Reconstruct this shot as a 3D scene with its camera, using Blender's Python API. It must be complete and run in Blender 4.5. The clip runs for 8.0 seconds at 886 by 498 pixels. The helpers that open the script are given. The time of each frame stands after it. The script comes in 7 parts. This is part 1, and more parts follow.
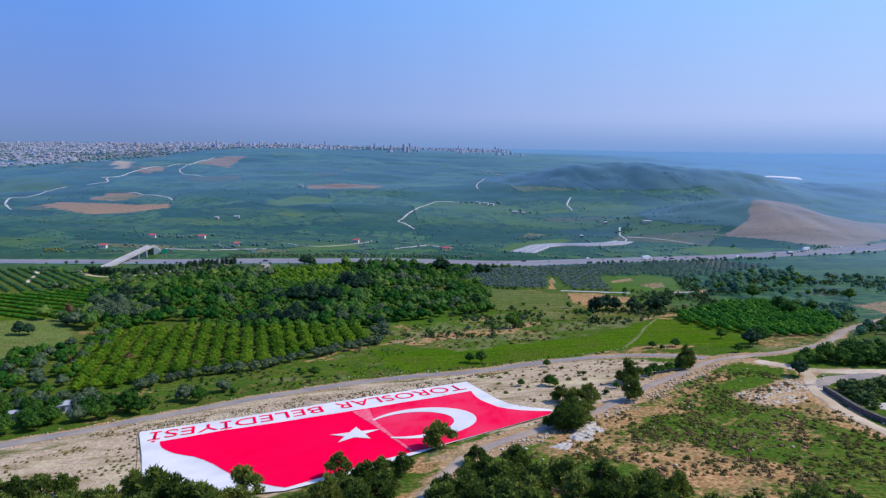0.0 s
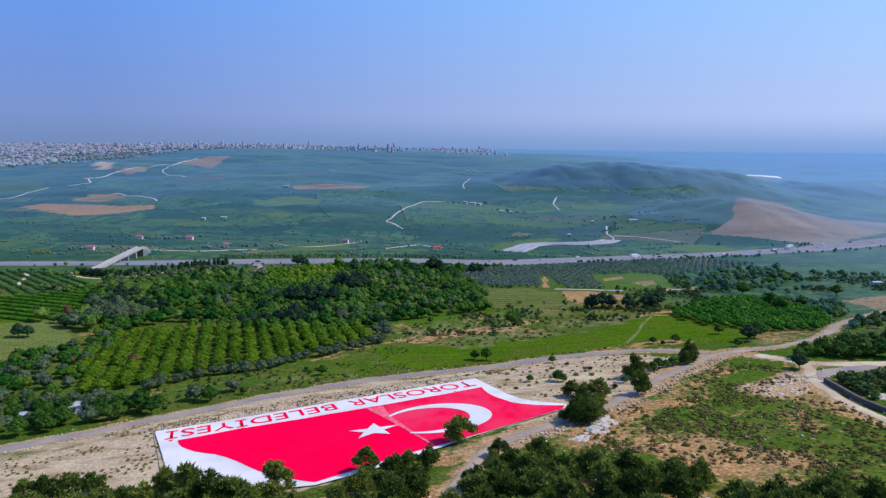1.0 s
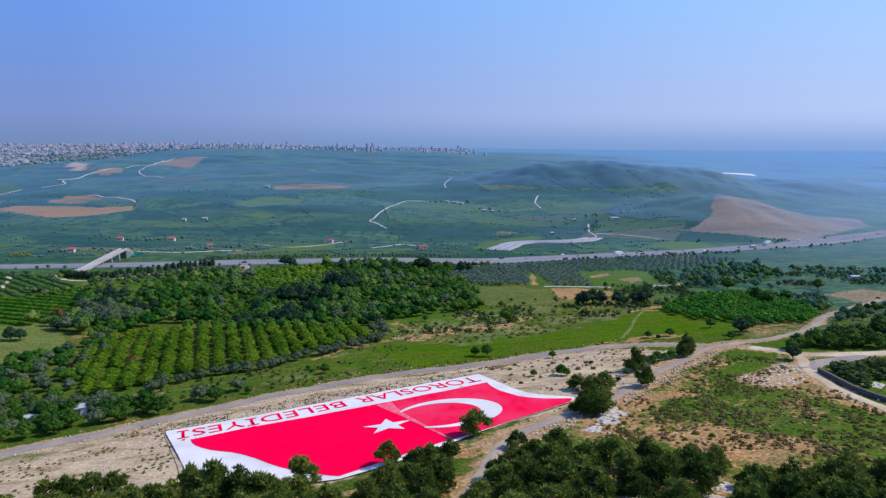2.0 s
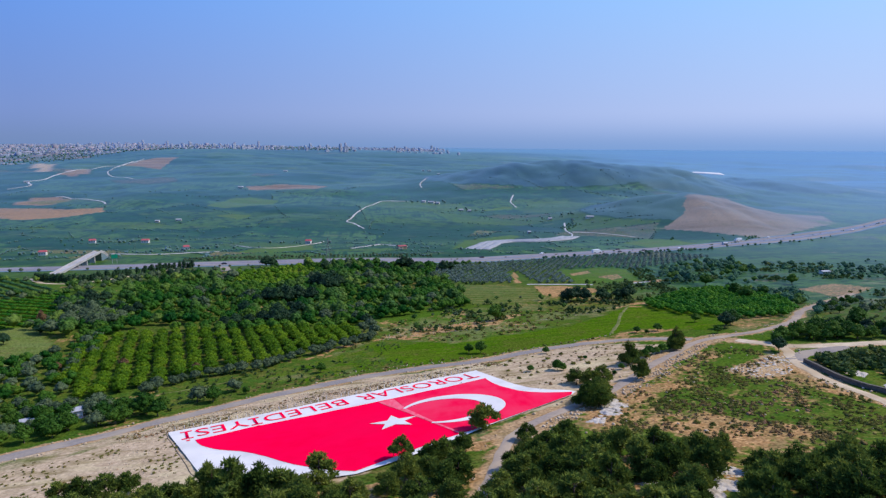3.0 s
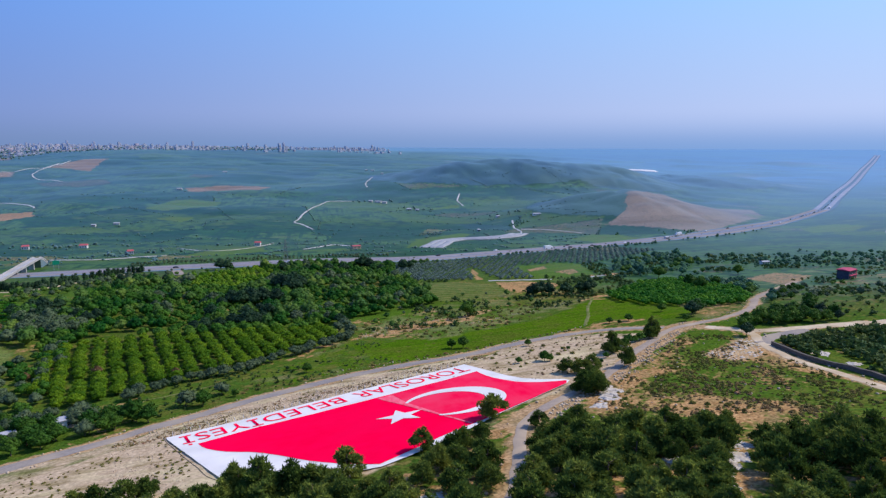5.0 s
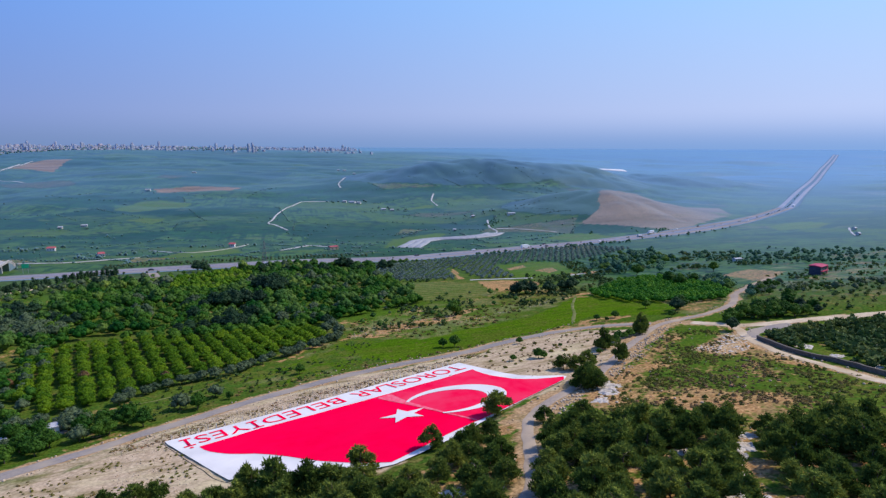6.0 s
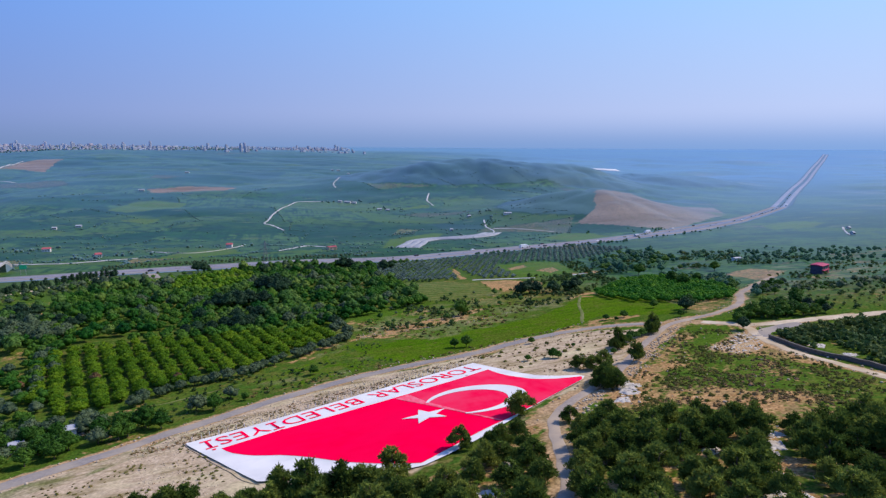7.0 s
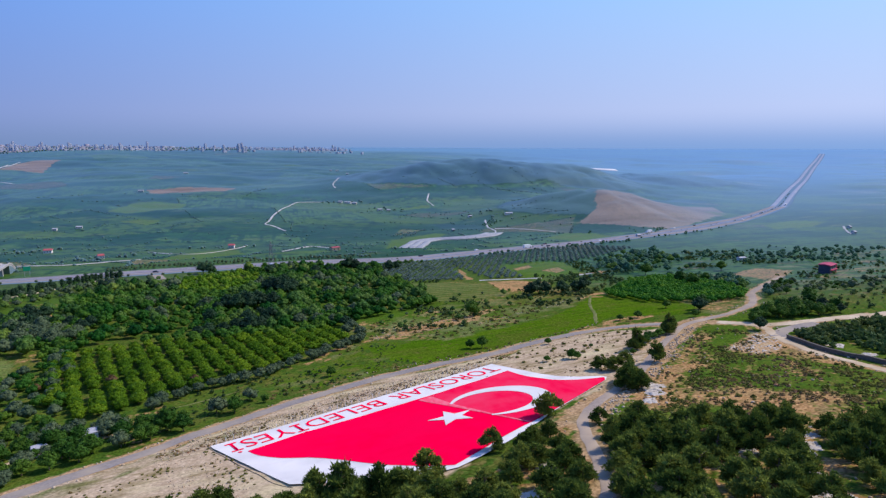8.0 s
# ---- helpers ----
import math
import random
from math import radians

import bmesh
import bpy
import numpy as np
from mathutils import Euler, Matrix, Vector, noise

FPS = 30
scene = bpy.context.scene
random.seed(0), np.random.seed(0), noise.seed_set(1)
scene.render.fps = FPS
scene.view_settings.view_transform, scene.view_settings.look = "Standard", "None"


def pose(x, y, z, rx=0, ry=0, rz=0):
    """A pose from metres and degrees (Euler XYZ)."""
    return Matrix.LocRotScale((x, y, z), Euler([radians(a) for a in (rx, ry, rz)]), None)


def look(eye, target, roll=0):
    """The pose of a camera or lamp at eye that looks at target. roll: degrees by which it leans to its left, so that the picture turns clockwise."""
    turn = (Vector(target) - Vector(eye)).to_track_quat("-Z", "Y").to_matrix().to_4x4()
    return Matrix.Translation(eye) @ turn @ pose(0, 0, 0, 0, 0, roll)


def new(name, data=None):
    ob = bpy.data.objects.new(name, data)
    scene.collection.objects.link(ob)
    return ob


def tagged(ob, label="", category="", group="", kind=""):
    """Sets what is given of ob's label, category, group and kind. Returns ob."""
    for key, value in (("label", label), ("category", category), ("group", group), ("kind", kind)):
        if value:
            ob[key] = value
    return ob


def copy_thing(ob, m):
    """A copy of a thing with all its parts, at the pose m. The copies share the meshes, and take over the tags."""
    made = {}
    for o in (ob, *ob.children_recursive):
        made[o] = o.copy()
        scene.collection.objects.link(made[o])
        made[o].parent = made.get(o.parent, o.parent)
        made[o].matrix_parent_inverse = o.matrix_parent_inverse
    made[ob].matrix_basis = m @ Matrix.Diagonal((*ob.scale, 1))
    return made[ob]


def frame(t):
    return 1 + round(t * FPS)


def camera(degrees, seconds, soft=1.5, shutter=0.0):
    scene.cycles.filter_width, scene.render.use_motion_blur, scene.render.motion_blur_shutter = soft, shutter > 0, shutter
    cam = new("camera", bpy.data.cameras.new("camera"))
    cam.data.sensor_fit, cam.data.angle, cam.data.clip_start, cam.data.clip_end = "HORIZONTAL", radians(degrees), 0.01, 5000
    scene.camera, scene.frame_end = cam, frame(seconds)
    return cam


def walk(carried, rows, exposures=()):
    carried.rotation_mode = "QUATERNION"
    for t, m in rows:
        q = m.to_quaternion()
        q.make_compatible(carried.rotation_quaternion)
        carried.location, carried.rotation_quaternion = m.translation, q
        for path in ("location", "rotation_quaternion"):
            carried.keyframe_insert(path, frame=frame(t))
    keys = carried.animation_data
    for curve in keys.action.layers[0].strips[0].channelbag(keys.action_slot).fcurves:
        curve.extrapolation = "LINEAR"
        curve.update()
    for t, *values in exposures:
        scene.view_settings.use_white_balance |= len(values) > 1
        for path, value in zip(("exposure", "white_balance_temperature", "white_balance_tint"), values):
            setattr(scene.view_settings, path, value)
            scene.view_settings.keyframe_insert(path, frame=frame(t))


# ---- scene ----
cam = camera(69.8, 8.0, 1.35)
PATH = [
    (0, (1.799, 0.288, 59.753), (1.789, 2.261, 59.431), 0.6),
    (0.5, (-1.954, -1.114, 59.766), (-1.939, 0.86, 59.444), 0.5),
    (1, (-5.716, -2.473, 59.8), (-5.674, -0.499, 59.478), 0.5),
    (1.5, (-9.539, -3.751, 59.794), (-9.466, -1.779, 59.471), 0.4),
    (3, (-20.906, -6.894, 59.699), (-20.711, -4.93, 59.376), 0.2),
    (3.5, (-24.742, -7.6, 59.67), (-24.501, -5.641, 59.346), 0.2),
    (4, (-28.545, -8.023, 59.631), (-28.259, -6.07, 59.307), 0.1),
    (5.5, (-39.822, -8.465, 59.569), (-39.393, -6.539, 59.244), -0.1),
    (6, (-43.575, -8.151, 59.66), (-43.104, -6.235, 59.335), -0.1),
    (6.5, (-47.17, -7.555, 59.807), (-46.679, -5.644, 59.481), -0.1),
    (7, (-50.659, -6.727, 60.006), (-50.163, -4.817, 59.68), -0.1),
    (7.5, (-54.005, -5.764, 60.194), (-53.504, -3.855, 59.869), -0.2),
    (8, (-57.332, -4.748, 60.345), (-56.826, -2.841, 60.019), -0.2),
]
walk(cam, [(t, look(eye, target, roll)) for t, eye, target, roll in PATH],
     [(0.0, 0.0, 6270, 11.5), (1.0, 0.0, 6400, 11.5), (4.0, 0.0, 6500, 11.5), (8.0, 0.0, 6610, 14)])

# ---- sky, sun and exposure ----
SUN_AZ, SUN_EL = 84.0, 47.0          # degrees to the right of +y, degrees up
world = bpy.data.worlds.new("sky")
scene.world = world
world.use_nodes = True
wn = world.node_tree
sky = wn.nodes.new("ShaderNodeTexSky")
sky.sky_type, sky.sun_disc = "NISHITA", False
sky.sun_elevation, sky.sun_rotation = radians(SUN_EL), radians(SUN_AZ)
sky.altitude, sky.air_density, sky.dust_density, sky.ozone_density = 0, 1.0, 1.4, 0.6
tint = wn.nodes.new("ShaderNodeMix")
tint.data_type, tint.blend_type = "RGBA", "MULTIPLY"
tint.inputs[0].default_value, tint.inputs[7].default_value = 1.0, (0.76, 0.83, 0.90, 1)
wn.links.new(sky.outputs[0], tint.inputs[6])
haze = wn.nodes.new("ShaderNodeMix")
haze.data_type, haze.blend_type = "RGBA", "ADD"
haze.inputs[0].default_value, haze.inputs[7].default_value = 1.0, (0.1, 1.1, 5.0, 1)   # even blue light of the hazy air
wn.links.new(tint.outputs[2], haze.inputs[6])
# the air low over the land: paler towards the sun, thickest at the horizon, clearing upwards
aim = wn.nodes.new("ShaderNodeTexCoord")
axes = wn.nodes.new("ShaderNodeSeparateXYZ")
wn.links.new(aim.outputs["Generated"], axes.inputs[0])


def span(source, lo, hi, ease="SMOOTHSTEP"):
    r = wn.nodes.new("ShaderNodeMapRange")
    r.interpolation_type = ease
    r.inputs[1].default_value, r.inputs[2].default_value = lo, hi
    wn.links.new(source, r.inputs[0])
    return r.outputs[0]


def air(fac, a, b):
    m = wn.nodes.new("ShaderNodeMix")
    m.data_type = "RGBA"
    wn.links.new(fac, m.inputs[0])
    for k, v in ((6, a), (7, b)):
        if isinstance(v, tuple):
            m.inputs[k].default_value = (*v, 1)
        else:
            wn.links.new(v, m.inputs[k])
    return m.outputs[2]


sunward = span(axes.outputs["X"], -0.46, 0.74, "LINEAR")
ground_air = air(sunward, (1.52, 2.40, 4.5), (2.0, 3.6, 6.8))
low_air = air(sunward, (1.95, 2.72, 5.3), (4.85, 5.7, 8.4))
mid_air = air(sunward, (1.28, 3.0, 7.6), (3.6, 6.1, 9.8))
low_haze = air(span(axes.outputs["Z"], -0.012, 0.055), ground_air, low_air)
low_haze = air(span(axes.outputs["Z"], 0.01, 0.20, "LINEAR"), low_haze, mid_air)
low_haze = air(span(axes.outputs["Z"], 0.20, 0.55), low_haze, haze.outputs[2])
wn.links.new(low_haze, wn.nodes["Background"].inputs[0])
wn.nodes["Background"].inputs[1].default_value = 0.110
sun = new("sun", bpy.data.lights.new("sun", "SUN"))
sun.data.energy, sun.data.angle, sun.data.color = 4.0, radians(0.6), (1.0, 0.92, 0.80)
az, el = radians(SUN_AZ), radians(SUN_EL)
sun.matrix_world = look((0, 0, 300), Vector((0, 0, 300)) - Vector((math.sin(az) * math.cos(el), math.cos(az) * math.cos(el), math.sin(el))))
scene.view_settings.exposure = 0.0

# ---- materials ----
def ramp_mix(nt, fac, a, b):
    m = nt.nodes.new("ShaderNodeMix")
    m.data_type = "RGBA"
    nt.links.new(fac, m.inputs[0])
    for k, v in ((6, a), (7, b)):
        if isinstance(v, tuple):
            m.inputs[k].default_value = (*v[:3], 1)
        else:
            nt.links.new(v, m.inputs[k])
    return m.outputs[2]


def noise_fac(nt, scale, lo=0.35, hi=0.65, detail=4.0, stretch=None):
    tc = nt.nodes.new("ShaderNodeTexCoord")
    src = tc.outputs["Object"]
    if stretch:
        mp = nt.nodes.new("ShaderNodeMapping")
        mp.inputs["Scale"].default_value = stretch[0]
        mp.inputs["Rotation"].default_value = (0, 0, radians(stretch[1]))
        nt.links.new(src, mp.inputs[0])
        src = mp.outputs[0]
    n = nt.nodes.new("ShaderNodeTexNoise")
    n.inputs["Scale"].default_value, n.inputs["Detail"].default_value = scale, detail
    nt.links.new(src, n.inputs["Vector"])
    r = nt.nodes.new("ShaderNodeMapRange")
    r.inputs[1].default_value, r.inputs[2].default_value = lo, hi
    nt.links.new(n.outputs[0], r.inputs[0])
    return r.outputs[0]


def material(name, a, b, scale=1.0, c=None, big=0.1, rough=0.8, spec=0.3, bump=0.0, metal=0.0, varied=0.0, thin=0.0, stretch=None, sheen=0.0, islands=0.0, tone=0.0):
    """Two colours in fine grain, a third in broad patches, and a light bump."""
    m = bpy.data.materials.new(name)
    m.use_nodes = True
    nt = m.node_tree
    bs = nt.nodes["Principled BSDF"]
    col = ramp_mix(nt, noise_fac(nt, scale, stretch=stretch), a, b)
    if c:
        col = ramp_mix(nt, noise_fac(nt, big, 0.42, 0.68), col, c)
    if varied:
        info = nt.nodes.new("ShaderNodeObjectInfo")
        hs = nt.nodes.new("ShaderNodeHueSaturation")
        r1 = nt.nodes.new("ShaderNodeMapRange")
        r1.inputs[3].default_value, r1.inputs[4].default_value = 1 - varied, 1 + varied
        nt.links.new(info.outputs["Random"], r1.inputs[0])
        nt.links.new(r1.outputs[0], hs.inputs["Value"])
        r2 = nt.nodes.new("ShaderNodeMapRange")
        r2.inputs[3].default_value, r2.inputs[4].default_value = 0.5 + varied * 0.06, 0.5 - varied * 0.06
        nt.links.new(info.outputs["Random"], r2.inputs[0])
        nt.links.new(r2.outputs[0], hs.inputs["Hue"])
        nt.links.new(col, hs.inputs["Color"])
        col = hs.outputs[0]
    if tone:             # plants of a joined growth differ: some yellower and lighter, some darker and bluer
        own = nt.nodes.new("ShaderNodeAttribute")
        own.attribute_name = "tone"
        hs = nt.nodes.new("ShaderNodeHueSaturation")
        for out_, lo, hi in (("Value", 1 - tone, 1 + tone), ("Hue", 0.5 + 0.07 * tone, 0.5 - 0.09 * tone)):
            r1 = nt.nodes.new("ShaderNodeMapRange")
            r1.inputs[1].default_value, r1.inputs[3].default_value, r1.inputs[4].default_value = -1.0, lo, hi
            nt.links.new(own.outputs["Fac"], r1.inputs[0])
            nt.links.new(r1.outputs[0], hs.inputs[out_])
        nt.links.new(col, hs.inputs["Color"])
        col = hs.outputs[0]
    if islands:          # each joined piece a little lighter or darker
        geo = nt.nodes.new("ShaderNodeNewGeometry")
        hs = nt.nodes.new("ShaderNodeHueSaturation")
        r1 = nt.nodes.new("ShaderNodeMapRange")
        r1.inputs[3].default_value, r1.inputs[4].default_value = 1 - islands, 1 + islands
        nt.links.new(geo.outputs["Random Per Island"], r1.inputs[0])
        nt.links.new(r1.outputs[0], hs.inputs["Value"])
        nt.links.new(col, hs.inputs["Color"])
        col = hs.outputs[0]
    nt.links.new(col, bs.inputs["Base Color"])
    bs.inputs["Roughness"].default_value = rough
    bs.inputs["Specular IOR Level"].default_value = spec
    bs.inputs["Metallic"].default_value = metal
    # blue-tinted sheen, given to far materials as painted haze
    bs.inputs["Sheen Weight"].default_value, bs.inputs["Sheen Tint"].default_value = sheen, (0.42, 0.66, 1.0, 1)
    if bump:
        bm_ = nt.nodes.new("ShaderNodeBump")
        bm_.inputs["Strength"].default_value, bm_.inputs["Distance"].default_value = 0.6, bump
        nt.links.new(noise_fac(nt, scale * 1.7, 0.3, 0.7), bm_.inputs["Height"])
        nt.links.new(bm_.outputs[0], bs.inputs["Normal"])
    if thin:
        tr = nt.nodes.new("ShaderNodeBsdfTranslucent")
        nt.links.new(col, tr.inputs[0])
        mx = nt.nodes.new("ShaderNodeMixShader")
        mx.inputs[0].default_value = thin
        nt.links.new(bs.outputs[0], mx.inputs[1])
        nt.links.new(tr.outputs[0], mx.inputs[2])
        nt.links.new(mx.outputs[0], nt.nodes["Material Output"].inputs[0])
    return m


M = {
    "asphalt": material("asphalt", (0.205, 0.180, 0.163), (0.275, 0.243, 0.218), 1.6, (0.345, 0.285, 0.215), 0.09, rough=0.9, spec=0.1),
    "hill_asphalt": material("dusty_asphalt", (0.265, 0.212, 0.168), (0.335, 0.275, 0.222), 1.6, (0.40, 0.315, 0.225), 0.12, rough=0.9, spec=0.05),
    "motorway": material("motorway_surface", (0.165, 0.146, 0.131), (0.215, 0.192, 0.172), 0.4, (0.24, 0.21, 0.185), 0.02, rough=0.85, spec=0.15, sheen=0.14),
    # far copy of the carriageway, paler and bluer: haze put into the colour
    "motorway_hazed": material("hazed_carriageway", (0.215, 0.215, 0.220), (0.265, 0.265, 0.265), 0.4, (0.29, 0.28, 0.27), 0.02, rough=0.85, spec=0.15, sheen=0.45),
    "median_soil": material("red_median_soil", (0.19, 0.118, 0.094), (0.26, 0.17, 0.135), 0.2, (0.17, 0.14, 0.10), 0.03, rough=0.95, spec=0.05, sheen=0.7),
    "pale_track": material("pale_track", (0.44, 0.39, 0.33), (0.55, 0.50, 0.43), 0.3, (0.36, 0.33, 0.25), 0.02, rough=0.95, spec=0.05, sheen=0.4),
    "dirt": material("dirt_track", (0.50, 0.40, 0.27), (0.62, 0.51, 0.36), 0.6, (0.42, 0.32, 0.20), 0.1, rough=0.95, spec=0.05),
    "worn_grass": material("worn_grass_track", (0.13, 0.145, 0.045), (0.21, 0.20, 0.085), 0.9, (0.08, 0.125, 0.02), 0.3, rough=0.95, spec=0.02),
    "red_cloth": material("red_cloth", (0.93, 0.0005, 0.045), (0.97, 0.001, 0.056), 0.25, (0.92, 0.002, 0.056), 0.06, rough=0.9, spec=0.0),
    "red_faded": material("faded_red_cloth", (0.84, 0.05, 0.11), (0.85, 0.20, 0.25), 1.3, (0.85, 0.10, 0.16), 0.3, rough=0.9, spec=0.05, stretch=((1.0, 0.25, 1), -20)),
    "red_worn": material("worn_red_cloth", (0.84, 0.004, 0.055), (0.86, 0.016, 0.075), 0.5, (0.82, 0.04, 0.10), 0.09, rough=0.9, spec=0.0, stretch=((1.0, 0.3, 1), -20)),
    "white_cloth": material("white_cloth", (0.675, 0.645, 0.605), (0.75, 0.72, 0.675), 0.3, (0.60, 0.58, 0.55), 0.15, rough=0.9, spec=0.05),
    "bark": material("bark", (0.10, 0.07, 0.05), (0.18, 0.13, 0.09), 3.0, rough=0.9),
    "pine": material("pine_needles", (0.046, 0.096, 0.020), (0.145, 0.205, 0.036), 6.0, (0.178, 0.200, 0.042), 0.12, rough=0.7, spec=0.02, varied=0.42, thin=0.3, tone=0.3),
    "citrus": material("citrus_leaves", (0.042, 0.120, 0.006), (0.122, 0.230, 0.010), 7.0, (0.148, 0.232, 0.012), 0.05, rough=0.6, spec=0.05, varied=0.26, thin=0.3),
    "broadleaf": material("broadleaf_leaves", (0.024, 0.088, 0.016), (0.052, 0.140, 0.024), 1.2, (0.064, 0.145, 0.022), 0.05, rough=0.6, spec=0.1, varied=0.35, thin=0.25, tone=0.45),
    "dark_leaf": material("dark_blue_green_leaves", (0.014, 0.042, 0.020), (0.028, 0.068, 0.028), 1.2, (0.032, 0.074, 0.026), 0.05, rough=0.6, spec=0.1, varied=0.25, thin=0.2),
    "green_wood": material("green_wood_leaves", (0.025, 0.108, 0.010), (0.054, 0.165, 0.016), 1.2, (0.072, 0.168, 0.016), 0.05, rough=0.6, spec=0.08, varied=0.3, thin=0.3, tone=0.45),
    "deep_orchard": material("deep_green_orchard_leaves", (0.026, 0.145, 0.010), (0.058, 0.215, 0.014), 1.2, (0.080, 0.23, 0.012), 0.05, rough=0.6, spec=0.08, thin=0.25, tone=0.35),
    "teal_grove": material("blue_green_grove_leaves", (0.028, 0.105, 0.040), (0.055, 0.150, 0.052), 1.2, rough=0.6, spec=0.1, thin=0.25, tone=0.35),
    "young_orchard": material("young_orchard_leaves", (0.070, 0.175, 0.010), (0.125, 0.245, 0.014), 1.2, (0.15, 0.25, 0.02), 0.05, rough=0.6, spec=0.05, thin=0.25, tone=0.3),
    "olive": material("olive_leaves", (0.058, 0.098, 0.045), (0.100, 0.142, 0.070), 1.2, rough=0.6, spec=0.12, varied=0.2, thin=0.2, tone=0.3),
    # lighter olive leaves; their blue sheen stands in for haze
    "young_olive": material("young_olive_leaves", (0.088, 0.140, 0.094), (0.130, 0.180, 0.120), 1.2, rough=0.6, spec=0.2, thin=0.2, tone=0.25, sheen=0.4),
    "bush": material("bush_leaves", (0.034, 0.082, 0.022), (0.066, 0.124, 0.034), 1.2, (0.084, 0.122, 0.030), 0.06, rough=0.6, spec=0.08, thin=0.25, tone=0.45),
    "hedge_green": material("hedge_green_leaves", (0.027, 0.088, 0.011), (0.057, 0.138, 0.016), 1.2, (0.068, 0.140, 0.016), 0.05, rough=0.6, spec=0.08, varied=0.35, thin=0.25),
    "scrub": material("scrub_leaves", (0.105, 0.140, 0.022), (0.185, 0.190, 0.040), 1.5, (0.27, 0.18, 0.075), 0.1, rough=0.8, spec=0.05, varied=0.35, thin=0.25),
    "dry_scrub": material("dry_scrub_stems", (0.17, 0.110, 0.05), (0.29, 0.190, 0.09), 1.5, (0.17, 0.15, 0.05), 0.2, rough=0.9, spec=0.02, varied=0.3, tone=0.35),
    "broom": material("yellow_broom", (0.14, 0.16, 0.03), (0.23, 0.22, 0.04), 1.0, rough=0.8, thin=0.2, tone=0.3),
    "dead": material("dry_brown_leaves", (0.15, 0.085, 0.035), (0.22, 0.135, 0.055), 1.5, rough=0.8, thin=0.2),
    # bluer leaf copies with sheen for distant trees: haze put into the colour
    "far_tree": material("hazed_grove_leaves", (0.040, 0.095, 0.052), (0.060, 0.120, 0.060), 0.05, (0.040, 0.095, 0.065), 0.006, rough=0.5, spec=0.3, sheen=0.6, tone=0.3),
    "far_olive": material("hazed_olive_leaves", (0.046, 0.122, 0.056), (0.076, 0.158, 0.072), 0.8, rough=0.7, spec=0.06, sheen=0.12, tone=0.3),
    "rock": material("limestone", (0.40, 0.31, 0.21), (0.54, 0.45, 0.34), 0.8, (0.42, 0.31, 0.20), 0.3, rough=0.95, spec=0.05),
    "rubble": material("white_rubble", (0.43, 0.39, 0.33), (0.60, 0.555, 0.485), 0.8, (0.41, 0.345, 0.265), 0.5, rough=0.95, spec=0.05, bump=0.15),
    "concrete": material("concrete", (0.21, 0.21, 0.23), (0.29, 0.29, 0.31), 0.4, (0.24, 0.235, 0.235), 0.05, rough=0.85),
    "bridge_concrete": material("pale_bridge_concrete", (0.36, 0.355, 0.36), (0.44, 0.43, 0.43), 0.4, (0.32, 0.31, 0.30), 0.05, rough=0.85),
    "dark_stone": material("dark_stone_wall", (0.085, 0.078, 0.068), (0.15, 0.135, 0.115), 0.9, (0.12, 0.105, 0.09), 0.1, rough=0.9, spec=0.05, bump=0.1),
    "plaster": material("pale_plaster", (0.66, 0.64, 0.61), (0.76, 0.74, 0.71), 0.3, rough=0.85),
    "red_roof": material("red_roof_tiles", (0.33, 0.07, 0.08), (0.42, 0.10, 0.11), 0.8, rough=0.8),
    # dark blue wall colour with the front's shade put into it
    "dark_front": material("shaded_blue_front", (0.035, 0.045, 0.075), (0.060, 0.070, 0.105), 0.8, rough=0.6),
    "crimson": material("crimson_paint", (0.34, 0.02, 0.07), (0.42, 0.04, 0.10), 0.8, rough=0.7),
    "glass": material("window_glass", (0.03, 0.04, 0.05), (0.05, 0.06, 0.08), 0.5, rough=0.1, spec=0.8),
    "film": material("greenhouse_film", (0.21, 0.22, 0.24), (0.29, 0.30, 0.32), 0.2, rough=0.6),
    # city walls in blue-greys with full sheen: haze put into the colour
    "city": material("hazed_city_plaster", (0.18, 0.205, 0.265), (0.255, 0.27, 0.33), 0.02, (0.26, 0.22, 0.25), 0.004, rough=0.9, sheen=1.0, islands=0.2),
    "tower": material("pale_hazed_tower_plaster", (0.42, 0.44, 0.51), (0.48, 0.49, 0.55), 0.02, rough=0.9, varied=0.1, sheen=1.0),
    "verge": material("gravel_verge", (0.060, 0.095, 0.048), (0.110, 0.130, 0.075), 0.12, rough=0.9, spec=0.1, sheen=0.6),
    "steel": material("galvanised_steel", (0.45, 0.45, 0.46), (0.55, 0.55, 0.56), 1.0, rough=0.5, metal=0.7),
    "dull_steel": material("weathered_steel", (0.16, 0.165, 0.17), (0.23, 0.235, 0.24), 1.0, rough=0.7),
    "sign_green": material("green_sign_paint", (0.0, 0.25, 0.12), (0.0, 0.30, 0.15), 1.0, rough=0.5),
    "tin": material("tin_sheet", (0.30, 0.31, 0.34), (0.40, 0.40, 0.42), 0.8, rough=0.55),
    "car_white": material("white_car_paint", (0.75, 0.75, 0.75), (0.8, 0.8, 0.8), 0.5, rough=0.3, spec=0.5),
    "car_dark": material("dark_car_paint", (0.03, 0.03, 0.04), (0.05, 0.05, 0.06), 0.5, rough=0.3, spec=0.5),
    "tyre": material("tyre_rubber", (0.02, 0.02, 0.02), (0.03, 0.03, 0.03), 2.0, rough=0.9),
}

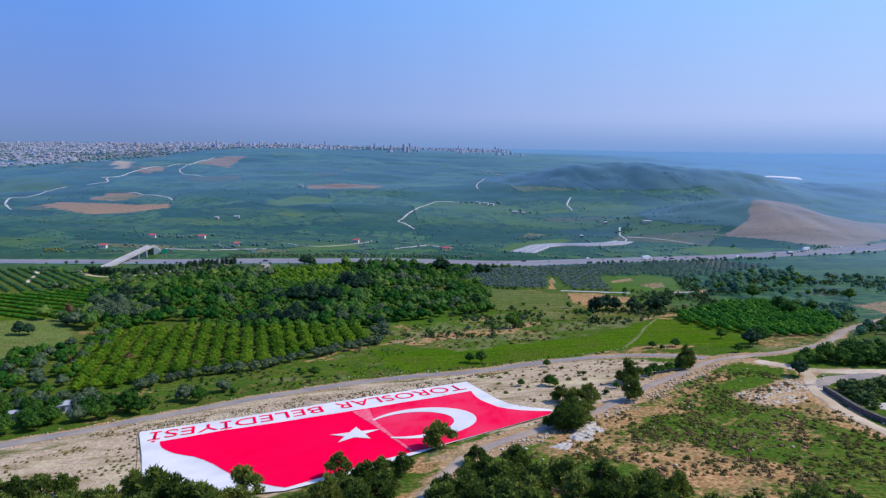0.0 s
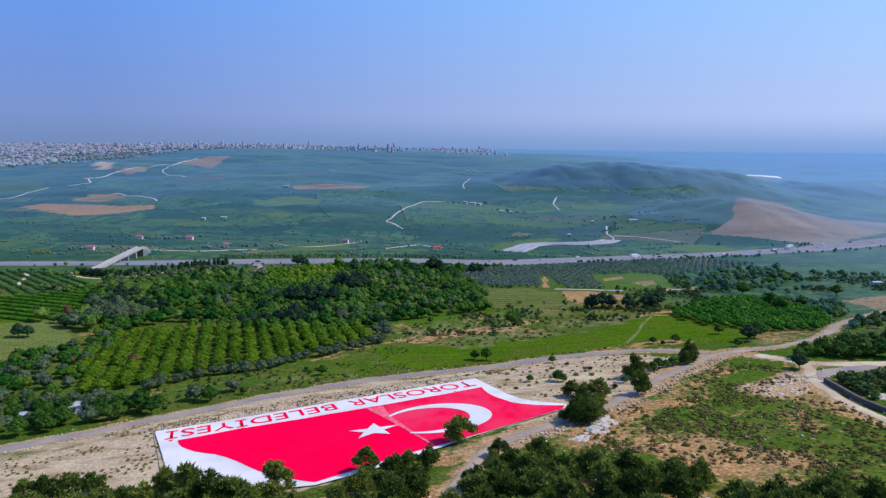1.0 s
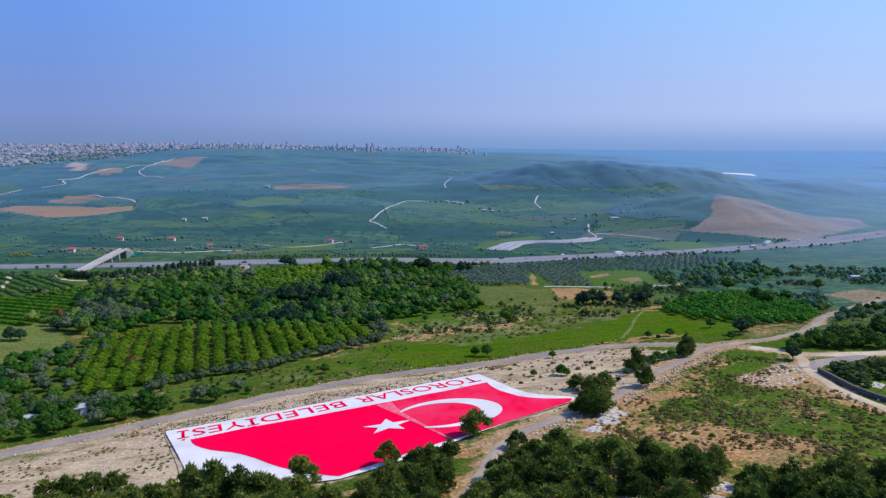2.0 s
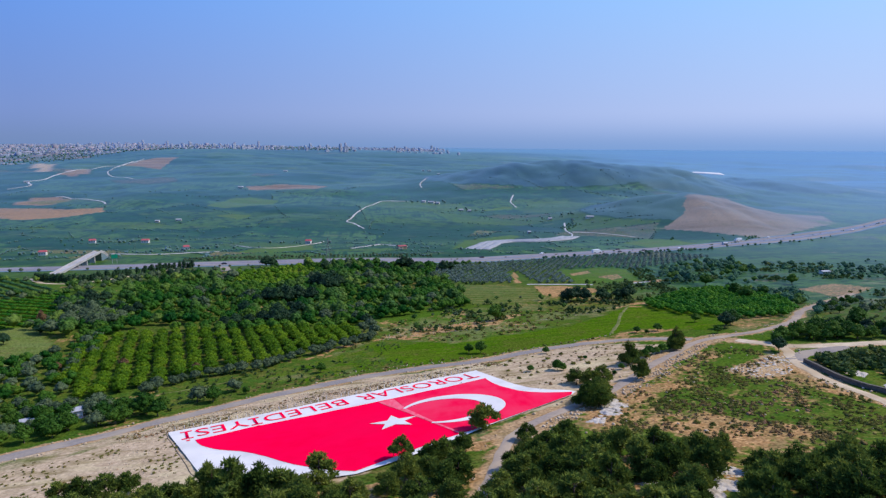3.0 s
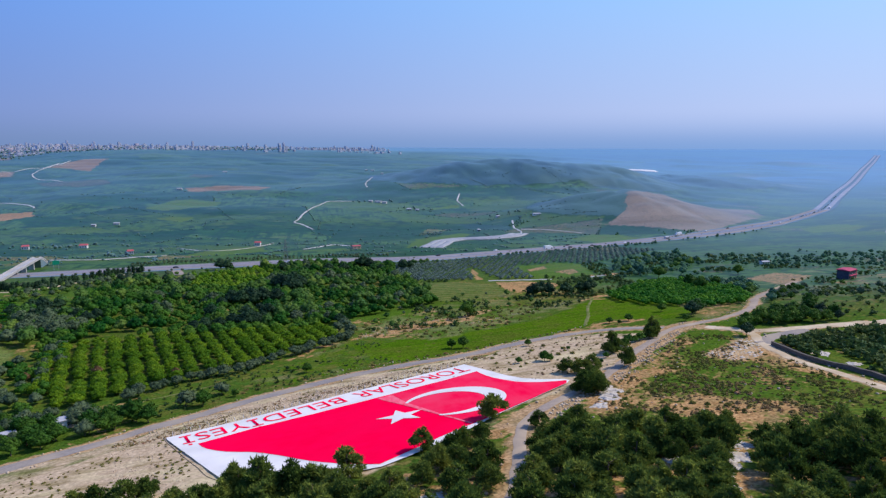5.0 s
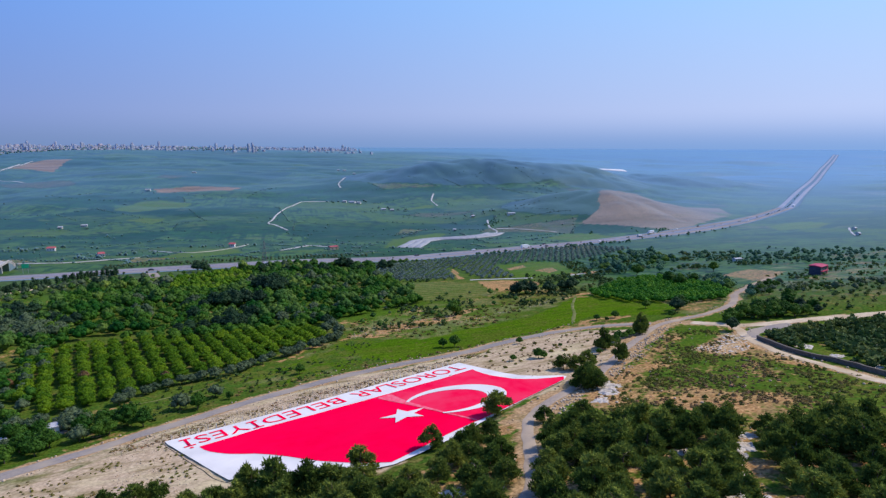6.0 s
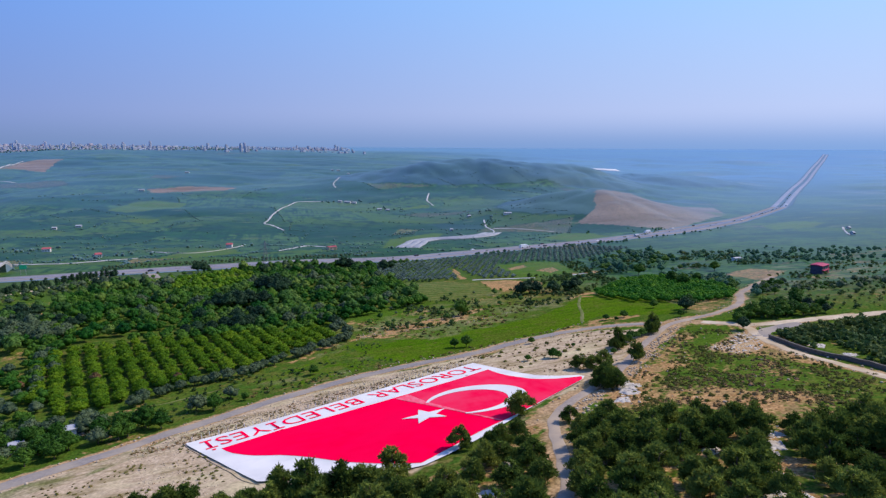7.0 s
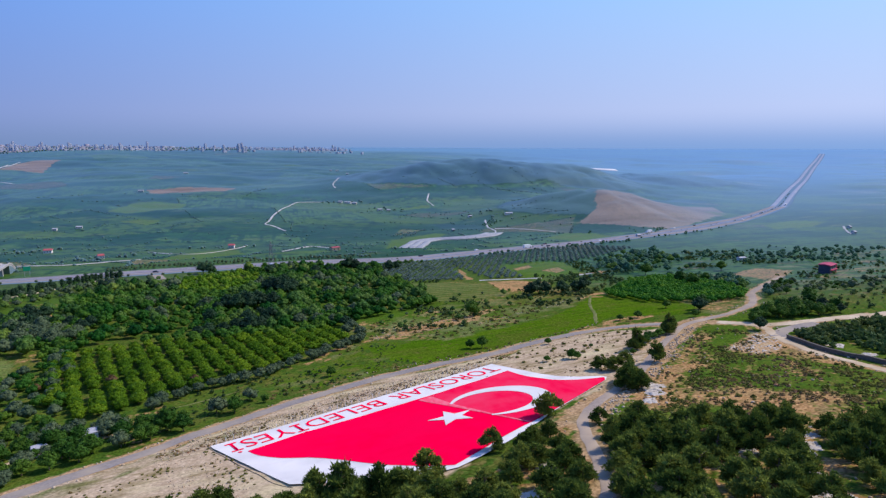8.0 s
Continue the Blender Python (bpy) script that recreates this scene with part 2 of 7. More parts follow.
# ---- lie of the land: cross-sections by bearing, and four hills ----
YK = [-300, 80, 130, 190, 260, 420, 600, 800, 1100, 1600, 2400, 4900]
BK = [-1.0, -0.6, -0.3, 0.0, 0.3, 0.6, 1.0]
SECTIONS = [
    [45.9, -7.2, -16.1, -21.3, -20.2, -30.3, -49.1, -49.8, -58.2, -45.1, -12.2, 57.1],
    [43.6, -2.6, -12.5, -19.5, -21.0, -31.5, -46.9, -53.4, -50.7, -31.3, -8.8, 59.7],
    [41.3, 2.2, -8.5, -17.5, -21.8, -32.8, -43.9, -58.2, -41.7, -17.1, 19.6, 56.2],
    [38.8, 6.0, -2.6, -12.3, -20.7, -33.6, -42.6, -62.0, -52.9, -35.2, 4.9, 40.2],
    [36.3, 7.5, 0.2, -5.7, -15.7, -33.2, -44.0, -57.9, -57.8, -54.8, -14.3, 28.2],
    [33.7, 9.0, -0.1, -1.2, -11.3, -31.2, -45.0, -54.2, -59.4, -61.6, -30.9, 25.7],
    [31.0, 10.3, 1.0, 2.9, -6.9, -28.9, -45.8, -50.3, -61.7, -63.3, -34.8, 27.5],
]
# motorway ground sunk to fit the camera's view: depth by x, then its line
SINK = ([-40, 80, 200, 300, 410, 520, 630, 760, 900, 1150], [0, 2.8, 3.0, 4.0, 5.6, 8.6, 8.0, 5.0, 3.0, 0],
        [0, 110, 260, 467, 630, 880, 1140], [541, 572, 637, 731, 822, 1010, 1262])
HILLS = [(385, 1490, 66, 300, 210, 0), (445, 960, 46, 150, 140, 0), (640, 1420, 40, 170, 170, 0), (960, 1600, 34, 260, 170, 0)]


def hermite(knots, v):
    k = np.asarray(knots, float)
    n = len(k)
    v = np.clip(v, k[0], k[-1])
    i = np.clip(np.searchsorted(k, v, side="right") - 1, 0, n - 2)
    h = k[i + 1] - k[i]
    s = (v - k[i]) / h
    w = np.zeros((len(v), n))
    r = np.arange(len(v))
    w[r, i] += 2 * s**3 - 3 * s**2 + 1
    w[r, i + 1] += 3 * s**2 - 2 * s**3
    d = np.zeros((n, n))
    d[0, 0], d[0, 1] = -1 / (k[1] - k[0]), 1 / (k[1] - k[0])
    d[-1, -2], d[-1, -1] = -1 / (k[-1] - k[-2]), 1 / (k[-1] - k[-2])
    for j in range(1, n - 1):
        a, b = k[j] - k[j - 1], k[j + 1] - k[j]
        p, q = b / (a + b), a / (a + b)
        d[j, j - 1], d[j, j], d[j, j + 1] = -p / a, p / a - q / b, q / b
    w += ((s**3 - 2 * s**2 + s) * h)[:, None] * d[i] + ((s**3 - s**2) * h)[:, None] * d[i + 1]
    return w


def land(x, y):
    """Height of the smooth ground at plan places x, y (arrays)."""
    x, y = np.atleast_1d(np.asarray(x, float)), np.atleast_1d(np.asarray(y, float))
    out = np.empty(len(x))
    tab = np.asarray(SECTIONS, float)
    for c in range(0, len(x), 20000):
        xs, ys = x[c:c + 20000], y[c:c + 20000]
        z = ((hermite(BK, xs / (np.maximum(ys, 20) + 60)) @ tab) * hermite(YK, ys)).sum(1)
        for cx, cy, a, sx, sy, _ in HILLS:
            z += a * np.exp(-(((xs - cx) / sx) ** 2 + ((ys - cy) / sy) ** 2))
        z -= np.interp(xs, SINK[0], SINK[1]) * np.exp(-(((ys - np.interp(xs, SINK[2], SINK[3])) / 120) ** 2)) * (ys > 420)
        out[c:c + 20000] = z
    return out


rng = np.random.default_rng(7)
WAVES = [(rng.uniform(0, 6.28), rng.uniform(0, 6.28), l) for l in (5, 7, 9, 13, 17, 23)]


def value_noise(x, y, cell, seed):
    g = np.random.default_rng(seed).random((64, 64))
    u, v = x / cell, y / cell
    i, j = np.floor(u).astype(int), np.floor(v).astype(int)
    a, b = u - i, v - j
    a, b = a * a * (3 - 2 * a), b * b * (3 - 2 * b)
    i, j, i1, j1 = i % 64, j % 64, (i + 1) % 64, (j + 1) % 64
    return (g[i, j] * (1 - a) + g[i1, j] * a) * (1 - b) + (g[i, j1] * (1 - a) + g[i1, j1] * a) * b


def rolls(x, y):
    """Small unevenness, stronger far off."""
    z = 0
    for th, ph, l in WAVES:
        z = z + 0.035 * np.sin((x * np.cos(th) + y * np.sin(th)) * 6.28 / l + ph)
    far = np.clip((y - 620) / 700, 0, 1) * np.clip(1 - (y - 2600) / 1500, 0.2, 1)
    route = np.array(MOTORWAY, float)
    far = far * np.clip(np.abs(y - np.interp(x, route[:, 0], route[:, 1])) / 260, 0, 1)
    mask = 0
    for cx, cy, a, sx, sy, _ in HILLS:
        mask = mask + np.exp(-(((x - cx) / sx) ** 2 + ((y - cy) / sy) ** 2))
    gully = np.abs(2 * value_noise(x + 0.25 * y, 0.45 * y, 75, 46) - 1) + 0.5 * np.abs(2 * value_noise(x - 0.2 * y, 0.6 * y, 34, 47) - 1)
    z = z + 8 * np.clip(mask, 0, 1) * (y > 800) * (gully - 0.6)
    return z + far * (14 * (value_noise(x, y, 330, 41) - 0.5) + 8 * (value_noise(x, y, 150, 42) - 0.5) + 9 * np.abs(value_noise(x + 0.4 * y, y, 120, 43) - 0.5) + 3 * (value_noise(x, y, 48, 44) - 0.5))


def ground_z(x, y):
    return land(x, y) + rolls(np.atleast_1d(np.asarray(x, float)), np.atleast_1d(np.asarray(y, float)))


def gz(x, y):
    return float(ground_z([x], [y])[0])


def inside(poly, x, y):
    """Which of the plan places lie in the polygon."""
    c = np.zeros(len(x), bool)
    px, py = poly[-1]
    for qx, qy in poly:
        t = ((qy > y) != (py > y))
        with np.errstate(divide="ignore", invalid="ignore"):
            c ^= t & (x < (px - qx) * (y - qy) / (py - qy + 1e-12) + qx)
        px, py = qx, qy
    return c


# ---- plan: what covers the ground ----
SLOPE = [(-125, 118), (-113, 139), (-100, 146), (-89, 152), (-72, 165), (-58, 174), (-42, 181), (-25, 188), (-6, 191), (13, 192), (34, 198), (54, 200), (74, 190), (60, 168), (40, 150), (25, 139), (0, 122), (-30, 100), (-55, 108), (-75, 98), (-100, 95)]
MEADOWS = [
    [(-48, 189), (-25, 198), (14, 203), (36, 209), (58, 214), (66, 217), (76, 226), (97, 208), (112, 218), (126, 262), (109, 297), (59, 247), (8, 233), (-16, 244), (-22, 246), (-43, 217), (-62, 203)],
    [(-157, 226), (-153, 245), (-155, 257), (-163, 269), (-173, 286), (-181, 291), (-200, 282), (-215, 225), (-180, 210)],
    [(123, 480), (109, 398), (132, 396), (157, 405), (175, 476), (163, 492)],
]
MEADOWS += [        # beyond the motorway
    [(-317, 1108), (-301, 1210), (-265, 1220), (-205, 1184), (-217, 1111), (-279, 1081)],
    [(-279, 1011), (-248, 1031), (-221, 1016), (-237, 985)],
    [(-165, 628), (-155, 695), (-125, 744), (-100, 732), (-89, 652), (-126, 616)],
    [(266, 715), (310, 745), (339, 736), (352, 695), (314, 680), (278, 667)],
    [(614, 746), (690, 776), (702, 726), (642, 685), (583, 690)],
    [(54, 650), (85, 790), (153, 833), (165, 815), (82, 677)],
    [(149, 1100), (192, 1123), (218, 1132), (215, 1112), (157, 1088)],
]
EARTH = [
    [(-712, 1110), (-695, 1145), (-600, 1118), (-534, 1090), (-480, 1100), (-464, 1061), (-498, 1015), (-555, 986), (-612, 1023)],
    [(-308, 1400), (-240, 1429), (-146, 1402), (-131, 1379), (-151, 1316), (-271, 1325), (-293, 1347)],
    [(-1086, 2087), (-1025, 2061), (-869, 1751), (-906, 1751)],
    [(-776, 1970), (-782, 2130), (-762, 2211), (-696, 2252), (-678, 2072), (-636, 1867), (-682, 1902)],
    [(-680, 1191), (-685, 1293), (-632, 1290), (-580, 1233), (-594, 1149)],
    [(-838, 1719), (-831, 1877), (-807, 1845), (-775, 1681), (-812, 1696)],
    [(122, 458), (142, 475), (142, 459), (121, 443)], [(137, 437), (157, 450), (154, 429), (140, 411)],
    [(78, 393), (96, 389), (114, 370), (106, 352), (80, 342), (75, 355)], [(203, 282), (208, 297), (215, 326), (253, 346), (253, 315), (226, 290)],
    [(-176, 346), (-175, 366), (-170, 360), (-163, 342), (-166, 334)], [(-145, 445), (-138, 453), (-138, 488), (-146, 470)], [(68, 408), (80, 471), (83, 472), (73, 406)],
    [(158, 398), (170, 408), (176, 400), (164, 392)], [(-90, 338), (-70, 340), (-72, 336), (-90, 334)],
]
ORCHARD = [(-131, 214), (-146, 250), (-136, 262), (-116, 275), (-98, 284), (-60, 287), (-40, 285), (-30, 258), (-36, 244), (-50, 231), (-64, 219), (-77, 215), (-92, 204), (-98, 193), (-118, 190)]
BROOM = [(-391.8, 612.5), (-376.8, 617.2), (-389.2, 637.7), (-407.0, 636.6)]
DRY_TERRACE = [(28, 408), (44, 404), (56, 399), (77, 381), (69, 335), (49, 326), (30, 328), (28, 356)]
GRASS_STRIP = [(-2, 119), (8, 125), (20, 133), (24, 137), (23.5, 132), (11, 123.3), (-1, 114.6)]
ORCHARD_C = [(-300, 352), (-252, 352), (-233, 353), (-224, 371), (-212, 391), (-196, 364), (-181, 318), (-179, 292), (-192, 284), (-230, 280), (-300, 290)]
ORCHARD_D = [(-340, 452), (-318, 476), (-302, 486), (-264, 446), (-232, 418), (-213, 393), (-226, 373), (-235, 356), (-300, 356), (-340, 380)]
BROWN_HILL = [(445, 930), (500, 960), (640, 1010), (740, 1020), (680, 900), (580, 822), (465, 740), (350, 800), (405, 850)]
BARE = [
    [(34, 116), (38, 122), (49, 120), (57, 112), (59, 100), (50, 92), (42, 92), (38, 106)],
    [(27, 122), (40, 137), (58, 156), (74, 171), (86, 182), (92, 180), (78, 166), (60, 150), (45, 132), (36, 122)],
    [(20, 113), (24, 128), (34, 134), (36, 126), (28, 114)],
    [(74, 152), (81, 158.5), (88, 159.5), (96, 167), (99, 162), (90, 147.5), (78, 145.5)],
    [(84, 112), (86, 134), (93, 148), (97, 150), (97, 110)],
]
BARE += [
    [(90, 290), (114, 306), (116, 299), (98, 287)], [(62, 213), (80, 219), (92, 215), (90, 210), (72, 211)],
    [(-14, 92), (-6, 112), (0, 112), (-3, 92)],
    [(44, 94), (36, 76), (26, 60), (18, 60), (28, 78), (36, 94)],
    [(-30, 84), (-14, 96), (-10, 84), (-20, 76)],
    [(-26, 249), (-8, 262), (18, 278), (44, 290), (50, 284), (24, 266), (-6, 248), (-18, 246)],
    [(-62, 210), (-44, 219), (-26, 250), (-31, 251), (-48, 226), (-64, 216)],
]
LUSH = [
    [(74, 163), (87, 180), (97, 186), (97, 170), (91, 161), (79, 159)],
    [(59, 152), (67, 158.6), (75, 154), (76, 144), (77, 138), (72, 126), (68, 125), (61, 128), (59, 139)],
    [(39, 127), (51, 134.6), (59, 130), (54, 123), (42, 123.5)],
    [(85, 141), (89, 133.5), (94, 120), (92, 95), (70, 90), (60, 92), (72, 115)],
]
STREAKS = [(-135, 118), (-112, 137), (-100, 144), (-90, 150.5), (-78, 158), (-66, 165), (-64, 161), (-78, 152), (-88, 143), (-100, 136), (-113, 127), (-130, 112)]
BANK = [(-40, 222), (-22, 248), (8, 234), (58, 248), (106, 298), (80, 345), (40, 330), (-10, 290), (-34, 270)]
PINE_FLOOR = [(-110, 55), (-100, 96), (-60, 102), (-30, 96), (-14, 100), (-6, 108), (4, 106), (14, 100), (30, 94), (60, 78), (95, 60), (95, 45), (-110, 45)]
HILLSIDE = [(8, 102), (24, 124), (45, 146), (70, 170), (90, 186), (97, 160), (97, 110), (90, 60), (10, 60)]

# lines of the lanes, tracks and the motorway
LOWER_ROAD = [(-150, 118), (-130, 130), (-111, 143), (-101, 149), (-90, 155.5), (-82.5, 162), (-72, 168), (-58, 177), (-42, 184.5), (-25, 191), (-6, 195), (13, 196.5), (34.5, 203), (56, 205), (72, 201), (84, 192)]
HILL_ROAD = [(-22, 55), (-13.2, 70), (-6.2, 83), (-1.4, 95.5), (1.6, 104), (5.3, 113.5), (13, 122.5), (24, 132), (37, 142.5), (55.7, 162.2), (71, 176.5), (84, 188), (96, 192), (110, 196), (128, 206), (143, 222), (155, 237), (175, 254), (196, 270), (220, 289)]
TRACK_EAST = [(96, 185), (104, 174), (118, 171), (135, 169.5), (151, 168), (165, 167), (200, 165), (260, 170)]
WALL_TRACK = [(104, 173), (101, 165), (97, 155), (95.5, 141), (96.5, 125), (93, 108), (90, 85)]
MOTORWAY = [(-700, 560), (-420, 532), (-300, 527), (-220, 529), (-140, 535), (0, 541), (55, 549), (110, 572), (180, 601), (260, 637), (355, 682), (467, 731), (630, 822), (880, 1010), (1140, 1262), (1380, 1490), (1700, 1790), (2045, 2115), (2575, 2610), (3300, 3300)]

# ---- ground: one sheet to the horizon ----
def spaced(a, b, step):
    return list(np.arange(a, b, step))


us = spaced(-1.7, -0.34, 0.012) + spaced(-0.34, 0.46, 0.0031) + spaced(0.46, 1.72, 0.010)
ys = spaced(-600, 60, 30) + spaced(60, 320, 1.4)
while ys[-1] < 5400:
    ys.append(ys[-1] * 1.0062 if ys[-1] < 2600 else ys[-1] * 1.02)
us, ys = np.array(us), np.array(ys)
gu, gy = np.meshgrid(us, ys)
gx = gu * (np.maximum(gy, -200) + 400)
X, Y = gx.ravel(), gy.ravel()
Z = ground_z(X, Y)
nu, ny = len(us), len(ys)
idx = np.arange(nu * ny).reshape(ny, nu)
quads = np.stack([idx[:-1, :-1], idx[:-1, 1:], idx[1:, 1:], idx[1:, :-1]], -1).reshape(-1, 4)


def mesh_np(name, verts, faces, mats, smooth=False):
    """A mesh from arrays; all faces have as many corners as the array is wide."""
    me = bpy.data.meshes.new(name)
    verts, faces = np.asarray(verts, np.float32), np.asarray(faces, np.int32)
    n = faces.shape[1]
    me.vertices.add(len(verts))
    me.vertices.foreach_set("co", verts.ravel())
    me.loops.add(faces.size)
    me.loops.foreach_set("vertex_index", faces.ravel())
    me.polygons.add(len(faces))
    me.polygons.foreach_set("loop_start", np.arange(0, faces.size, n, dtype=np.int32))
    for m in mats:
        me.materials.append(m)
    me.update(calc_edges=True)
    if smooth:
        me.polygons.foreach_set("use_smooth", np.ones(len(faces), bool))
    return me


jx = X + 6 * (value_noise(X, Y, 9, 1) - 0.5) * np.clip(Y / 200, 0.6, 1.6)
jy = Y + 6 * (value_noise(X, Y, 9, 2) - 0.5) * np.clip(Y / 200, 0.6, 1.6)
cover = np.zeros((len(X), 4), np.float32)
cover[inside(SLOPE, jx, jy), 0] = 1
for p in MEADOWS:
    cover[inside(p, X + 0.3 * (jx - X), Y + 0.3 * (jy - Y)), 1] = 1
for k, p in enumerate(EARTH):
    e_ = inside(p, X + 0.2 * (jx - X), Y + 0.2 * (jy - Y))
    cover[e_, 2] = 1 if k < 6 else (0.55 if k in (6, 7, 9) else 0.72)
    cover[e_, 0] = 0.8 if k == 2 else 0
    cover[e_, 1] = 0
cover[inside(BROWN_HILL, X + 0.4 * (jx - X), Y + 0.4 * (jy - Y)), 2] = 0.62
rough_ = (Y < 420) & (cover[:, 0] + cover[:, 1] + cover[:, 2] == 0)
fine_ = value_noise(X, Y, 2.6, 69)
cover[rough_, 2] = np.clip(0.16 + 0.04 * (X > 95) + 0.7 * (value_noise(X, Y, 19, 64) - 0.5) + 0.3 * (fine_ - 0.5), 0, 0.6)[rough_]
for p, g_, e_ in ((ORCHARD_C, 0.55, 0.0), (ORCHARD_D, 0.3, 0.05), (MEADOWS[1], 0.75, 0.0), (DRY_TERRACE, 0.12, 0.12)):
    b_ = inside(p, X + 0.3 * (jx - X), Y + 0.3 * (jy - Y))
    cover[b_, 0], cover[b_, 1], cover[b_, 2] = 0.16 if p is MEADOWS[1] else 0, g_, e_
b_ = inside(DRY_TERRACE, X + 0.3 * (jx - X), Y + 0.3 * (jy - Y))          # narrow terraces, dry at their edges
cover[b_, 0] = np.clip(0.09 + 0.10 * np.sin((Y + 0.12 * X + 3 * value_noise(X, Y, 14, 74)) * 6.28 / 7.5), 0, 0.4)[b_]
east_ = rough_ & (X > 95) & (Y > 165) & (Y < 345)          # dull, dusty ground about the eastern lanes
cover[east_, 0] = np.clip(0.6 * (value_noise(X, Y, 9, 73) - 0.60), 0, 0.22)[east_]
b_ = inside(ORCHARD, X, Y)          # floor between the citrus rows kept darker: shade put into the cover
cover[b_, 0], cover[b_, 1], cover[b_, 2] = 0, 0.1, 0.12
b_ = inside(MEADOWS[0], X, Y) & (X < -18 + 30 * (value_noise(X, Y, 12, 67) - 0.5))
cover[b_, 1] = np.clip(0.40 + 0.9 * (fine_ - 0.5), 0, 1)[b_]
cover[b_, 0] = np.clip(0.9 * (value_noise(X, Y, 8, 68) - 0.62), 0, 0.3)[b_]
hs_ = inside(HILLSIDE, jx, jy)
fine = value_noise(X, Y, 3.2, 4)
patch = value_noise(X, Y, 13, 3)
cover[hs_, 2] = np.clip(0.33 + (0.5 - patch) * 1.0 + (0.5 - fine) * 0.5, 0.12, 0.75)[hs_]
for p in BARE:
    b_ = inside(p, jx, jy)
    cover[b_, 2] = np.clip((0.36 if p is BARE[-1] else 0.66) + (fine - 0.5) * 0.9, 0, 1)[b_]
    cover[b_, 1] = 0
for p in LUSH:
    b_ = inside(p, jx, jy)
    cover[b_, 2] = np.clip(0.30 + (fine - 0.5) * 0.7, 0, 1)[b_]
    cover[b_, 1] = np.clip((0.10 if p is LUSH[3] else 0.16) + (fine - 0.5) * 0.8, 0, 1)[b_]
b_ = inside(STREAKS, jx, jy)          # dry grass in streaks along the lane
streak = np.clip(0.5 + 2.2 * (value_noise(X + 0.9 * Y, Y - 0.9 * X, 7, 66) - 0.52) + 0.9 * (fine - 0.5), 0, 1)
cover[b_, 0] = 1 - 0.75 * streak[b_]
cover[b_, 1] = 0.50 * streak[b_]
b_ = inside(GRASS_STRIP, X + 0.3 * (jx - X), Y + 0.3 * (jy - Y))
cover[b_, 0] = np.clip(0.15 + 0.8 * (fine - 0.5), 0, 1)[b_]
cover[b_, 1], cover[b_, 2] = 0.3, 0.4
b_ = inside(BARE[3], jx, jy)          # stony ground under the heaped boulders
cover[b_, 0], cover[b_, 1], cover[b_, 2] = 0.4, 0, 0.9
# plants and bare earth run into one another on the hillside
grid = cover.reshape(ny, nu, 4)[:, :, 1:3]
soft_ = grid.copy()
for k in range(7):
    soft_[1:-1, 1:-1] = (soft_[1:-1, 1:-1] * 2 + soft_[:-2, 1:-1] + soft_[2:, 1:-1] + soft_[1:-1, :-2] + soft_[1:-1, 2:]) / 6
grown = inside([(0, 98), (24, 128), (45, 150), (70, 174), (92, 190), (100, 160), (100, 110), (92, 55), (0, 55)], X, Y)
cover[grown, 1:3] = soft_.reshape(-1, 2)[grown]
b_ = inside(PINE_FLOOR, jx, jy)
cover[b_, 2] = np.clip(0.52 + 0.7 * (fine - 0.5), 0, 1)[b_]
cover[b_, 1] = 0
b_ = inside(BANK, jx, jy)
cover[b_, 2] = np.maximum(cover[b_, 2], np.clip(0.16 + 0.6 * (value_noise(X, Y, 11, 12) - 0.5), 0, 0.5)[b_])
cover[b_, 0] = np.maximum(cover[b_, 0], np.clip(0.06 + 0.5 * (value_noise(X, Y, 6, 70) - 0.5), 0, 0.18)[b_])
# stony verges of the lanes
near = np.flatnonzero((Y > 55) & (Y < 300) & (X > -160) & (X < 240))
vx, vy = X[near] + 0.35 * (jx - X)[near], Y[near] + 0.35 * (jy - Y)[near]
for line, reach in ((HILL_ROAD, 5.2), (LOWER_ROAD, 3.9), (WALL_TRACK, 3.0), (TRACK_EAST, 3.4)):
    d2 = np.full(len(near), 1e9)
    for (ax_, ay_), (bx_, by_) in zip(line[:-1], line[1:]):
        tx, ty = bx_ - ax_, by_ - ay_
        f = np.clip(((vx - ax_) * tx + (vy - ay_) * ty) / (tx * tx + ty * ty), 0, 1)
        d2 = np.minimum(d2, (vx - ax_ - f * tx) ** 2 + (vy - ay_ - f * ty) ** 2)
    hit_ = near[d2 < np.where((vy < 112) | (vx > 98), min(reach, 2.4), reach) ** 2]
    cover[hit_, 2] = np.maximum(cover[hit_, 2], 0.75)
    cover[hit_, 0] = np.maximum(cover[hit_, 0], 0.35)
    cover[hit_, 1] = 0
# the parcels of the valley beyond the motorway
PARCELS = []
prng = np.random.default_rng(21)
for k in range(900):
    y = 580 + 2300 * prng.random() ** 1.5
    x = (prng.random() * 2.2 - 1.0) * (y + 200)
    PARCELS.append((x, y, prng.random(), prng.random()))
pc = np.array(PARCELS)


def parcel_of(x, y):
    """The valley parcel on which each place lies, by warped nearest centre."""
    out = np.zeros(len(x), int)
    for c in range(0, len(x), 8000):
        xs, yy = x[c:c + 8000], y[c:c + 8000]
        d = ((xs[:, None] - pc[:, 0]) * 0.8 + (yy[:, None] - pc[:, 1]) * 0.35) ** 2 + ((yy[:, None] - pc[:, 1]) * 1.1) ** 2
        out[c:c + 8000] = d.argmin(1)
    return out


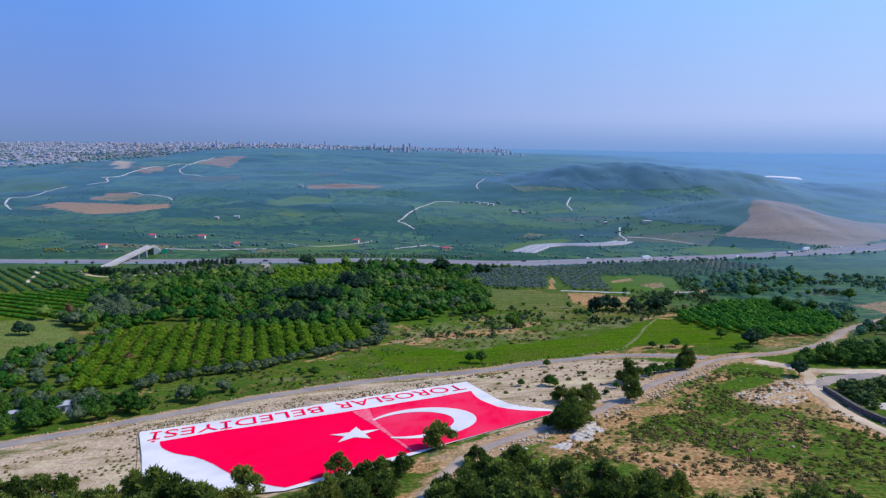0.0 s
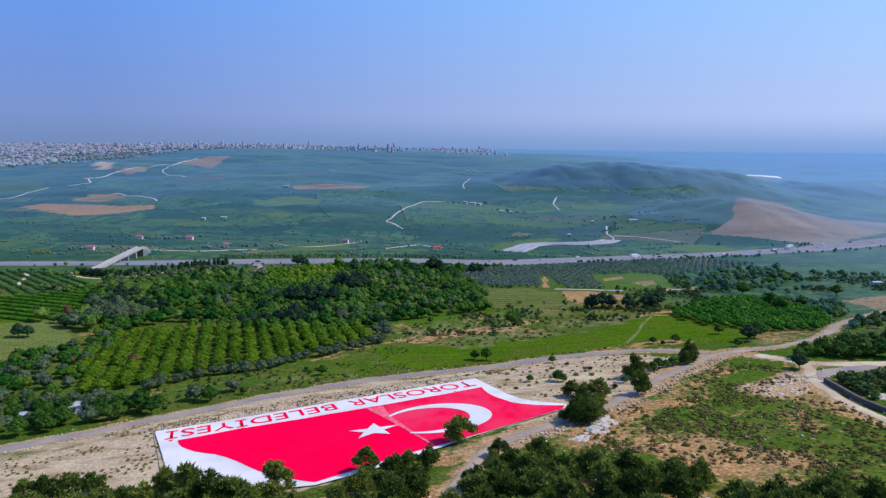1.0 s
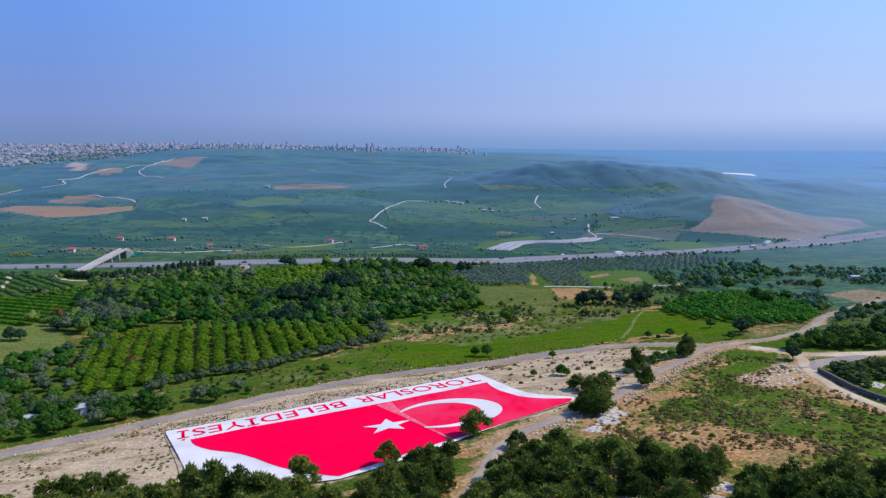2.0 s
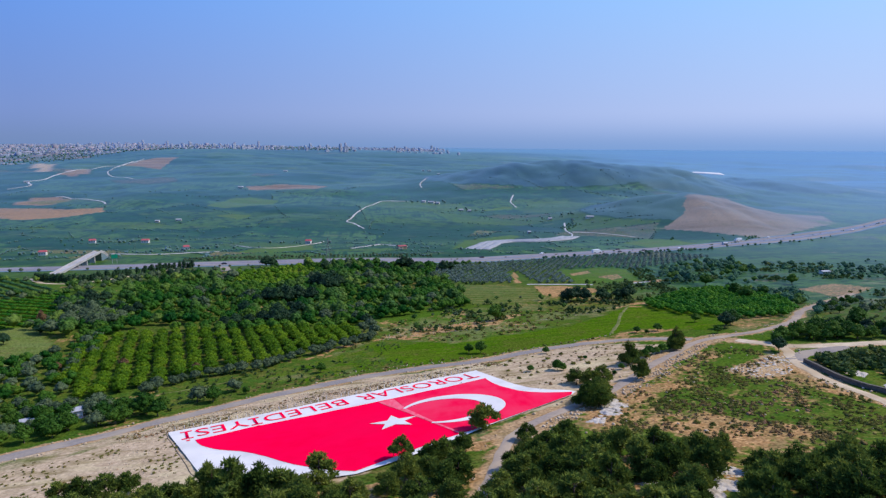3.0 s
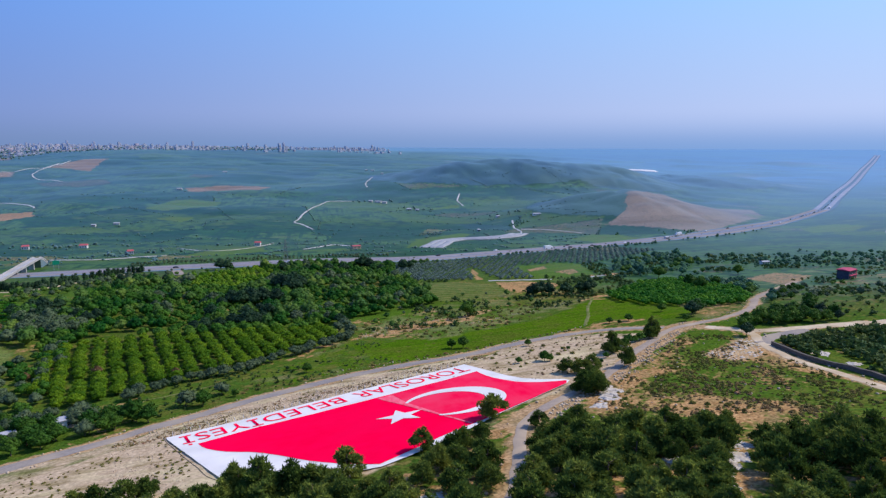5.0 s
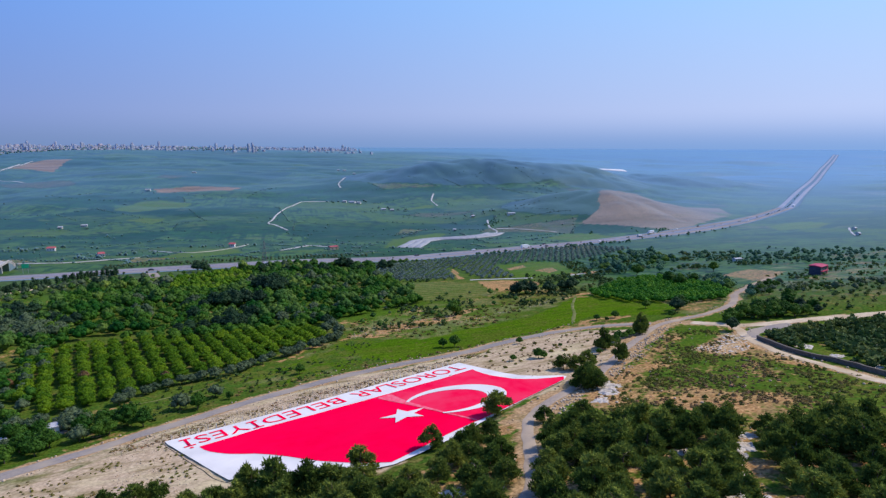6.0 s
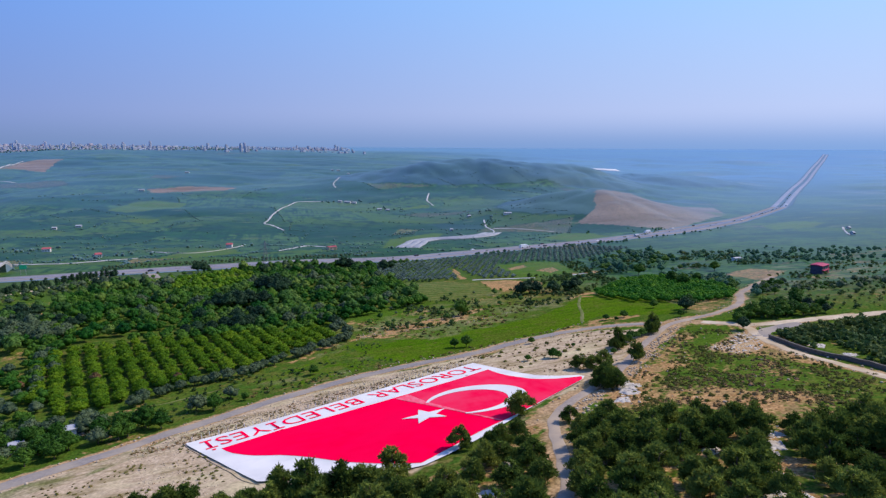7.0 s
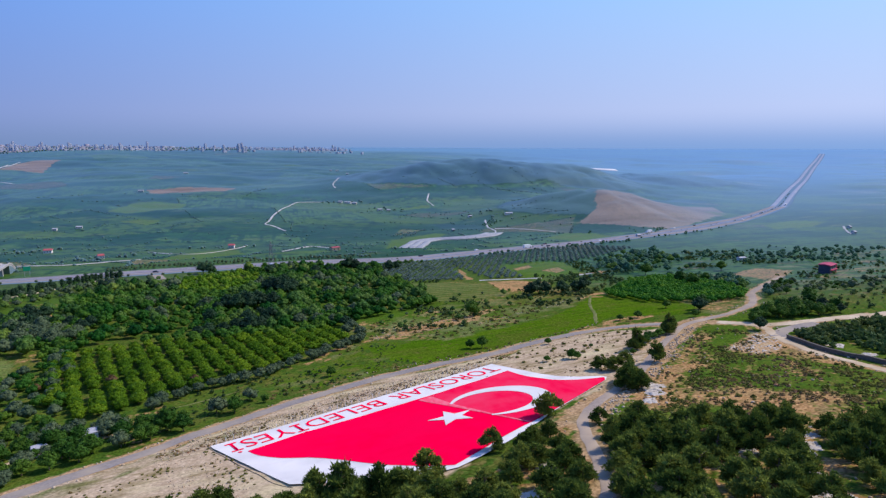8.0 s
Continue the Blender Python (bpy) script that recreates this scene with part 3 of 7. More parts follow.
valley = (Y > 560) & (Y < 3200)
kind_of = pc[parcel_of(X[valley], Y[valley])]
cover[valley, 3] = kind_of[:, 2]
sub = cover[valley]
sub[:, 1] = np.maximum(sub[:, 1], np.where(kind_of[:, 3] > 0.86, 0.5, 0))
sub[:, 2] = np.maximum(sub[:, 2], np.where(kind_of[:, 3] < 0.07, 0.45, 0))
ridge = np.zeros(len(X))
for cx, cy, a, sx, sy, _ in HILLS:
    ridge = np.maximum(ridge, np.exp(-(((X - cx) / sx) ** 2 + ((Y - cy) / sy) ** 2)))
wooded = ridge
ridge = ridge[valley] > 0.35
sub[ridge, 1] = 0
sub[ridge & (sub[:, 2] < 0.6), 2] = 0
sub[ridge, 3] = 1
cover[valley] = sub
town = (Y > 2450) & (X < -0.42 * (Y + 60)) | (Y > 3250) & (X < 0.08 * Y)
cover[town, 2] = np.clip(0.5 + 0.6 * (value_noise(X, Y, 140, 81) - 0.5), 0, 1)[town]

gm = bpy.data.materials.new("open_ground")
gm.use_nodes = True
nt = gm.node_tree
bs = nt.nodes["Principled BSDF"]
att = nt.nodes.new("ShaderNodeAttribute")
att.attribute_name = "cover"
sep = nt.nodes.new("ShaderNodeSeparateColor")
nt.links.new(att.outputs["Color"], sep.inputs[0])
distance_haze = nt.nodes.new("ShaderNodeAttribute")
distance_haze.attribute_name = "distance_haze"
haze_share = distance_haze.outputs["Fac"]
grass = ramp_mix(nt, noise_fac(nt, 0.9), (0.042, 0.088, 0.010), (0.088, 0.112, 0.020))
grass = ramp_mix(nt, noise_fac(nt, 0.22, 0.52, 0.70), grass, (0.185, 0.135, 0.045))
grass = ramp_mix(nt, noise_fac(nt, 0.05, 0.45, 0.7), grass, (0.145, 0.135, 0.030))
grass = ramp_mix(nt, noise_fac(nt, 0.006, 0.4, 0.6), grass, (0.065, 0.125, 0.012))
crops = ramp_mix(nt, noise_fac(nt, 0.02, 0.4, 0.6, stretch=((0.3, 1, 1), 20)), (0.022, 0.100, 0.024), (0.042, 0.132, 0.030))
light_field = nt.nodes.new("ShaderNodeMapRange")
light_field.inputs[1].default_value, light_field.inputs[2].default_value = 0.40, 0.22
nt.links.new(att.outputs["Alpha"], light_field.inputs[0])
crops = ramp_mix(nt, att.outputs["Alpha"], crops, (0.007, 0.046, 0.022))
crops = ramp_mix(nt, light_field.outputs[0], crops, (0.056, 0.130, 0.034))
crops = ramp_mix(nt, noise_fac(nt, 0.24, 0.52, 0.60, 2.0, ((1, 0.035, 1), 14)), crops, (0.012, 0.060, 0.024))     # planted rows
green = nt.nodes.new("ShaderNodeMapRange")
green.inputs[2].default_value = 0.02
nt.links.new(haze_share, green.inputs[0])
crops = ramp_mix(nt, noise_fac(nt, 0.011, 0.5, 0.66, 6.0, ((0.35, 1, 1), -12)), crops, (0.052, 0.112, 0.026))
crops = ramp_mix(nt, noise_fac(nt, 0.045, 0.54, 0.64, 5.0, ((0.8, 1, 1), 10)), crops, (0.014, 0.056, 0.028))
crops = ramp_mix(nt, noise_fac(nt, 0.06, 0.60, 0.74, 4.0, ((0.30, 1, 1), 4)), crops, (0.017, 0.066, 0.030))
crops = ramp_mix(nt, noise_fac(nt, 0.05, 0.62, 0.72, 4.0, ((0.3, 1, 1), -9)), crops, (0.085, 0.125, 0.045))
grass = ramp_mix(nt, noise_fac(nt, 0.38, 0.5, 0.62), grass, (0.050, 0.105, 0.014))
crops = ramp_mix(nt, noise_fac(nt, 0.11, 0.55, 0.63, 3.0, ((0.7, 1, 1), 30)), crops, (0.010, 0.042, 0.020))
# hill scrub shifted towards blue: distance haze put into the base colour
hazed_maquis = ramp_mix(nt, noise_fac(nt, 0.02, 0.4, 0.6, 6.0, ((1, 0.5, 1), 25)), (0.022, 0.066, 0.080), (0.040, 0.098, 0.098))
hazed_maquis = ramp_mix(nt, noise_fac(nt, 0.0035, 0.5, 0.62, 5.0), hazed_maquis, (0.050, 0.110, 0.092))
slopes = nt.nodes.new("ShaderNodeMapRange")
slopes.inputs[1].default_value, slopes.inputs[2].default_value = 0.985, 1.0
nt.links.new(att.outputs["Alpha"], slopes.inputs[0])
crops = ramp_mix(nt, slopes.outputs[0], crops, hazed_maquis)
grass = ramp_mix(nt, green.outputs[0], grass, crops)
meadow = ramp_mix(nt, noise_fac(nt, 0.25, stretch=((0.12, 1, 1), -33)), (0.050, 0.118, 0.005), (0.080, 0.146, 0.007))
meadow = ramp_mix(nt, noise_fac(nt, 0.05, 0.5, 0.75), meadow, (0.086, 0.116, 0.014))
meadow = ramp_mix(nt, noise_fac(nt, 0.42, 0.56, 0.72, 5.0), meadow, (0.118, 0.120, 0.026))
meadow = ramp_mix(nt, noise_fac(nt, 0.95, 0.60, 0.72, 4.0), meadow, (0.026, 0.070, 0.005))
sand = ramp_mix(nt, noise_fac(nt, 0.8), (0.39, 0.286, 0.176), (0.53, 0.405, 0.268))
sand = ramp_mix(nt, noise_fac(nt, 0.30, 0.50, 0.66, 6.0, ((0.3, 1, 1), -28)), sand, (0.26, 0.20, 0.098))
sand = ramp_mix(nt, noise_fac(nt, 0.10, 0.5, 0.66, 5.0, ((0.5, 1, 1), -28)), sand, (0.53, 0.435, 0.255))
soil = ramp_mix(nt, noise_fac(nt, 0.9), (0.29, 0.158, 0.060), (0.48, 0.290, 0.132))
soil = ramp_mix(nt, noise_fac(nt, 0.12, 0.5, 0.7), soil, (0.24, 0.17, 0.07))

far_soil = nt.nodes.new("ShaderNodeMapRange")
far_soil.inputs[2].default_value = 0.12
nt.links.new(haze_share, far_soil.inputs[0])
ploughed = ramp_mix(nt, noise_fac(nt, 0.03, 0.4, 0.6, 5.0, ((0.15, 1, 1), -8)), (0.165, 0.122, 0.086), (0.235, 0.178, 0.126))
soil = ramp_mix(nt, far_soil.outputs[0], soil, ploughed)


def broken_edge(share, scale, lo=0.3, hi=0.7):
    """A cover's share of the ground, broken up into patches by a noise."""
    fine_ = noise_fac(nt, scale, 0.25, 0.75, 6.0)
    mul = nt.nodes.new("ShaderNodeMath")
    mul.operation, mul.inputs[1].default_value, mul.inputs[2].default_value = "MULTIPLY_ADD", 2.0, -1.0
    nt.links.new(share, mul.inputs[0])
    add = nt.nodes.new("ShaderNodeMath")
    add.operation = "ADD"
    nt.links.new(mul.outputs[0], add.inputs[0])
    nt.links.new(fine_, add.inputs[1])
    r = nt.nodes.new("ShaderNodeMapRange")
    r.inputs[1].default_value, r.inputs[2].default_value = lo, hi
    nt.links.new(add.outputs[0], r.inputs[0])
    return r.outputs[0]


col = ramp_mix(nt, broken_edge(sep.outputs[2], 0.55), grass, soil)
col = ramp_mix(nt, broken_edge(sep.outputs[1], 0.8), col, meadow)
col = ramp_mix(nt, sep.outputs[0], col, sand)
wear = nt.nodes.new("ShaderNodeMapRange")
wear.inputs[3].default_value, wear.inputs[4].default_value = 0.48, 1.36
nt.links.new(noise_fac(nt, 1.5, 0.33, 0.67, 8.0), wear.inputs[0])
vary = nt.nodes.new("ShaderNodeHueSaturation")
smooth_sand = nt.nodes.new("ShaderNodeMix")          # sand lies smoother than grass and earth
smooth_sand.inputs[3].default_value = 1.0
half = nt.nodes.new("ShaderNodeMath")
half.operation, half.inputs[1].default_value = "MULTIPLY", 0.5
nt.links.new(sep.outputs[0], half.inputs[0])
nt.links.new(half.outputs[0], smooth_sand.inputs[0])
nt.links.new(wear.outputs[0], smooth_sand.inputs[2])
nt.links.new(smooth_sand.outputs[0], vary.inputs["Value"])
nt.links.new(col, vary.inputs["Color"])
nt.links.new(vary.outputs[0], bs.inputs["Base Color"])
bs.inputs["Roughness"].default_value = 0.4
gloss = nt.nodes.new("ShaderNodeMapRange")       # gloss and sheen rise with distance to stand in for haze
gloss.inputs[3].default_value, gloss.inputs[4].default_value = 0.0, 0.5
nt.links.new(haze_share, gloss.inputs[0])
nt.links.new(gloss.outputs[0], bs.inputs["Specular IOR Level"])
# blue tint of the sheen imitates hazy air over far land
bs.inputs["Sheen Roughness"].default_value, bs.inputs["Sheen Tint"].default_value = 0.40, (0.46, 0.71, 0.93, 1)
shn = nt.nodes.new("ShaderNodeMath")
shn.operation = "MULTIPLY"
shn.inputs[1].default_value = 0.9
nt.links.new(haze_share, shn.inputs[0])
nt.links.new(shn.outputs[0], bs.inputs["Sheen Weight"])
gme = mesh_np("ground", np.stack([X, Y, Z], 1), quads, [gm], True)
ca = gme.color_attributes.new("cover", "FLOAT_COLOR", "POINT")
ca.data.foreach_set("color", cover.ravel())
ma = gme.attributes.new("distance_haze", "FLOAT", "POINT")
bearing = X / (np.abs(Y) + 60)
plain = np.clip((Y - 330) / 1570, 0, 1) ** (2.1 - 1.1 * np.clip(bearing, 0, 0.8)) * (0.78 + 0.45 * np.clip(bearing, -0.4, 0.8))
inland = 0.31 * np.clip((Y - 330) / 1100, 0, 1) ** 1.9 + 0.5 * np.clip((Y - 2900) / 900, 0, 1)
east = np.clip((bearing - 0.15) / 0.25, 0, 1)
# painted haze: stronger far off and to the east, weaker on bare soil
haze_amount = (1 - 0.22 * np.clip(1.6 * wooded - 0.25, 0, 1)) * (plain * east + inland * (1 - east)) + 0.026 * np.clip((X - 105) / 120, 0, 1) * np.clip((Y - 165) / 120, 0, 1) * (Y < 1200)
haze_amount *= 1 - np.where(X > 300, 0.0, 0.65) * np.clip(cover[:, 2], 0, 1) * (Y > 600)
ma.data.foreach_set("value", np.clip(haze_amount, 0, 1.4).astype(np.float32))
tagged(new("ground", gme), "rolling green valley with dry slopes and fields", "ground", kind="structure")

# ---- helpers for things ----
def part(name, me, parent=None, label="", m=None):
    ob = new(name, me)
    if m is not None:
        ob.matrix_basis = m
    if parent is not None:
        ob.parent = parent
    if label:
        ob["label"] = label
    return ob


def from_bm(name, bm, mat):
    me = bpy.data.meshes.new(name)
    bm.to_mesh(me)
    bm.free()
    me.materials.append(mat)
    return me


def box(name, size, at, mat, bevel=0.0, turn=0.0):
    bm = bmesh.new()
    bmesh.ops.create_cube(bm, size=1, matrix=pose(*at, 0, 0, turn) @ Matrix.Diagonal((*size, 1)))
    if bevel:
        bmesh.ops.bevel(bm, geom=bm.edges[:], offset=bevel, segments=1, affect="EDGES")
    return from_bm(name, bm, mat)


def smooth_line(pts, step):
    """Points every step metres along a smooth line through pts."""
    p = np.asarray(pts, float)
    q = np.vstack([2 * p[0] - p[1], p, 2 * p[-1] - p[-2]])
    out = []
    for i in range(1, len(q) - 2):
        n = max(2, int(np.linalg.norm(q[i + 1] - q[i]) / step))
        t = np.linspace(0, 1, n, endpoint=False)[:, None]
        out.append(0.5 * (2 * q[i] + (q[i + 1] - q[i - 1]) * t + (2 * q[i - 1] - 5 * q[i] + 4 * q[i + 1] - q[i + 2]) * t**2 + (3 * q[i] - q[i - 1] - 3 * q[i + 1] + q[i + 2]) * t**3))
    out.append(p[-1:])
    return np.vstack(out)


def ribbon(name, pts, width, mat, lift=0.12, step=2.0, offset=0.0, ragged=0.0, across=4, level=False):
    """A strip of road laid on the ground along a line in plan; width may be a pair for its two ends."""
    c = smooth_line(pts, step)
    d = np.gradient(c, axis=0)
    d /= np.linalg.norm(d, axis=1)[:, None] + 1e-9
    nrm = np.stack([d[:, 1], -d[:, 0]], 1)
    w = np.linspace(*width, len(c)) if isinstance(width, tuple) else np.full(len(c), float(width))
    rows = []
    for k in range(across + 1):
        f = k / across - 0.5
        jit = 0
        if ragged and k in (0, across):
            jit = ragged * (value_noise(c[:, 0] * 1.0, c[:, 1] + 31 * k, 4.0, 11) - 0.5)
        p = c + nrm * (offset + f * w + jit)[:, None]
        z = ground_z(p[:, 0], p[:, 1]) + lift * (1.0 if 0 < k < across else 0.35)
        rows.append(np.column_stack([p, z]))
    if level:
        mid = rows[across // 2][:, 2]
        for r in rows:
            r[:, 2] = np.maximum(r[:, 2], mid - 0.3)
    v = np.stack(rows, 1)
    n = len(c)
    ii = np.arange(n * (across + 1)).reshape(n, across + 1)
    f = np.stack([ii[:-1, :-1], ii[:-1, 1:], ii[1:, 1:], ii[1:, :-1]], -1).reshape(-1, 4)
    return mesh_np(name, v.reshape(-1, 3), f, [mat], True)


# ---- roads ----
for nm, line, w, mt, lab in (
    ("road_lower", LOWER_ROAD, 4.6, "asphalt", "worn grey asphalt lane below the slope"),
    ("road_hill", HILL_ROAD, (2.4, 3.5), "hill_asphalt", "grey asphalt lane climbing past the pines"),
    ("road_track_east", TRACK_EAST, 4.2, "dirt", "pale dirt track through the scrub"),
    ("road_track_wall", WALL_TRACK, 3.4, "dirt", "dusty track along the stone wall"),
    ("road_track_field", [(66, 219), (78, 243), (88, 266), (104, 296)], 1.4, "worn_grass", "faint dirt track across the meadow"),
    ("road_cypress_lane", [(-268, 462), (-252, 440), (-234, 431), (-222, 438), (-211, 452), (-195, 483), (-178, 512)], 3.4, "dirt", "pale lane along the cypress row"),
    ("road_grove_track", [(-262, 388), (-275, 412), (-286, 436), (-304, 464)], 3.0, "dirt", "pale track between the groves"),
    ("road_access", [(-140, 489), (-146, 510), (-152, 524)], 7.0, "asphalt", "grey service road to the motorway"),
    ("road_orchard_path", [(-92, 190), (-85, 193.2), (-77.8, 196.8), (-70, 200.5), (-65, 203.5)], 0.7, "worn_grass", "narrow pale path below the olive row"),
    ("road_yard", [(98, 159), (104, 163.5), (112, 166), (122, 167.5)], 5.0, "asphalt", "grey gravel yard beside the stone wall"),
    ("road_path_huts", [(-128, 160), (-123, 163.2), (-117, 164.8), (-114, 167.4), (-110, 170.6), (-106, 172), (-101, 175)], 1.5, "dirt", "pale dirt path past the huts"),
    ("road_track_plot", [(76, 401), (100, 396), (118, 391.5)], 3.4, "pale_track", "pale dirt track by the plots"),
    ("road_track_beds", [(140, 391), (150, 393), (159, 397)], 3.4, "pale_track", "pale dirt track beside the beds"),
):
    tagged(new(nm, ribbon(nm, line, w, M[mt], 0.14, 1.5, ragged=1.2 if mt == "dirt" else 0.8)), lab, "road", kind="structure")
for nm, line, w in (
    ("road_path_west", [(-730, 1062), (-761, 1097), (-800, 1148), (-836, 1224), (-830, 1293), (-852, 1360), (-839, 1403)], 8.0),
    ("road_path_quarry", [(-803, 1416), (-777, 1457), (-822, 1541), (-824, 1610), (-838, 1719), (-816, 1882), (-785, 1983), (-789, 2178)], 9.0),
    ("road_path_fork", [(-795, 2100), (-737, 1762), (-604, 1583)], 7.0),
    ("road_path_hill", [(32, 1185), (-8, 1190), (-26, 1172), (-55, 1062), (-66, 990), (-72, 963), (-60, 945), (-44, 905)], 6.0),
    ("road_path_ridge", [(240, 1225), (231, 1195), (223, 1165), (224, 1120)], 6.0),
    ("road_path_plateau", [(92, 1500), (67, 1388), (67, 1335)], 7.0),
    ("road_path_mid", [(-53, 661), (-23, 740), (-5, 715), (10, 690)], 6.0),
    ("road_path_bend", [(-195, 750), (-160, 700), (-132, 690), (-100, 760), (-92, 790)], 3.5),
    ("road_path_farm", [(-286, 640), (-260, 630), (-235, 622), (-204, 634), (-182, 640)], 5.0),
    ("road_path_field", [(-645, 1290), (-615, 1276), (-511, 1165), (-491, 1134)], 7.0),
    ("road_path_east", [(668, 664), (640, 636), (610, 604), (587, 578)], 5.0),
    ("road_path_grove", [(217, 770), (233, 810), (236, 850), (250, 905)], 5.0),
    ("road_path_bare", [(240, 830), (270, 800), (300, 760)], 6.0),
):
    tagged(new(nm, ribbon(nm, line, w * 0.45, M["pale_track"], 0.6, 6.0, ragged=1.6)), "pale dirt track in the valley", "track", kind="structure")
tagged(new("motorway_verge", ribbon("motorway_verge", MOTORWAY, 34, M["verge"], 0.5, 8.0, across=6)), "bare motorway verge", "verge", kind="structure")
for off in (-8.7, 8.7):
    tagged(new("motorway", ribbon("motorway", MOTORWAY[:14], 10.2, M["motorway"], 0.9, 8.0, off)), "grey motorway carriageway", "motorway", kind="structure")
    # far stretch in the paler copy, which stands in for haze
    tagged(new("motorway_far", ribbon("motorway_far", MOTORWAY[13:], 10.2, M["motorway_hazed"], 0.9, 8.0, off)), "far motorway carriageway, paled for distance haze", "motorway", kind="structure")
tagged(new("median_strip", ribbon("median_strip", MOTORWAY[:14], 4.4, M["median_soil"], 0.95, 8.0)), "reddish bare motorway median", "median", kind="structure")

# ---- the great flag on the slope ----
FE, FN = Vector((0.93862, 0.34496)), Vector((0.34496, -0.93862))


def flag_place(s, n, lift):
    x, y = -74.0 + FE.x * s + FN.x * n, 149.5 + FE.y * s + FN.y * n
    return x, y, land(x, y) + lift


def rows_mesh(name, ns, left, right, mat, lift, cols, top=None):
    """A sheet of cloth between a left and a right edge, each a line of (n, s) knots."""
    ln, ls = np.array(left).T
    rn, rs = np.array(right).T
    v = []
    for n in ns:
        a, b = np.interp(n, ln, ls), np.interp(n, rn, rs)
        s = np.linspace(a, b, cols)
        m = np.full(cols, float(n))
        if top is not None:
            m += (np.interp(s, *np.array(top).T) - 10.3) * np.clip(1 - (n - 10.3) / 30, 0, 1)
        wr = 0.025 * np.sin(s * 0.5 + m * 0.3) * np.sin(m * 0.4)
        x, y, z = flag_place(s, m, lift)
        v.append(np.column_stack([x, y, z + wr]))
    v = np.array(v)
    ii = np.arange(len(ns) * cols).reshape(len(ns), cols)
    f = np.stack([ii[:-1, :-1], ii[1:, :-1], ii[1:, 1:], ii[:-1, 1:]], -1).reshape(-1, 4)
    return mesh_np(name, v.reshape(-1, 3), f, [mat], True)


flag = tagged(new("giant_flag"), "giant red and white cloth flag pegged to the slope", "flag")
OUT_L = [(-2, -0.6), (0, -0.6), (19, 1.9), (38.4, 4), (42.7, 7.8), (46, 11), (57.6, 21), (60.5, 29)]
OUT_R = [(-2, 88.5), (13, 87.8), (22, 87.3), (29, 88), (34, 90.5), (38.5, 94), (40.5, 94.2), (42.4, 91.6), (50.8, 64), (53.5, 57.3), (57.5, 45), (59.6, 36), (60.5, 29)]
RED_L = [(10, 4.9), (13, 5.2), (16, 5.9), (19, 7.2), (22, 8.9), (24.5, 10.8), (27, 13), (31, 15.2), (35, 17), (40, 18.8), (45, 20.6), (51, 23.6), (57, 27.5), (59, 29.3)]
RED_R = [(10, 85.1), (13, 84.3), (17, 83.5), (21, 83.2), (25, 83.4), (30, 84), (33, 85.3), (36, 87.6), (38.5, 90.5), (40.3, 93.4), (42.3, 91.4), (46.5, 77.8), (50.5, 64), (52.2, 58), (53.2, 52), (54.8, 45), (57, 37.5), (59, 29.3)]
part("white_cloth", rows_mesh("white_cloth", np.concatenate([np.linspace(-2, 56, 110), np.linspace(56.3, 60.5, 30)]), OUT_L, OUT_R, M["white_cloth"], 0.30, 150), flag, "white cloth ground")
part("red_field", rows_mesh("red_field", np.concatenate([np.linspace(10, 50, 120), np.linspace(50.2, 59, 60)]), RED_L, RED_R, M["red_cloth"], 0.36, 150,
     [(5, 10), (19, 8.9), (33, 10.3), (56, 11.6), (74, 11.3), (85, 10.2)]), flag, "red cloth field")


def flag_fan(name, pts, mat, lift):
    bm = bmesh.new()
    c = np.mean(pts, 0)
    vs = []
    for s, n in list(pts) + [tuple(c)]:
        x, y, z = flag_place(s, n, lift)
        vs.append(bm.verts.new((x, y, float(z[0]))))
    for i in range(len(pts)):
        bm.faces.new((vs[i], vs[(i + 1) % len(pts)], vs[-1]))
    bmesh.ops.recalc_face_normals(bm, faces=bm.faces[:])
    return from_bm(name, bm, mat)


star = []
for k in range(10):
    a, r = radians(-4 + 36 * k), 6.0 if k % 2 == 0 else 2.4
    star.append((47.2 + r * math.cos(a), 33.2 + r * math.sin(a)))
part("star", flag_fan("star", star, M["white_cloth"], 0.46), flag, "white star")
# crescent between two circles
CO, RO, CI, RI = (63.0, 32.4), 13.0, (60.3, 32.4), 10.3
bm = bmesh.new()
prev = None
for k in range(81):
    a = -2.42 + 4.84 * k / 80
    so, no = CO[0] + RO * math.cos(a), CO[1] + RO * math.sin(a)
    u = Vector((so - CI[0], no - CI[1]))
    r = min(RI, u.length - 0.02)
    si, ni = CI[0] + u.x / u.length * r, CI[1] + u.y / u.length * r
    row = []
    for q in range(5):
        x, y, z = flag_place(so + (si - so) * q / 4, no + (ni - no) * q / 4, 0.46)
        row.append(bm.verts.new((x, y, float(z[0]))))
    if prev:
        for q in range(4):
            bm.faces.new((prev[q], prev[q + 1], row[q + 1], row[q]))
    prev = row
bmesh.ops.recalc_face_normals(bm, faces=bm.faces[:])
part("crescent", from_bm("crescent", bm, M["white_cloth"]), flag, "white crescent")
# the cloth beyond the seam is more worn
part("worn_field", rows_mesh("worn_field", np.linspace(10, 52.1, 110), [(10, 55.6), (18, 54.6), (25, 53.9), (40, 54.3), (52.5, 55.0)], RED_R, M["red_worn"], 0.40, 80,
     [(5, 10), (19, 8.9), (33, 10.3), (56, 11.6), (74, 11.3), (85, 10.2)]), flag, "sun-bleached red cloth")
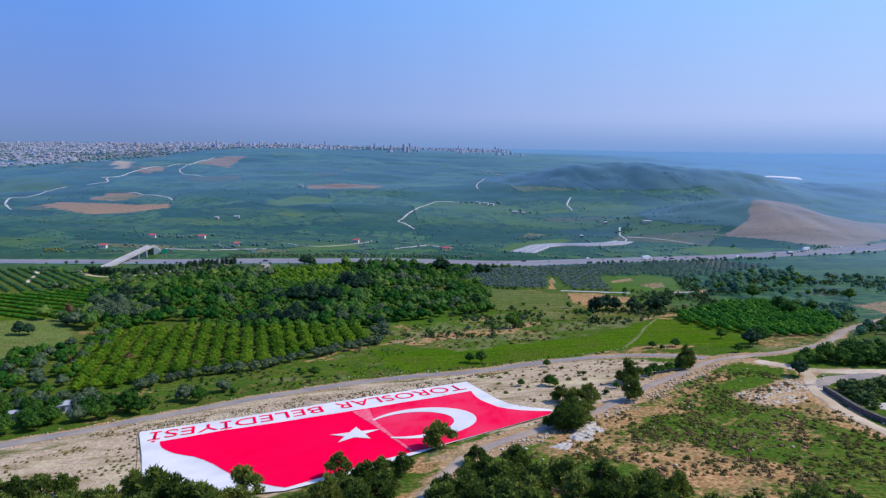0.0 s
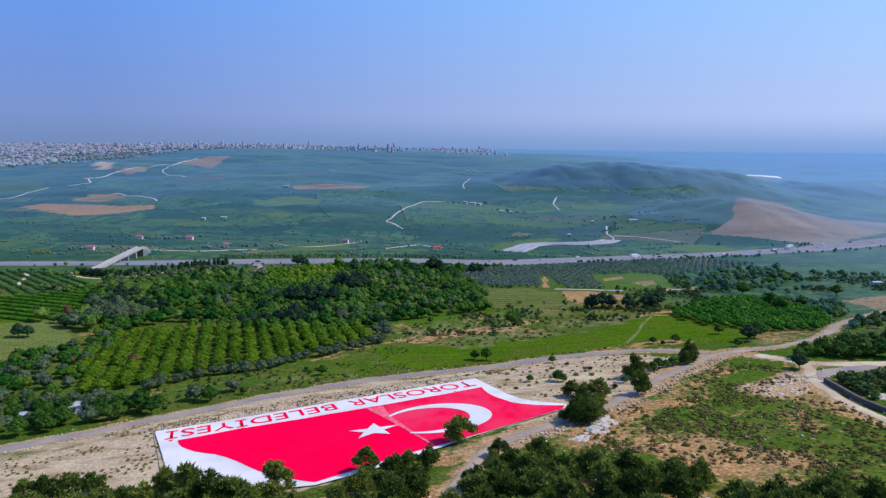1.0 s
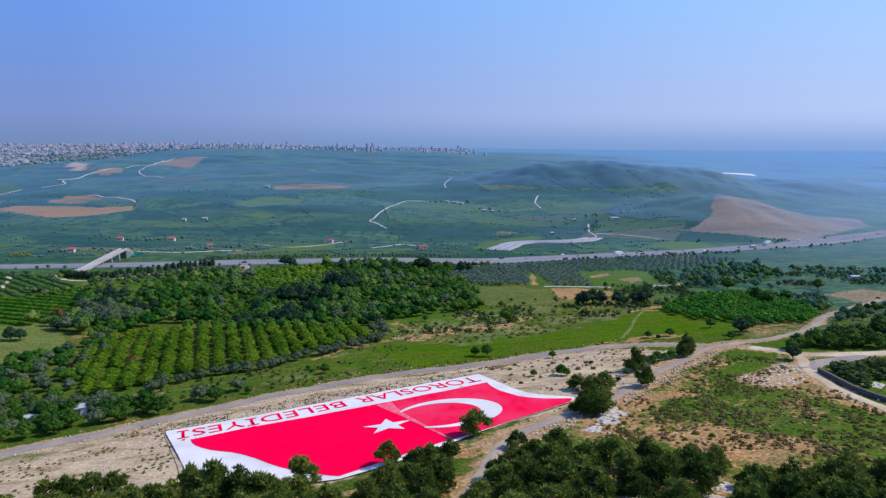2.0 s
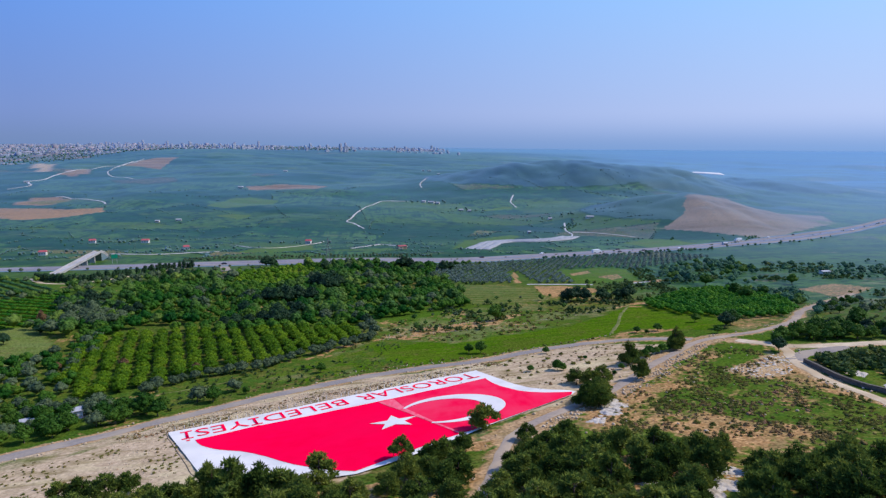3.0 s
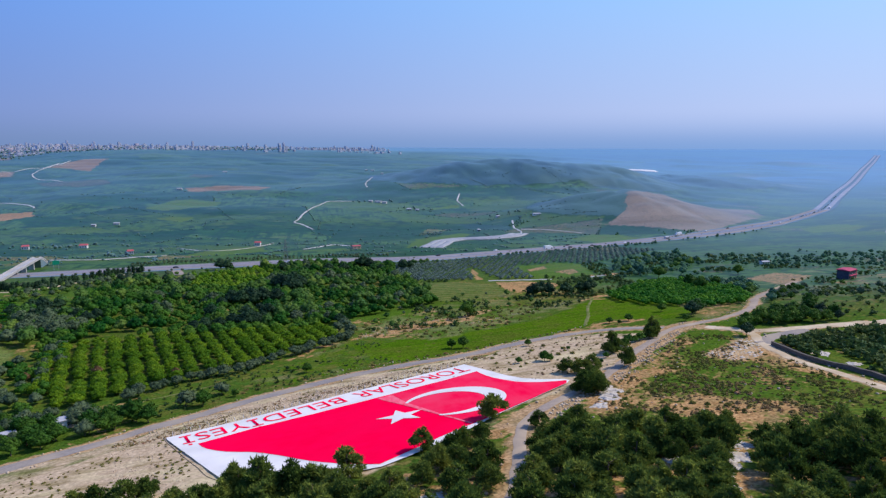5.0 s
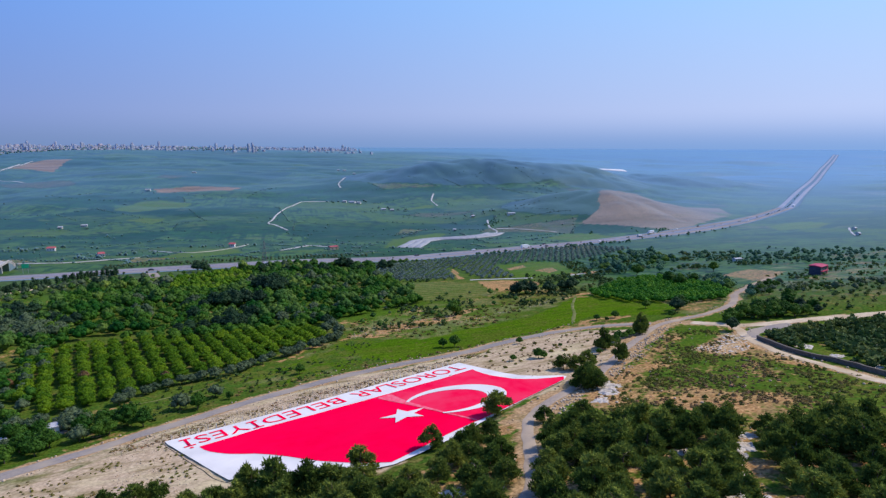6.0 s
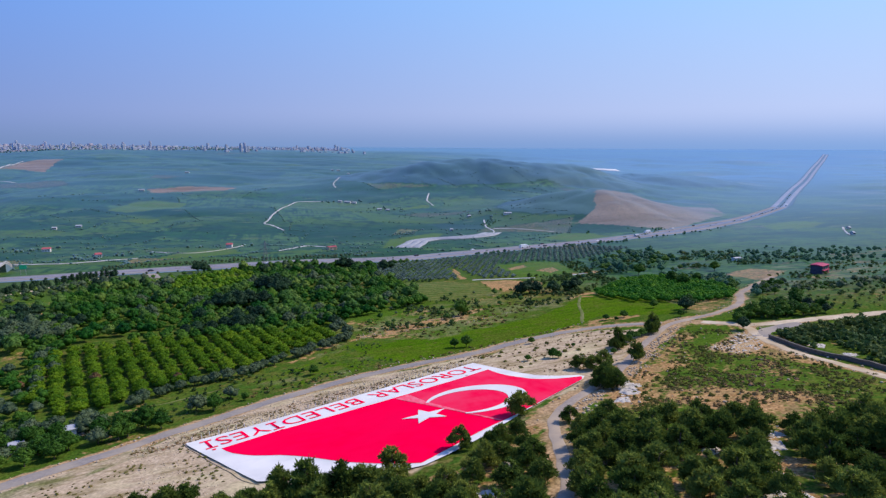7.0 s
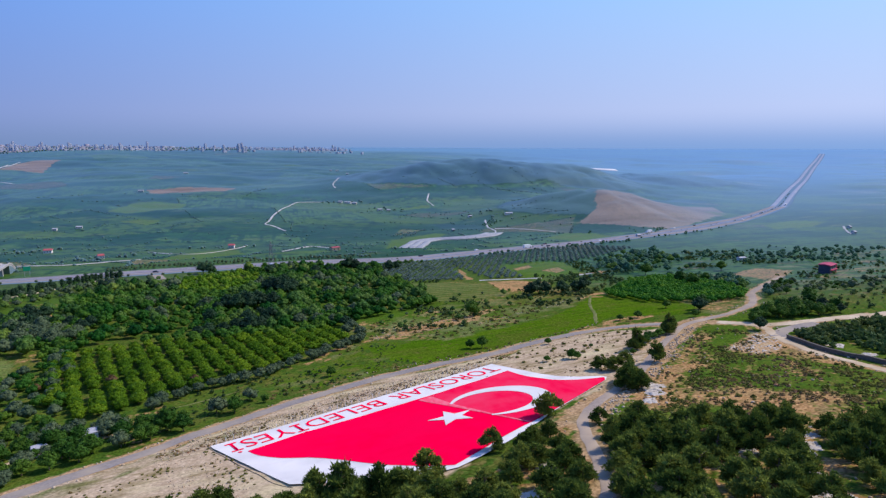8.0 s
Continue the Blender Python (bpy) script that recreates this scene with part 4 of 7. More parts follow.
# a faded seam across the red
part("faded_seam", rows_mesh("faded_seam", np.linspace(12.2, 52.5, 60), [(12, 50.8), (18, 51.4), (25, 52.3), (40, 53.5), (52.5, 54.4)], [(12, 55.4), (18, 54.6), (25, 53.9), (40, 54.3), (52.5, 55.0)], M["red_faded"], 0.43, 8), flag, "sun-bleached seam")


def lettering(word, s_from, s_to, n_low, n_high):
    """Upright capitals read from the valley side: they run towards smaller s, with their feet at the far edge."""
    cu = bpy.data.curves.new("lettering", "FONT")
    cu.body, cu.resolution_u, cu.offset = word, 3, -0.004
    ob = new("lettering_source", cu)
    me = bpy.data.meshes.new_from_object(ob.evaluated_get(bpy.context.evaluated_depsgraph_get()))
    bpy.data.objects.remove(ob)
    bpy.data.curves.remove(cu)
    bm = bmesh.new()
    bm.from_mesh(me)
    bpy.data.meshes.remove(me)
    bmesh.ops.triangulate(bm, faces=bm.faces[:])
    xs = [v.co.x for v in bm.verts]
    top = 0.72
    for v in bm.verts:
        f = (v.co.x - min(xs)) / (max(xs) - min(xs))
        x, y, z = flag_place(s_from + (s_to - s_from) * f, n_low + (n_high - n_low) * v.co.y / top, 0.40)
        v.co = (x, y, float(z[0]))
    bmesh.ops.recalc_face_normals(bm, faces=bm.faces[:])
    if sum(f.normal.z for f in bm.faces) < 0:
        bmesh.ops.reverse_faces(bm, faces=bm.faces[:])
    return from_bm("lettering", bm, M["red_cloth"])


part("lettering", lettering("TOROSLAR", 85.0, 48.3, 0.4, 7.4), flag, "red capital letters")
part("lettering", lettering("BELED\u0130YES\u0130", 44.5, 2.0, 0.4, 7.4), flag, "red capital letters")

# stakes that hold the upper edge
stake = box("stake", (0.12, 0.12, 1.5), (0, 0, 0.6), M["plaster"], 0.02)
for k in range(40):
    x, y, z = flag_place(1.0 + 2.2 * k, -2.6 + 0.3 * math.sin(k * 2.1), 0.0)
    part("stake", stake, flag, m=pose(x, y, float(z[0]), 6 * math.sin(k * 1.7), 5 * math.sin(k * 2.9), 20 * k))

# dark cord that ties down the lower side
cord = []
for n in np.linspace(-3, 44, 60):
    x, y, z = flag_place(float(np.interp(n, *np.array(OUT_L).T)) - 0.55 - 0.02 * n, n, 0.0)
    cord.append((x, y))
part("tie_cord", ribbon("tie_cord", cord[::6], 0.11, M["tyre"], 0.1, 1.5), flag, "dark tie-down cord")

# ---- plants: builders ----
ICO_V, ICO_F = None, None
bm = bmesh.new()
bmesh.ops.create_icosphere(bm, subdivisions=1, radius=1)
ICO_V = np.array([v.co[:] for v in bm.verts])
ICO_F = np.array([[v.index for v in f.verts] for f in bm.faces])
bm.free()


def crown_arrays(seed, blobs, leaves, size, flat=0.6, core=0.82, slim=0.6, lift=0.0):
    """Leaf clumps over several rounded masses, round a rough inner core: vertices and triangles."""
    g = np.random.default_rng(seed)
    vs, fs, base = [], [], 0
    b = np.array(blobs, float)
    for c in b:
        v = ICO_V * (c[3:6] * core) * (1 + 0.18 * (g.random((len(ICO_V), 1)) - 0.5)) + c[:3]
        vs.append(v)
        fs.append(ICO_F + base)
        base += len(v)
    area = (b[:, 3] * b[:, 5]) ** 1.0
    who = g.choice(len(b), leaves, p=area / area.sum())
    d = g.normal(size=(leaves, 3))
    d /= np.linalg.norm(d, axis=1)[:, None]
    d[:, 2] = np.where(d[:, 2] < -0.35, -d[:, 2], d[:, 2])
    rr = 0.78 + 0.32 * g.random((leaves, 1))
    p = b[who, :3] + d * b[who, 3:6] * rr
    t = np.cross(d, g.normal(size=(leaves, 3)))
    t /= np.linalg.norm(t, axis=1)[:, None] + 1e-9
    n = d + flat * g.normal(size=(leaves, 3))
    n /= np.linalg.norm(n, axis=1)[:, None]
    u = np.cross(n, t)
    s = size * (0.6 + 0.8 * g.random((leaves, 1)))
    tip = u * 1.1 + n * 0.25
    if lift:
        tip = d * 0.9 + np.array([0, 0, lift]) + 0.35 * g.normal(size=(leaves, 3))
    q = np.stack([p - t * s * slim, p + t * s * slim, p + tip * s], 1).reshape(-1, 3)
    vs.append(q)
    fs.append(np.arange(leaves * 3).reshape(-1, 3) + base)
    return np.vstack(vs), np.vstack(fs)


def trunk_arrays(seed, h, r, limbs, spread):
    """A tapered, slightly bent trunk with limbs: vertices and triangles."""
    g = np.random.default_rng(seed)
    vs, fs = [], []

    def tube(a, b, r0, r1):
        base = sum(len(v) for v in vs)
        a, b = np.array(a, float), np.array(b, float)
        mid = (a + b) / 2 + g.normal(size=3) * 0.05 * np.linalg.norm(b - a)
        ring = []
        for p, rad in ((a, r0), (mid, (r0 + r1) / 2), (b, r1)):
            for k in range(6):
                th = k * math.pi / 3
                ring.append(p + rad * np.array([math.cos(th), math.sin(th), 0.0]))
        vs.append(np.array(ring))
        for j in range(2):
            for k in range(6):
                i0, i1 = base + j * 6 + k, base + j * 6 + (k + 1) % 6
                fs.append((i0, i1, i1 + 6))
                fs.append((i0, i1 + 6, i0 + 6))

    top = (0.12 * h * (g.random() - 0.5), 0.12 * h * (g.random() - 0.5), h)
    tube((0, 0, -0.4), top, r, r * 0.45)
    for k in range(limbs):
        th = 6.28 * (k + g.random() * 0.5) / limbs
        z0 = h * (0.55 + 0.4 * g.random())
        tube((top[0] * z0 / h, top[1] * z0 / h, z0), (spread * math.cos(th), spread * math.sin(th), z0 + spread * 0.6), r * 0.4, r * 0.12)
    return np.vstack(vs), np.array(fs)


def pine_blobs(seed, h):
    g = np.random.default_rng(seed)
    out = []
    levels = 5
    for i in range(levels):
        f = i / (levels - 1)
        z = h * (0.30 + 0.62 * f)
        ring = h * 0.30 * (1 - f) ** 0.7 + 0.1
        for k in range(4 if i < 3 else (3 if i == 3 else 1)):
            th = 6.28 * g.random() + k * 1.6
            rad = ring * (0.65 + 0.5 * g.random())
            s = h * (0.165 - 0.06 * f) * (0.8 + 0.5 * g.random())
            out.append((rad * math.cos(th), rad * math.sin(th), z + 0.06 * h * (g.random() - 0.5), s * 1.15, s * 1.15, s * 0.75))
    return out


def dome_blobs(seed, r, h, k=8, low=0.12):
    g = np.random.default_rng(seed)
    out = [(0, 0, h * 0.55, r * 0.72, r * 0.72, h * 0.42)]
    for i in range(k):
        th = 6.28 * (i + 0.6 * g.random()) / k
        rad = r * (0.45 + 0.22 * g.random())
        s = r * (0.36 + 0.16 * g.random())
        out.append((rad * math.cos(th), rad * math.sin(th), h * (low + 0.28 + 0.3 * g.random()), s, s, s * 0.85))
    out.append((0.1 * r, -0.1 * r, h * 0.82, r * 0.4, r * 0.4, h * 0.2))
    return out


def tree_kit(name, seed, blobs, leaves, size, leafmat, h, r, limbs, spread, label, category, group, flat=0.6, **more):
    """One tree with a trunk and a crown, kept aside below the land as the pattern for copies."""
    root = tagged(new(name), label, category, group)
    tv, tf = trunk_arrays(seed, h, r, limbs, spread)
    part("trunk", mesh_np("trunk", tv, tf, [M["bark"]], True), root)
    cv, cf = crown_arrays(seed, blobs, leaves, size, flat, **more)
    part("crown", mesh_np("crown", cv, cf, [M[leafmat]]), root)
    return root


class Kit:
    """Patterns of one kind; the first copy of each is the pattern itself, moved into place."""

    def __init__(self, patterns):
        self.patterns, self.used = patterns, set()

    def put(self, i, x, y, size, turn, sink=0.0, stretch=1.0):
        ob = self.patterns[i % len(self.patterns)]
        m = pose(x, y, gz(x, y) - sink, 0, 0, turn)
        if i % len(self.patterns) in self.used:
            ob = copy_thing(ob, m)
        else:
            self.used.add(i % len(self.patterns))
            ob.matrix_basis = m
        ob.scale = (size, size, size * stretch)
        return ob


def scatter(poly, gap, seed, tries=6000, keep=None):
    """Places in a polygon, none nearer to another than gap."""
    g = np.random.default_rng(seed)
    p = np.array(poly, float)
    lo, hi = p.min(0), p.max(0)
    c = lo + (hi - lo) * g.random((tries, 2))
    c = c[inside(poly, c[:, 0], c[:, 1])]
    if keep is not None:
        c = c[keep(c[:, 0], c[:, 1])]
    out, cells = [], {}
    for x, y in c:
        i, j = int(x // gap), int(y // gap)
        if all((x - a) ** 2 + (y - b) ** 2 > gap * gap for di in (-1, 0, 1) for dj in (-1, 0, 1) for a, b in cells.get((i + di, j + dj), ())):
            cells.setdefault((i, j), []).append((x, y))
            out.append((x, y))
    return out


def clear_of(lines, dist):
    pts = np.vstack([smooth_line(l, 3.0) for l in lines])

    def ok(x, y):
        d = np.full(len(x), 1e9)
        for c in range(0, len(pts), 200):
            d = np.minimum(d, ((x[:, None] - pts[c:c + 200, 0]) ** 2 + (y[:, None] - pts[c:c + 200, 1]) ** 2).min(1))
        return d > dist * dist
    return ok


def joined(name, places, patterns, mat, label, category, seed=5, fit=1.0, turn=None):
    """Many plants in one mesh: places of (x, y, size), patterns of (vertices, faces) one unit in size."""
    g = np.random.default_rng(seed)
    pl = np.array(places, float)
    zz = ground_z(pl[:, 0], pl[:, 1])
    vs, fs, tones, base = [], [], [], 0
    which = g.integers(0, len(patterns), len(pl))
    own = np.clip(g.normal(size=len(pl)) * 0.5, -1, 1)
    for (x, y, s), z, w, tn in zip(pl, zz, which, own):
        v, f = patterns[w]
        a = g.random() * 6.28 if turn is None else radians(turn[0] + (turn[1] - turn[0]) * g.random())
        ca_, sa_ = math.cos(a) * s, math.sin(a) * s
        hs = s * (0.85 + 0.3 * g.random())
        q = np.empty_like(v)
        q[:, 0], q[:, 1], q[:, 2] = x + v[:, 0] * ca_ - v[:, 1] * sa_, y + v[:, 0] * sa_ + v[:, 1] * ca_, z + v[:, 2] * hs * fit
        vs.append(q)
        fs.append(f + base)
        tones.append(np.full(len(v), tn, np.float32))
        base += len(v)
    me = mesh_np(name, np.vstack(vs), np.vstack(fs), [mat])
    me.attributes.new("tone", "FLOAT", "POINT").data.foreach_set("value", np.concatenate(tones))
    return tagged(new(name, me), label, category, kind="stuff")


ROADS_NEAR = [LOWER_ROAD, HILL_ROAD, TRACK_EAST, WALL_TRACK]
off_road = clear_of(ROADS_NEAR, 4.3)

# ---- pines round the flag and along the hill road ----
PINE = Kit([tree_kit("pine_tree", 40 + k, pine_blobs(40 + k, 1.0), 2300, 0.07, "pine", 0.8, 0.03, 5, 0.2, "dark green pine tree with a ragged crown on the dry slope", "tree", "pines on the slope", 0.9, core=0.76, slim=0.36, lift=0.3) for k in range(6)])
PINES_LEFT = [(-81.5, 109.7, 5), (-77.5, 109.7, 5), (-73, 108.6, 5.5), (-69.1, 110.2, 5), (-62.8, 101.8, 4.5), (-58.4, 100, 5), (-54.6, 98.3, 5.5), (-52, 103.5, 6), (-48, 101.1, 7), (-44.3, 96.7, 6), (-41.4, 96.3, 6.5), (-38.5, 96, 6.5), (-32.6, 100.9, 6.2), (-26, 86.7, 5), (-28.5, 82.9, 5), (-24.3, 81.1, 5), (-17.5, 107.8, 4.6), (-15.6, 98, 4), (-11.9, 103.5, 4.5), (-8.9, 105.8, 4.5), (-5.4, 107.1, 4.2), (0.8, 121.5, 6.0), (-11.1, 89.9, 5), (-15.4, 84.7, 5.5), (-8.5, 92, 5)]
PINES_RIGHT = [(7.8, 110.5, 4), (6.2, 101.8, 4.5), (9.5, 103.5, 4.5), (14.5, 106.7, 5), (16.8, 94.2, 6), (21.8, 96.2, 6), (22.7, 89, 6.5), (25.6, 86.6, 6), (34, 92.8, 6), (32.5, 84.8, 6), (10.9, 86, 6), (14.2, 82, 6), (38, 93, 5),
               (26.8, 130.4, 5.4), (29.2, 128.6, 4.6), (28.6, 134.2, 5.6), (31.2, 137.8, 5.2), (33.0, 134.8, 3.8), (30.8, 132, 4.6), (34.6, 141.4, 4.2), (34.1, 150.5, 5.0), (37.4, 150.2, 5.2), (31.4, 153, 4.6), (52.4, 168.5, 4.6), (56.5, 172, 4.0), (54, 171, 3.8), (72, 180, 4.6), (74.6, 182.6, 4.2)]
prng = np.random.default_rng(3)
placed = []
for lst in (PINES_LEFT, PINES_RIGHT):
    for x, y, h in lst:
        PINE.put(len(placed), x, y, h, prng.random() * 360, 0.1, 0.85 + 0.2 * prng.random())
        placed.append((x, y))
for x, y, h in ((48.3, 151.6, 4.8), (52.2, 168, 5.0), (73, 181, 5.0)):          # taller, slender ones beside the lane
    PINE.put(len(placed), x, y, h, prng.random() * 360, 0.1, 1.4)
    placed.append((x, y))
GULLY = [(40, 92), (33, 80), (26, 69), (20, 58)]
off_gully, off_lane = clear_of([GULLY], 4.0), clear_of([HILL_ROAD], 2.9)
for poly, gap, sd, h0, h1 in (
    ([(-100, 62), (-100, 96), (-84, 104), (-64, 100), (-55, 96), (-30, 92), (-14, 96), (-5, 100), (-6, 84), (-16, 62)], 4.5, 4, 4.0, 6.0),
    ([(-14, 60), (-4, 84), (2, 98), (12, 100), (28, 95), (40, 88), (58, 80), (80, 70), (95, 62), (95, 50), (0, 50)], 4.3, 5, 4.2, 6.6),
):
    for x, y in scatter(poly, gap, sd, 5000, lambda a, b: off_lane(a, b) & off_gully(a, b)):
        if min((x - a) ** 2 + (y - b) ** 2 for a, b in placed) > 9:
            PINE.put(len(placed), x, y, h0 + (h1 - h0) * prng.random(), prng.random() * 360, 0.1, 0.8 + 0.25 * prng.random())
            placed.append((x, y))

# ---- citrus orchards ----
CITRUS = Kit([tree_kit("orange_tree", 60 + k, dome_blobs(60 + k, 0.5, 0.85), 760, 0.066, "citrus", 0.3, 0.03, 4, 0.2, "rounded green citrus tree in an orchard row", "tree", "citrus orchard trees", 0.38, core=0.86) for k in range(5)])


def rows_in(poly, along, gap_row, gap_tree, jitter, seed):
    """Orchard rows in a polygon: along is the direction of the rows in plan."""
    g = np.random.default_rng(seed)
    d = np.array(along, float) / np.linalg.norm(along)
    n = np.array([d[1], -d[0]])
    p = np.array(poly, float)
    a, b = p @ d, p @ n
    out = []
    for i, r in enumerate(np.arange(b.min(), b.max(), gap_row)):
        s = np.arange(a.min() + (i % 2) * 0.0, a.max(), gap_tree)
        q = s[:, None] * d + r * n + g.normal(size=(len(s), 2)) * jitter
        out += [tuple(v) for v in q[inside(poly, q[:, 0], q[:, 1])]]
    return out


rows = rows_in(ORCHARD, (-0.31, 1), 5.8, 4.4, 0.35, 8)
rows.sort(key=lambda v: v[1])
far_rows, low_rows = [], []
for k, (x, y) in enumerate(rows):
    if prng.random() < 0.03:
        continue
    if k < 240:
        CITRUS.put(k, x, y, 4.3 + 1.2 * prng.random(), prng.random() * 360, 0.05, 0.85)
    else:
        far_rows.append((x, y, 4.8 + 1.0 * prng.random()))
citrus_pat = [crown_arrays(80 + k, dome_blobs(80 + k, 0.5, 0.78, 5), 190, 0.085, 0.4, core=0.93) for k in range(6)]
ORCHARD_B = [(108, 292), (151, 336), (180, 343), (176, 283), (156, 241), (137, 222), (122, 226), (111, 254)]
low_rows = [(x, y, 3.5 + 0.8 * prng.random()) for x, y in rows_in(ORCHARD_B, (0.15, 1), 4.6, 3.5, 0.25, 9)]
hedge_rows = [(x, y, 2.5 + 0.5 * prng.random()) for x, y in rows_in(ORCHARD_C, (0.94, -0.34), 7.6, 1.7, 0.15, 10)]
teal_rows = [(x, y, 2.2 + 0.7 * prng.random()) for x, y in rows_in(ORCHARD_D, (0.69, -0.72), 7.0, 2.0, 0.3, 11) if prng.random() < 0.9]
joined("citrus_grove", far_rows, citrus_pat, M["green_wood"], "dense rows of rounded green citrus trees", "orchard")
joined("lemon_grove", low_rows, citrus_pat, M["deep_orchard"], "dense deep green citrus grove above the meadow", "orchard", 21)
joined("hedgerow_orchard", hedge_rows, citrus_pat, M["deep_orchard"], "long bright green hedge rows of a young orchard", "orchard", 22, 0.7)
joined("terraced_grove", teal_rows, citrus_pat, M["teal_grove"], "curved rows of small blue-green trees", "orchard", 23, 0.75)

# ---- single trees about the meadow, the roads and the huts ----
ROUND = Kit([tree_kit("broadleaf_tree", 100 + k, dome_blobs(100 + k, 0.5, 1.0, 9), 600, 0.08, "hedge_green", 0.45, 0.04, 5, 0.25, "full dark green tree beside the meadow and lane", "tree", "roadside trees") for k in range(4)])
DARK = Kit([tree_kit("dark_tree", 104 + k, dome_blobs(104 + k, 0.5, 1.0, 9), 620, 0.08, "dark_leaf", 0.45, 0.04, 5, 0.25, "tall dark blue-green tree standing out of the wood", "tree", "dark trees of the wood", 0.5) for k in range(3)])
OLIVE = Kit([tree_kit("olive_tree", 110 + k, dome_blobs(110 + k, 0.55, 0.9, 10), 520, 0.075, "olive", 0.4, 0.045, 5, 0.28, "grey-green olive tree with a rounded crown", "tree", "olive trees") for k in range(4)])
for k, (x, y, h, kind) in enumerate((
    (-88.4, 171, 6.5, 0), (-84, 168.5, 5, 0), (-94, 172, 5.5, 0), (-76, 181, 5.5, 1), (-71, 178.5, 5, 0), (-67.3, 188.5, 4.6, 1), (-62.8, 184.5, 2.6, 0), (-103.6, 174, 5, 1), (-104, 161, 5, 0), (-110.8, 161, 5, 0),
    (-115.5, 164.6, 3.2, 1), (-117.6, 163, 3.0, 0), (-98, 163, 5, 1), (-106, 165, 4, 0), (-93.5, 164, 4.5, 0), (-41.6, 202.5, 3.6, 0), (10.4, 212, 3.6, 0), (14.2, 209.2, 4.6, 0), (32, 278, 7.5, 0),
)):
    (OLIVE if kind else ROUND).put(k, x, y, h, prng.random() * 360, 0.1)
for k, (x, y, h) in enumerate((
    (110.4, 213.5, 6.5), (97, 199, 3), (108, 180, 5), (105, 178, 4), (115.3, 182, 6), (122.9, 184.5, 6), (124.8, 179, 6), (118, 178.5, 5),
    (128, 178.2, 5), (131, 176, 5), (148.5, 198, 6), (141, 190, 5), (-83.7, 291, 8), (162, 289, 8), (167, 307, 8), (182, 365, 8), (228, 349, 7), (180, 302, 6), (104, 228, 4),
)):
    ROUND.put(k + 1, x, y, h * 1.05, prng.random() * 360, 0.1, 0.9)
for k, (x, y) in enumerate(smooth_line([(-96, 194), (-90, 202), (-80, 208), (-66, 212.5), (-54, 223), (-44, 231), (-36, 238.5), (-29, 246), (-24, 250)], 3.5)):
    OLIVE.put(k, x + 0.6 * prng.normal(), y + 0.6 * prng.normal(), 3.4 + 1.2 * prng.random(), prng.random() * 360, 0.1)
off_lower, off_huts = clear_of([LOWER_ROAD], 6.0), clear_of([[(-107, 173.5), (-103, 166.5)], [(-118, 167.5), (-114, 161)], [(-128, 160), (-114, 167.4), (-104, 173)]], 2.6)
for k, (x, y) in enumerate(scatter([(-145, 150), (-128, 140), (-112, 152), (-97, 161), (-82, 171), (-84, 180), (-100, 178), (-120, 171)], 4.4, 43, 600, lambda a, b: off_lower(a, b) & off_huts(a, b))):
    (OLIVE if k % 6 == 0 else ROUND).put(k, x, y, 3.6 + 1.8 * prng.random(), prng.random() * 360, 0.1, 0.95)
for k, (x, y) in enumerate(scatter([(-150, 160), (-150, 188), (-122, 184), (-104, 182), (-100, 176), (-118, 168), (-128, 158)], 4.6, 13, 6000, off_huts)):
    (ROUND if k % 5 > 2 else OLIVE).put(k + 2, x, y, 4.2 + 1.4 * prng.random(), prng.random() * 360, 0.1)

# thicket beside the eastern lane and track
off_east = clear_of([HILL_ROAD, TRACK_EAST], 2.8)
for k, (x, y) in enumerate(scatter([(110, 181), (120, 175), (140, 174.5), (144, 181), (134, 190), (118, 189)], 4.2, 102, 1500, off_east)):
    (ROUND if k % 3 else DARK).put(k, x, y, 3.4 + 1.8 * prng.random(), prng.random() * 360, 0.1, 0.95)
for k, (x, y) in enumerate(scatter([(150, 222), (165, 238), (182, 254), (200, 268), (203, 260), (182, 244), (160, 220)], 5.0, 103, 900, off_east)):
    (ROUND if k % 3 else OLIVE).put(k, x, y, 2.4 + 1.4 * prng.random(), prng.random() * 360, 0.1, 0.95)
DARK.put(1, 99.6, 168.6, 4.6, 30, 0.1, 1.0)

# bushes between the two lanes
for k, (x, y, h) in enumerate(((31.3, 171, 4.0), (32.6, 169.8, 2.8), (23.5, 172.6, 2.4), (43, 180.5, 1.6), (60, 174.6, 3.4), (62.5, 176.8, 3.6), (65, 177.6, 2.8), (67.4, 178.4, 3.4), (69.5, 179.4, 2.6), (82.8, 216, 3.6), (74.6, 215.8, 3.0), (76.5, 211, 2.0), (34.6, 196.4, 2.8), (58, 178.5, 2.0), (48, 163, 2.2), (44, 158, 1.6))):
    ROUND.put(k + 3, x, y, h, prng.random() * 360, 0.1, 0.85)

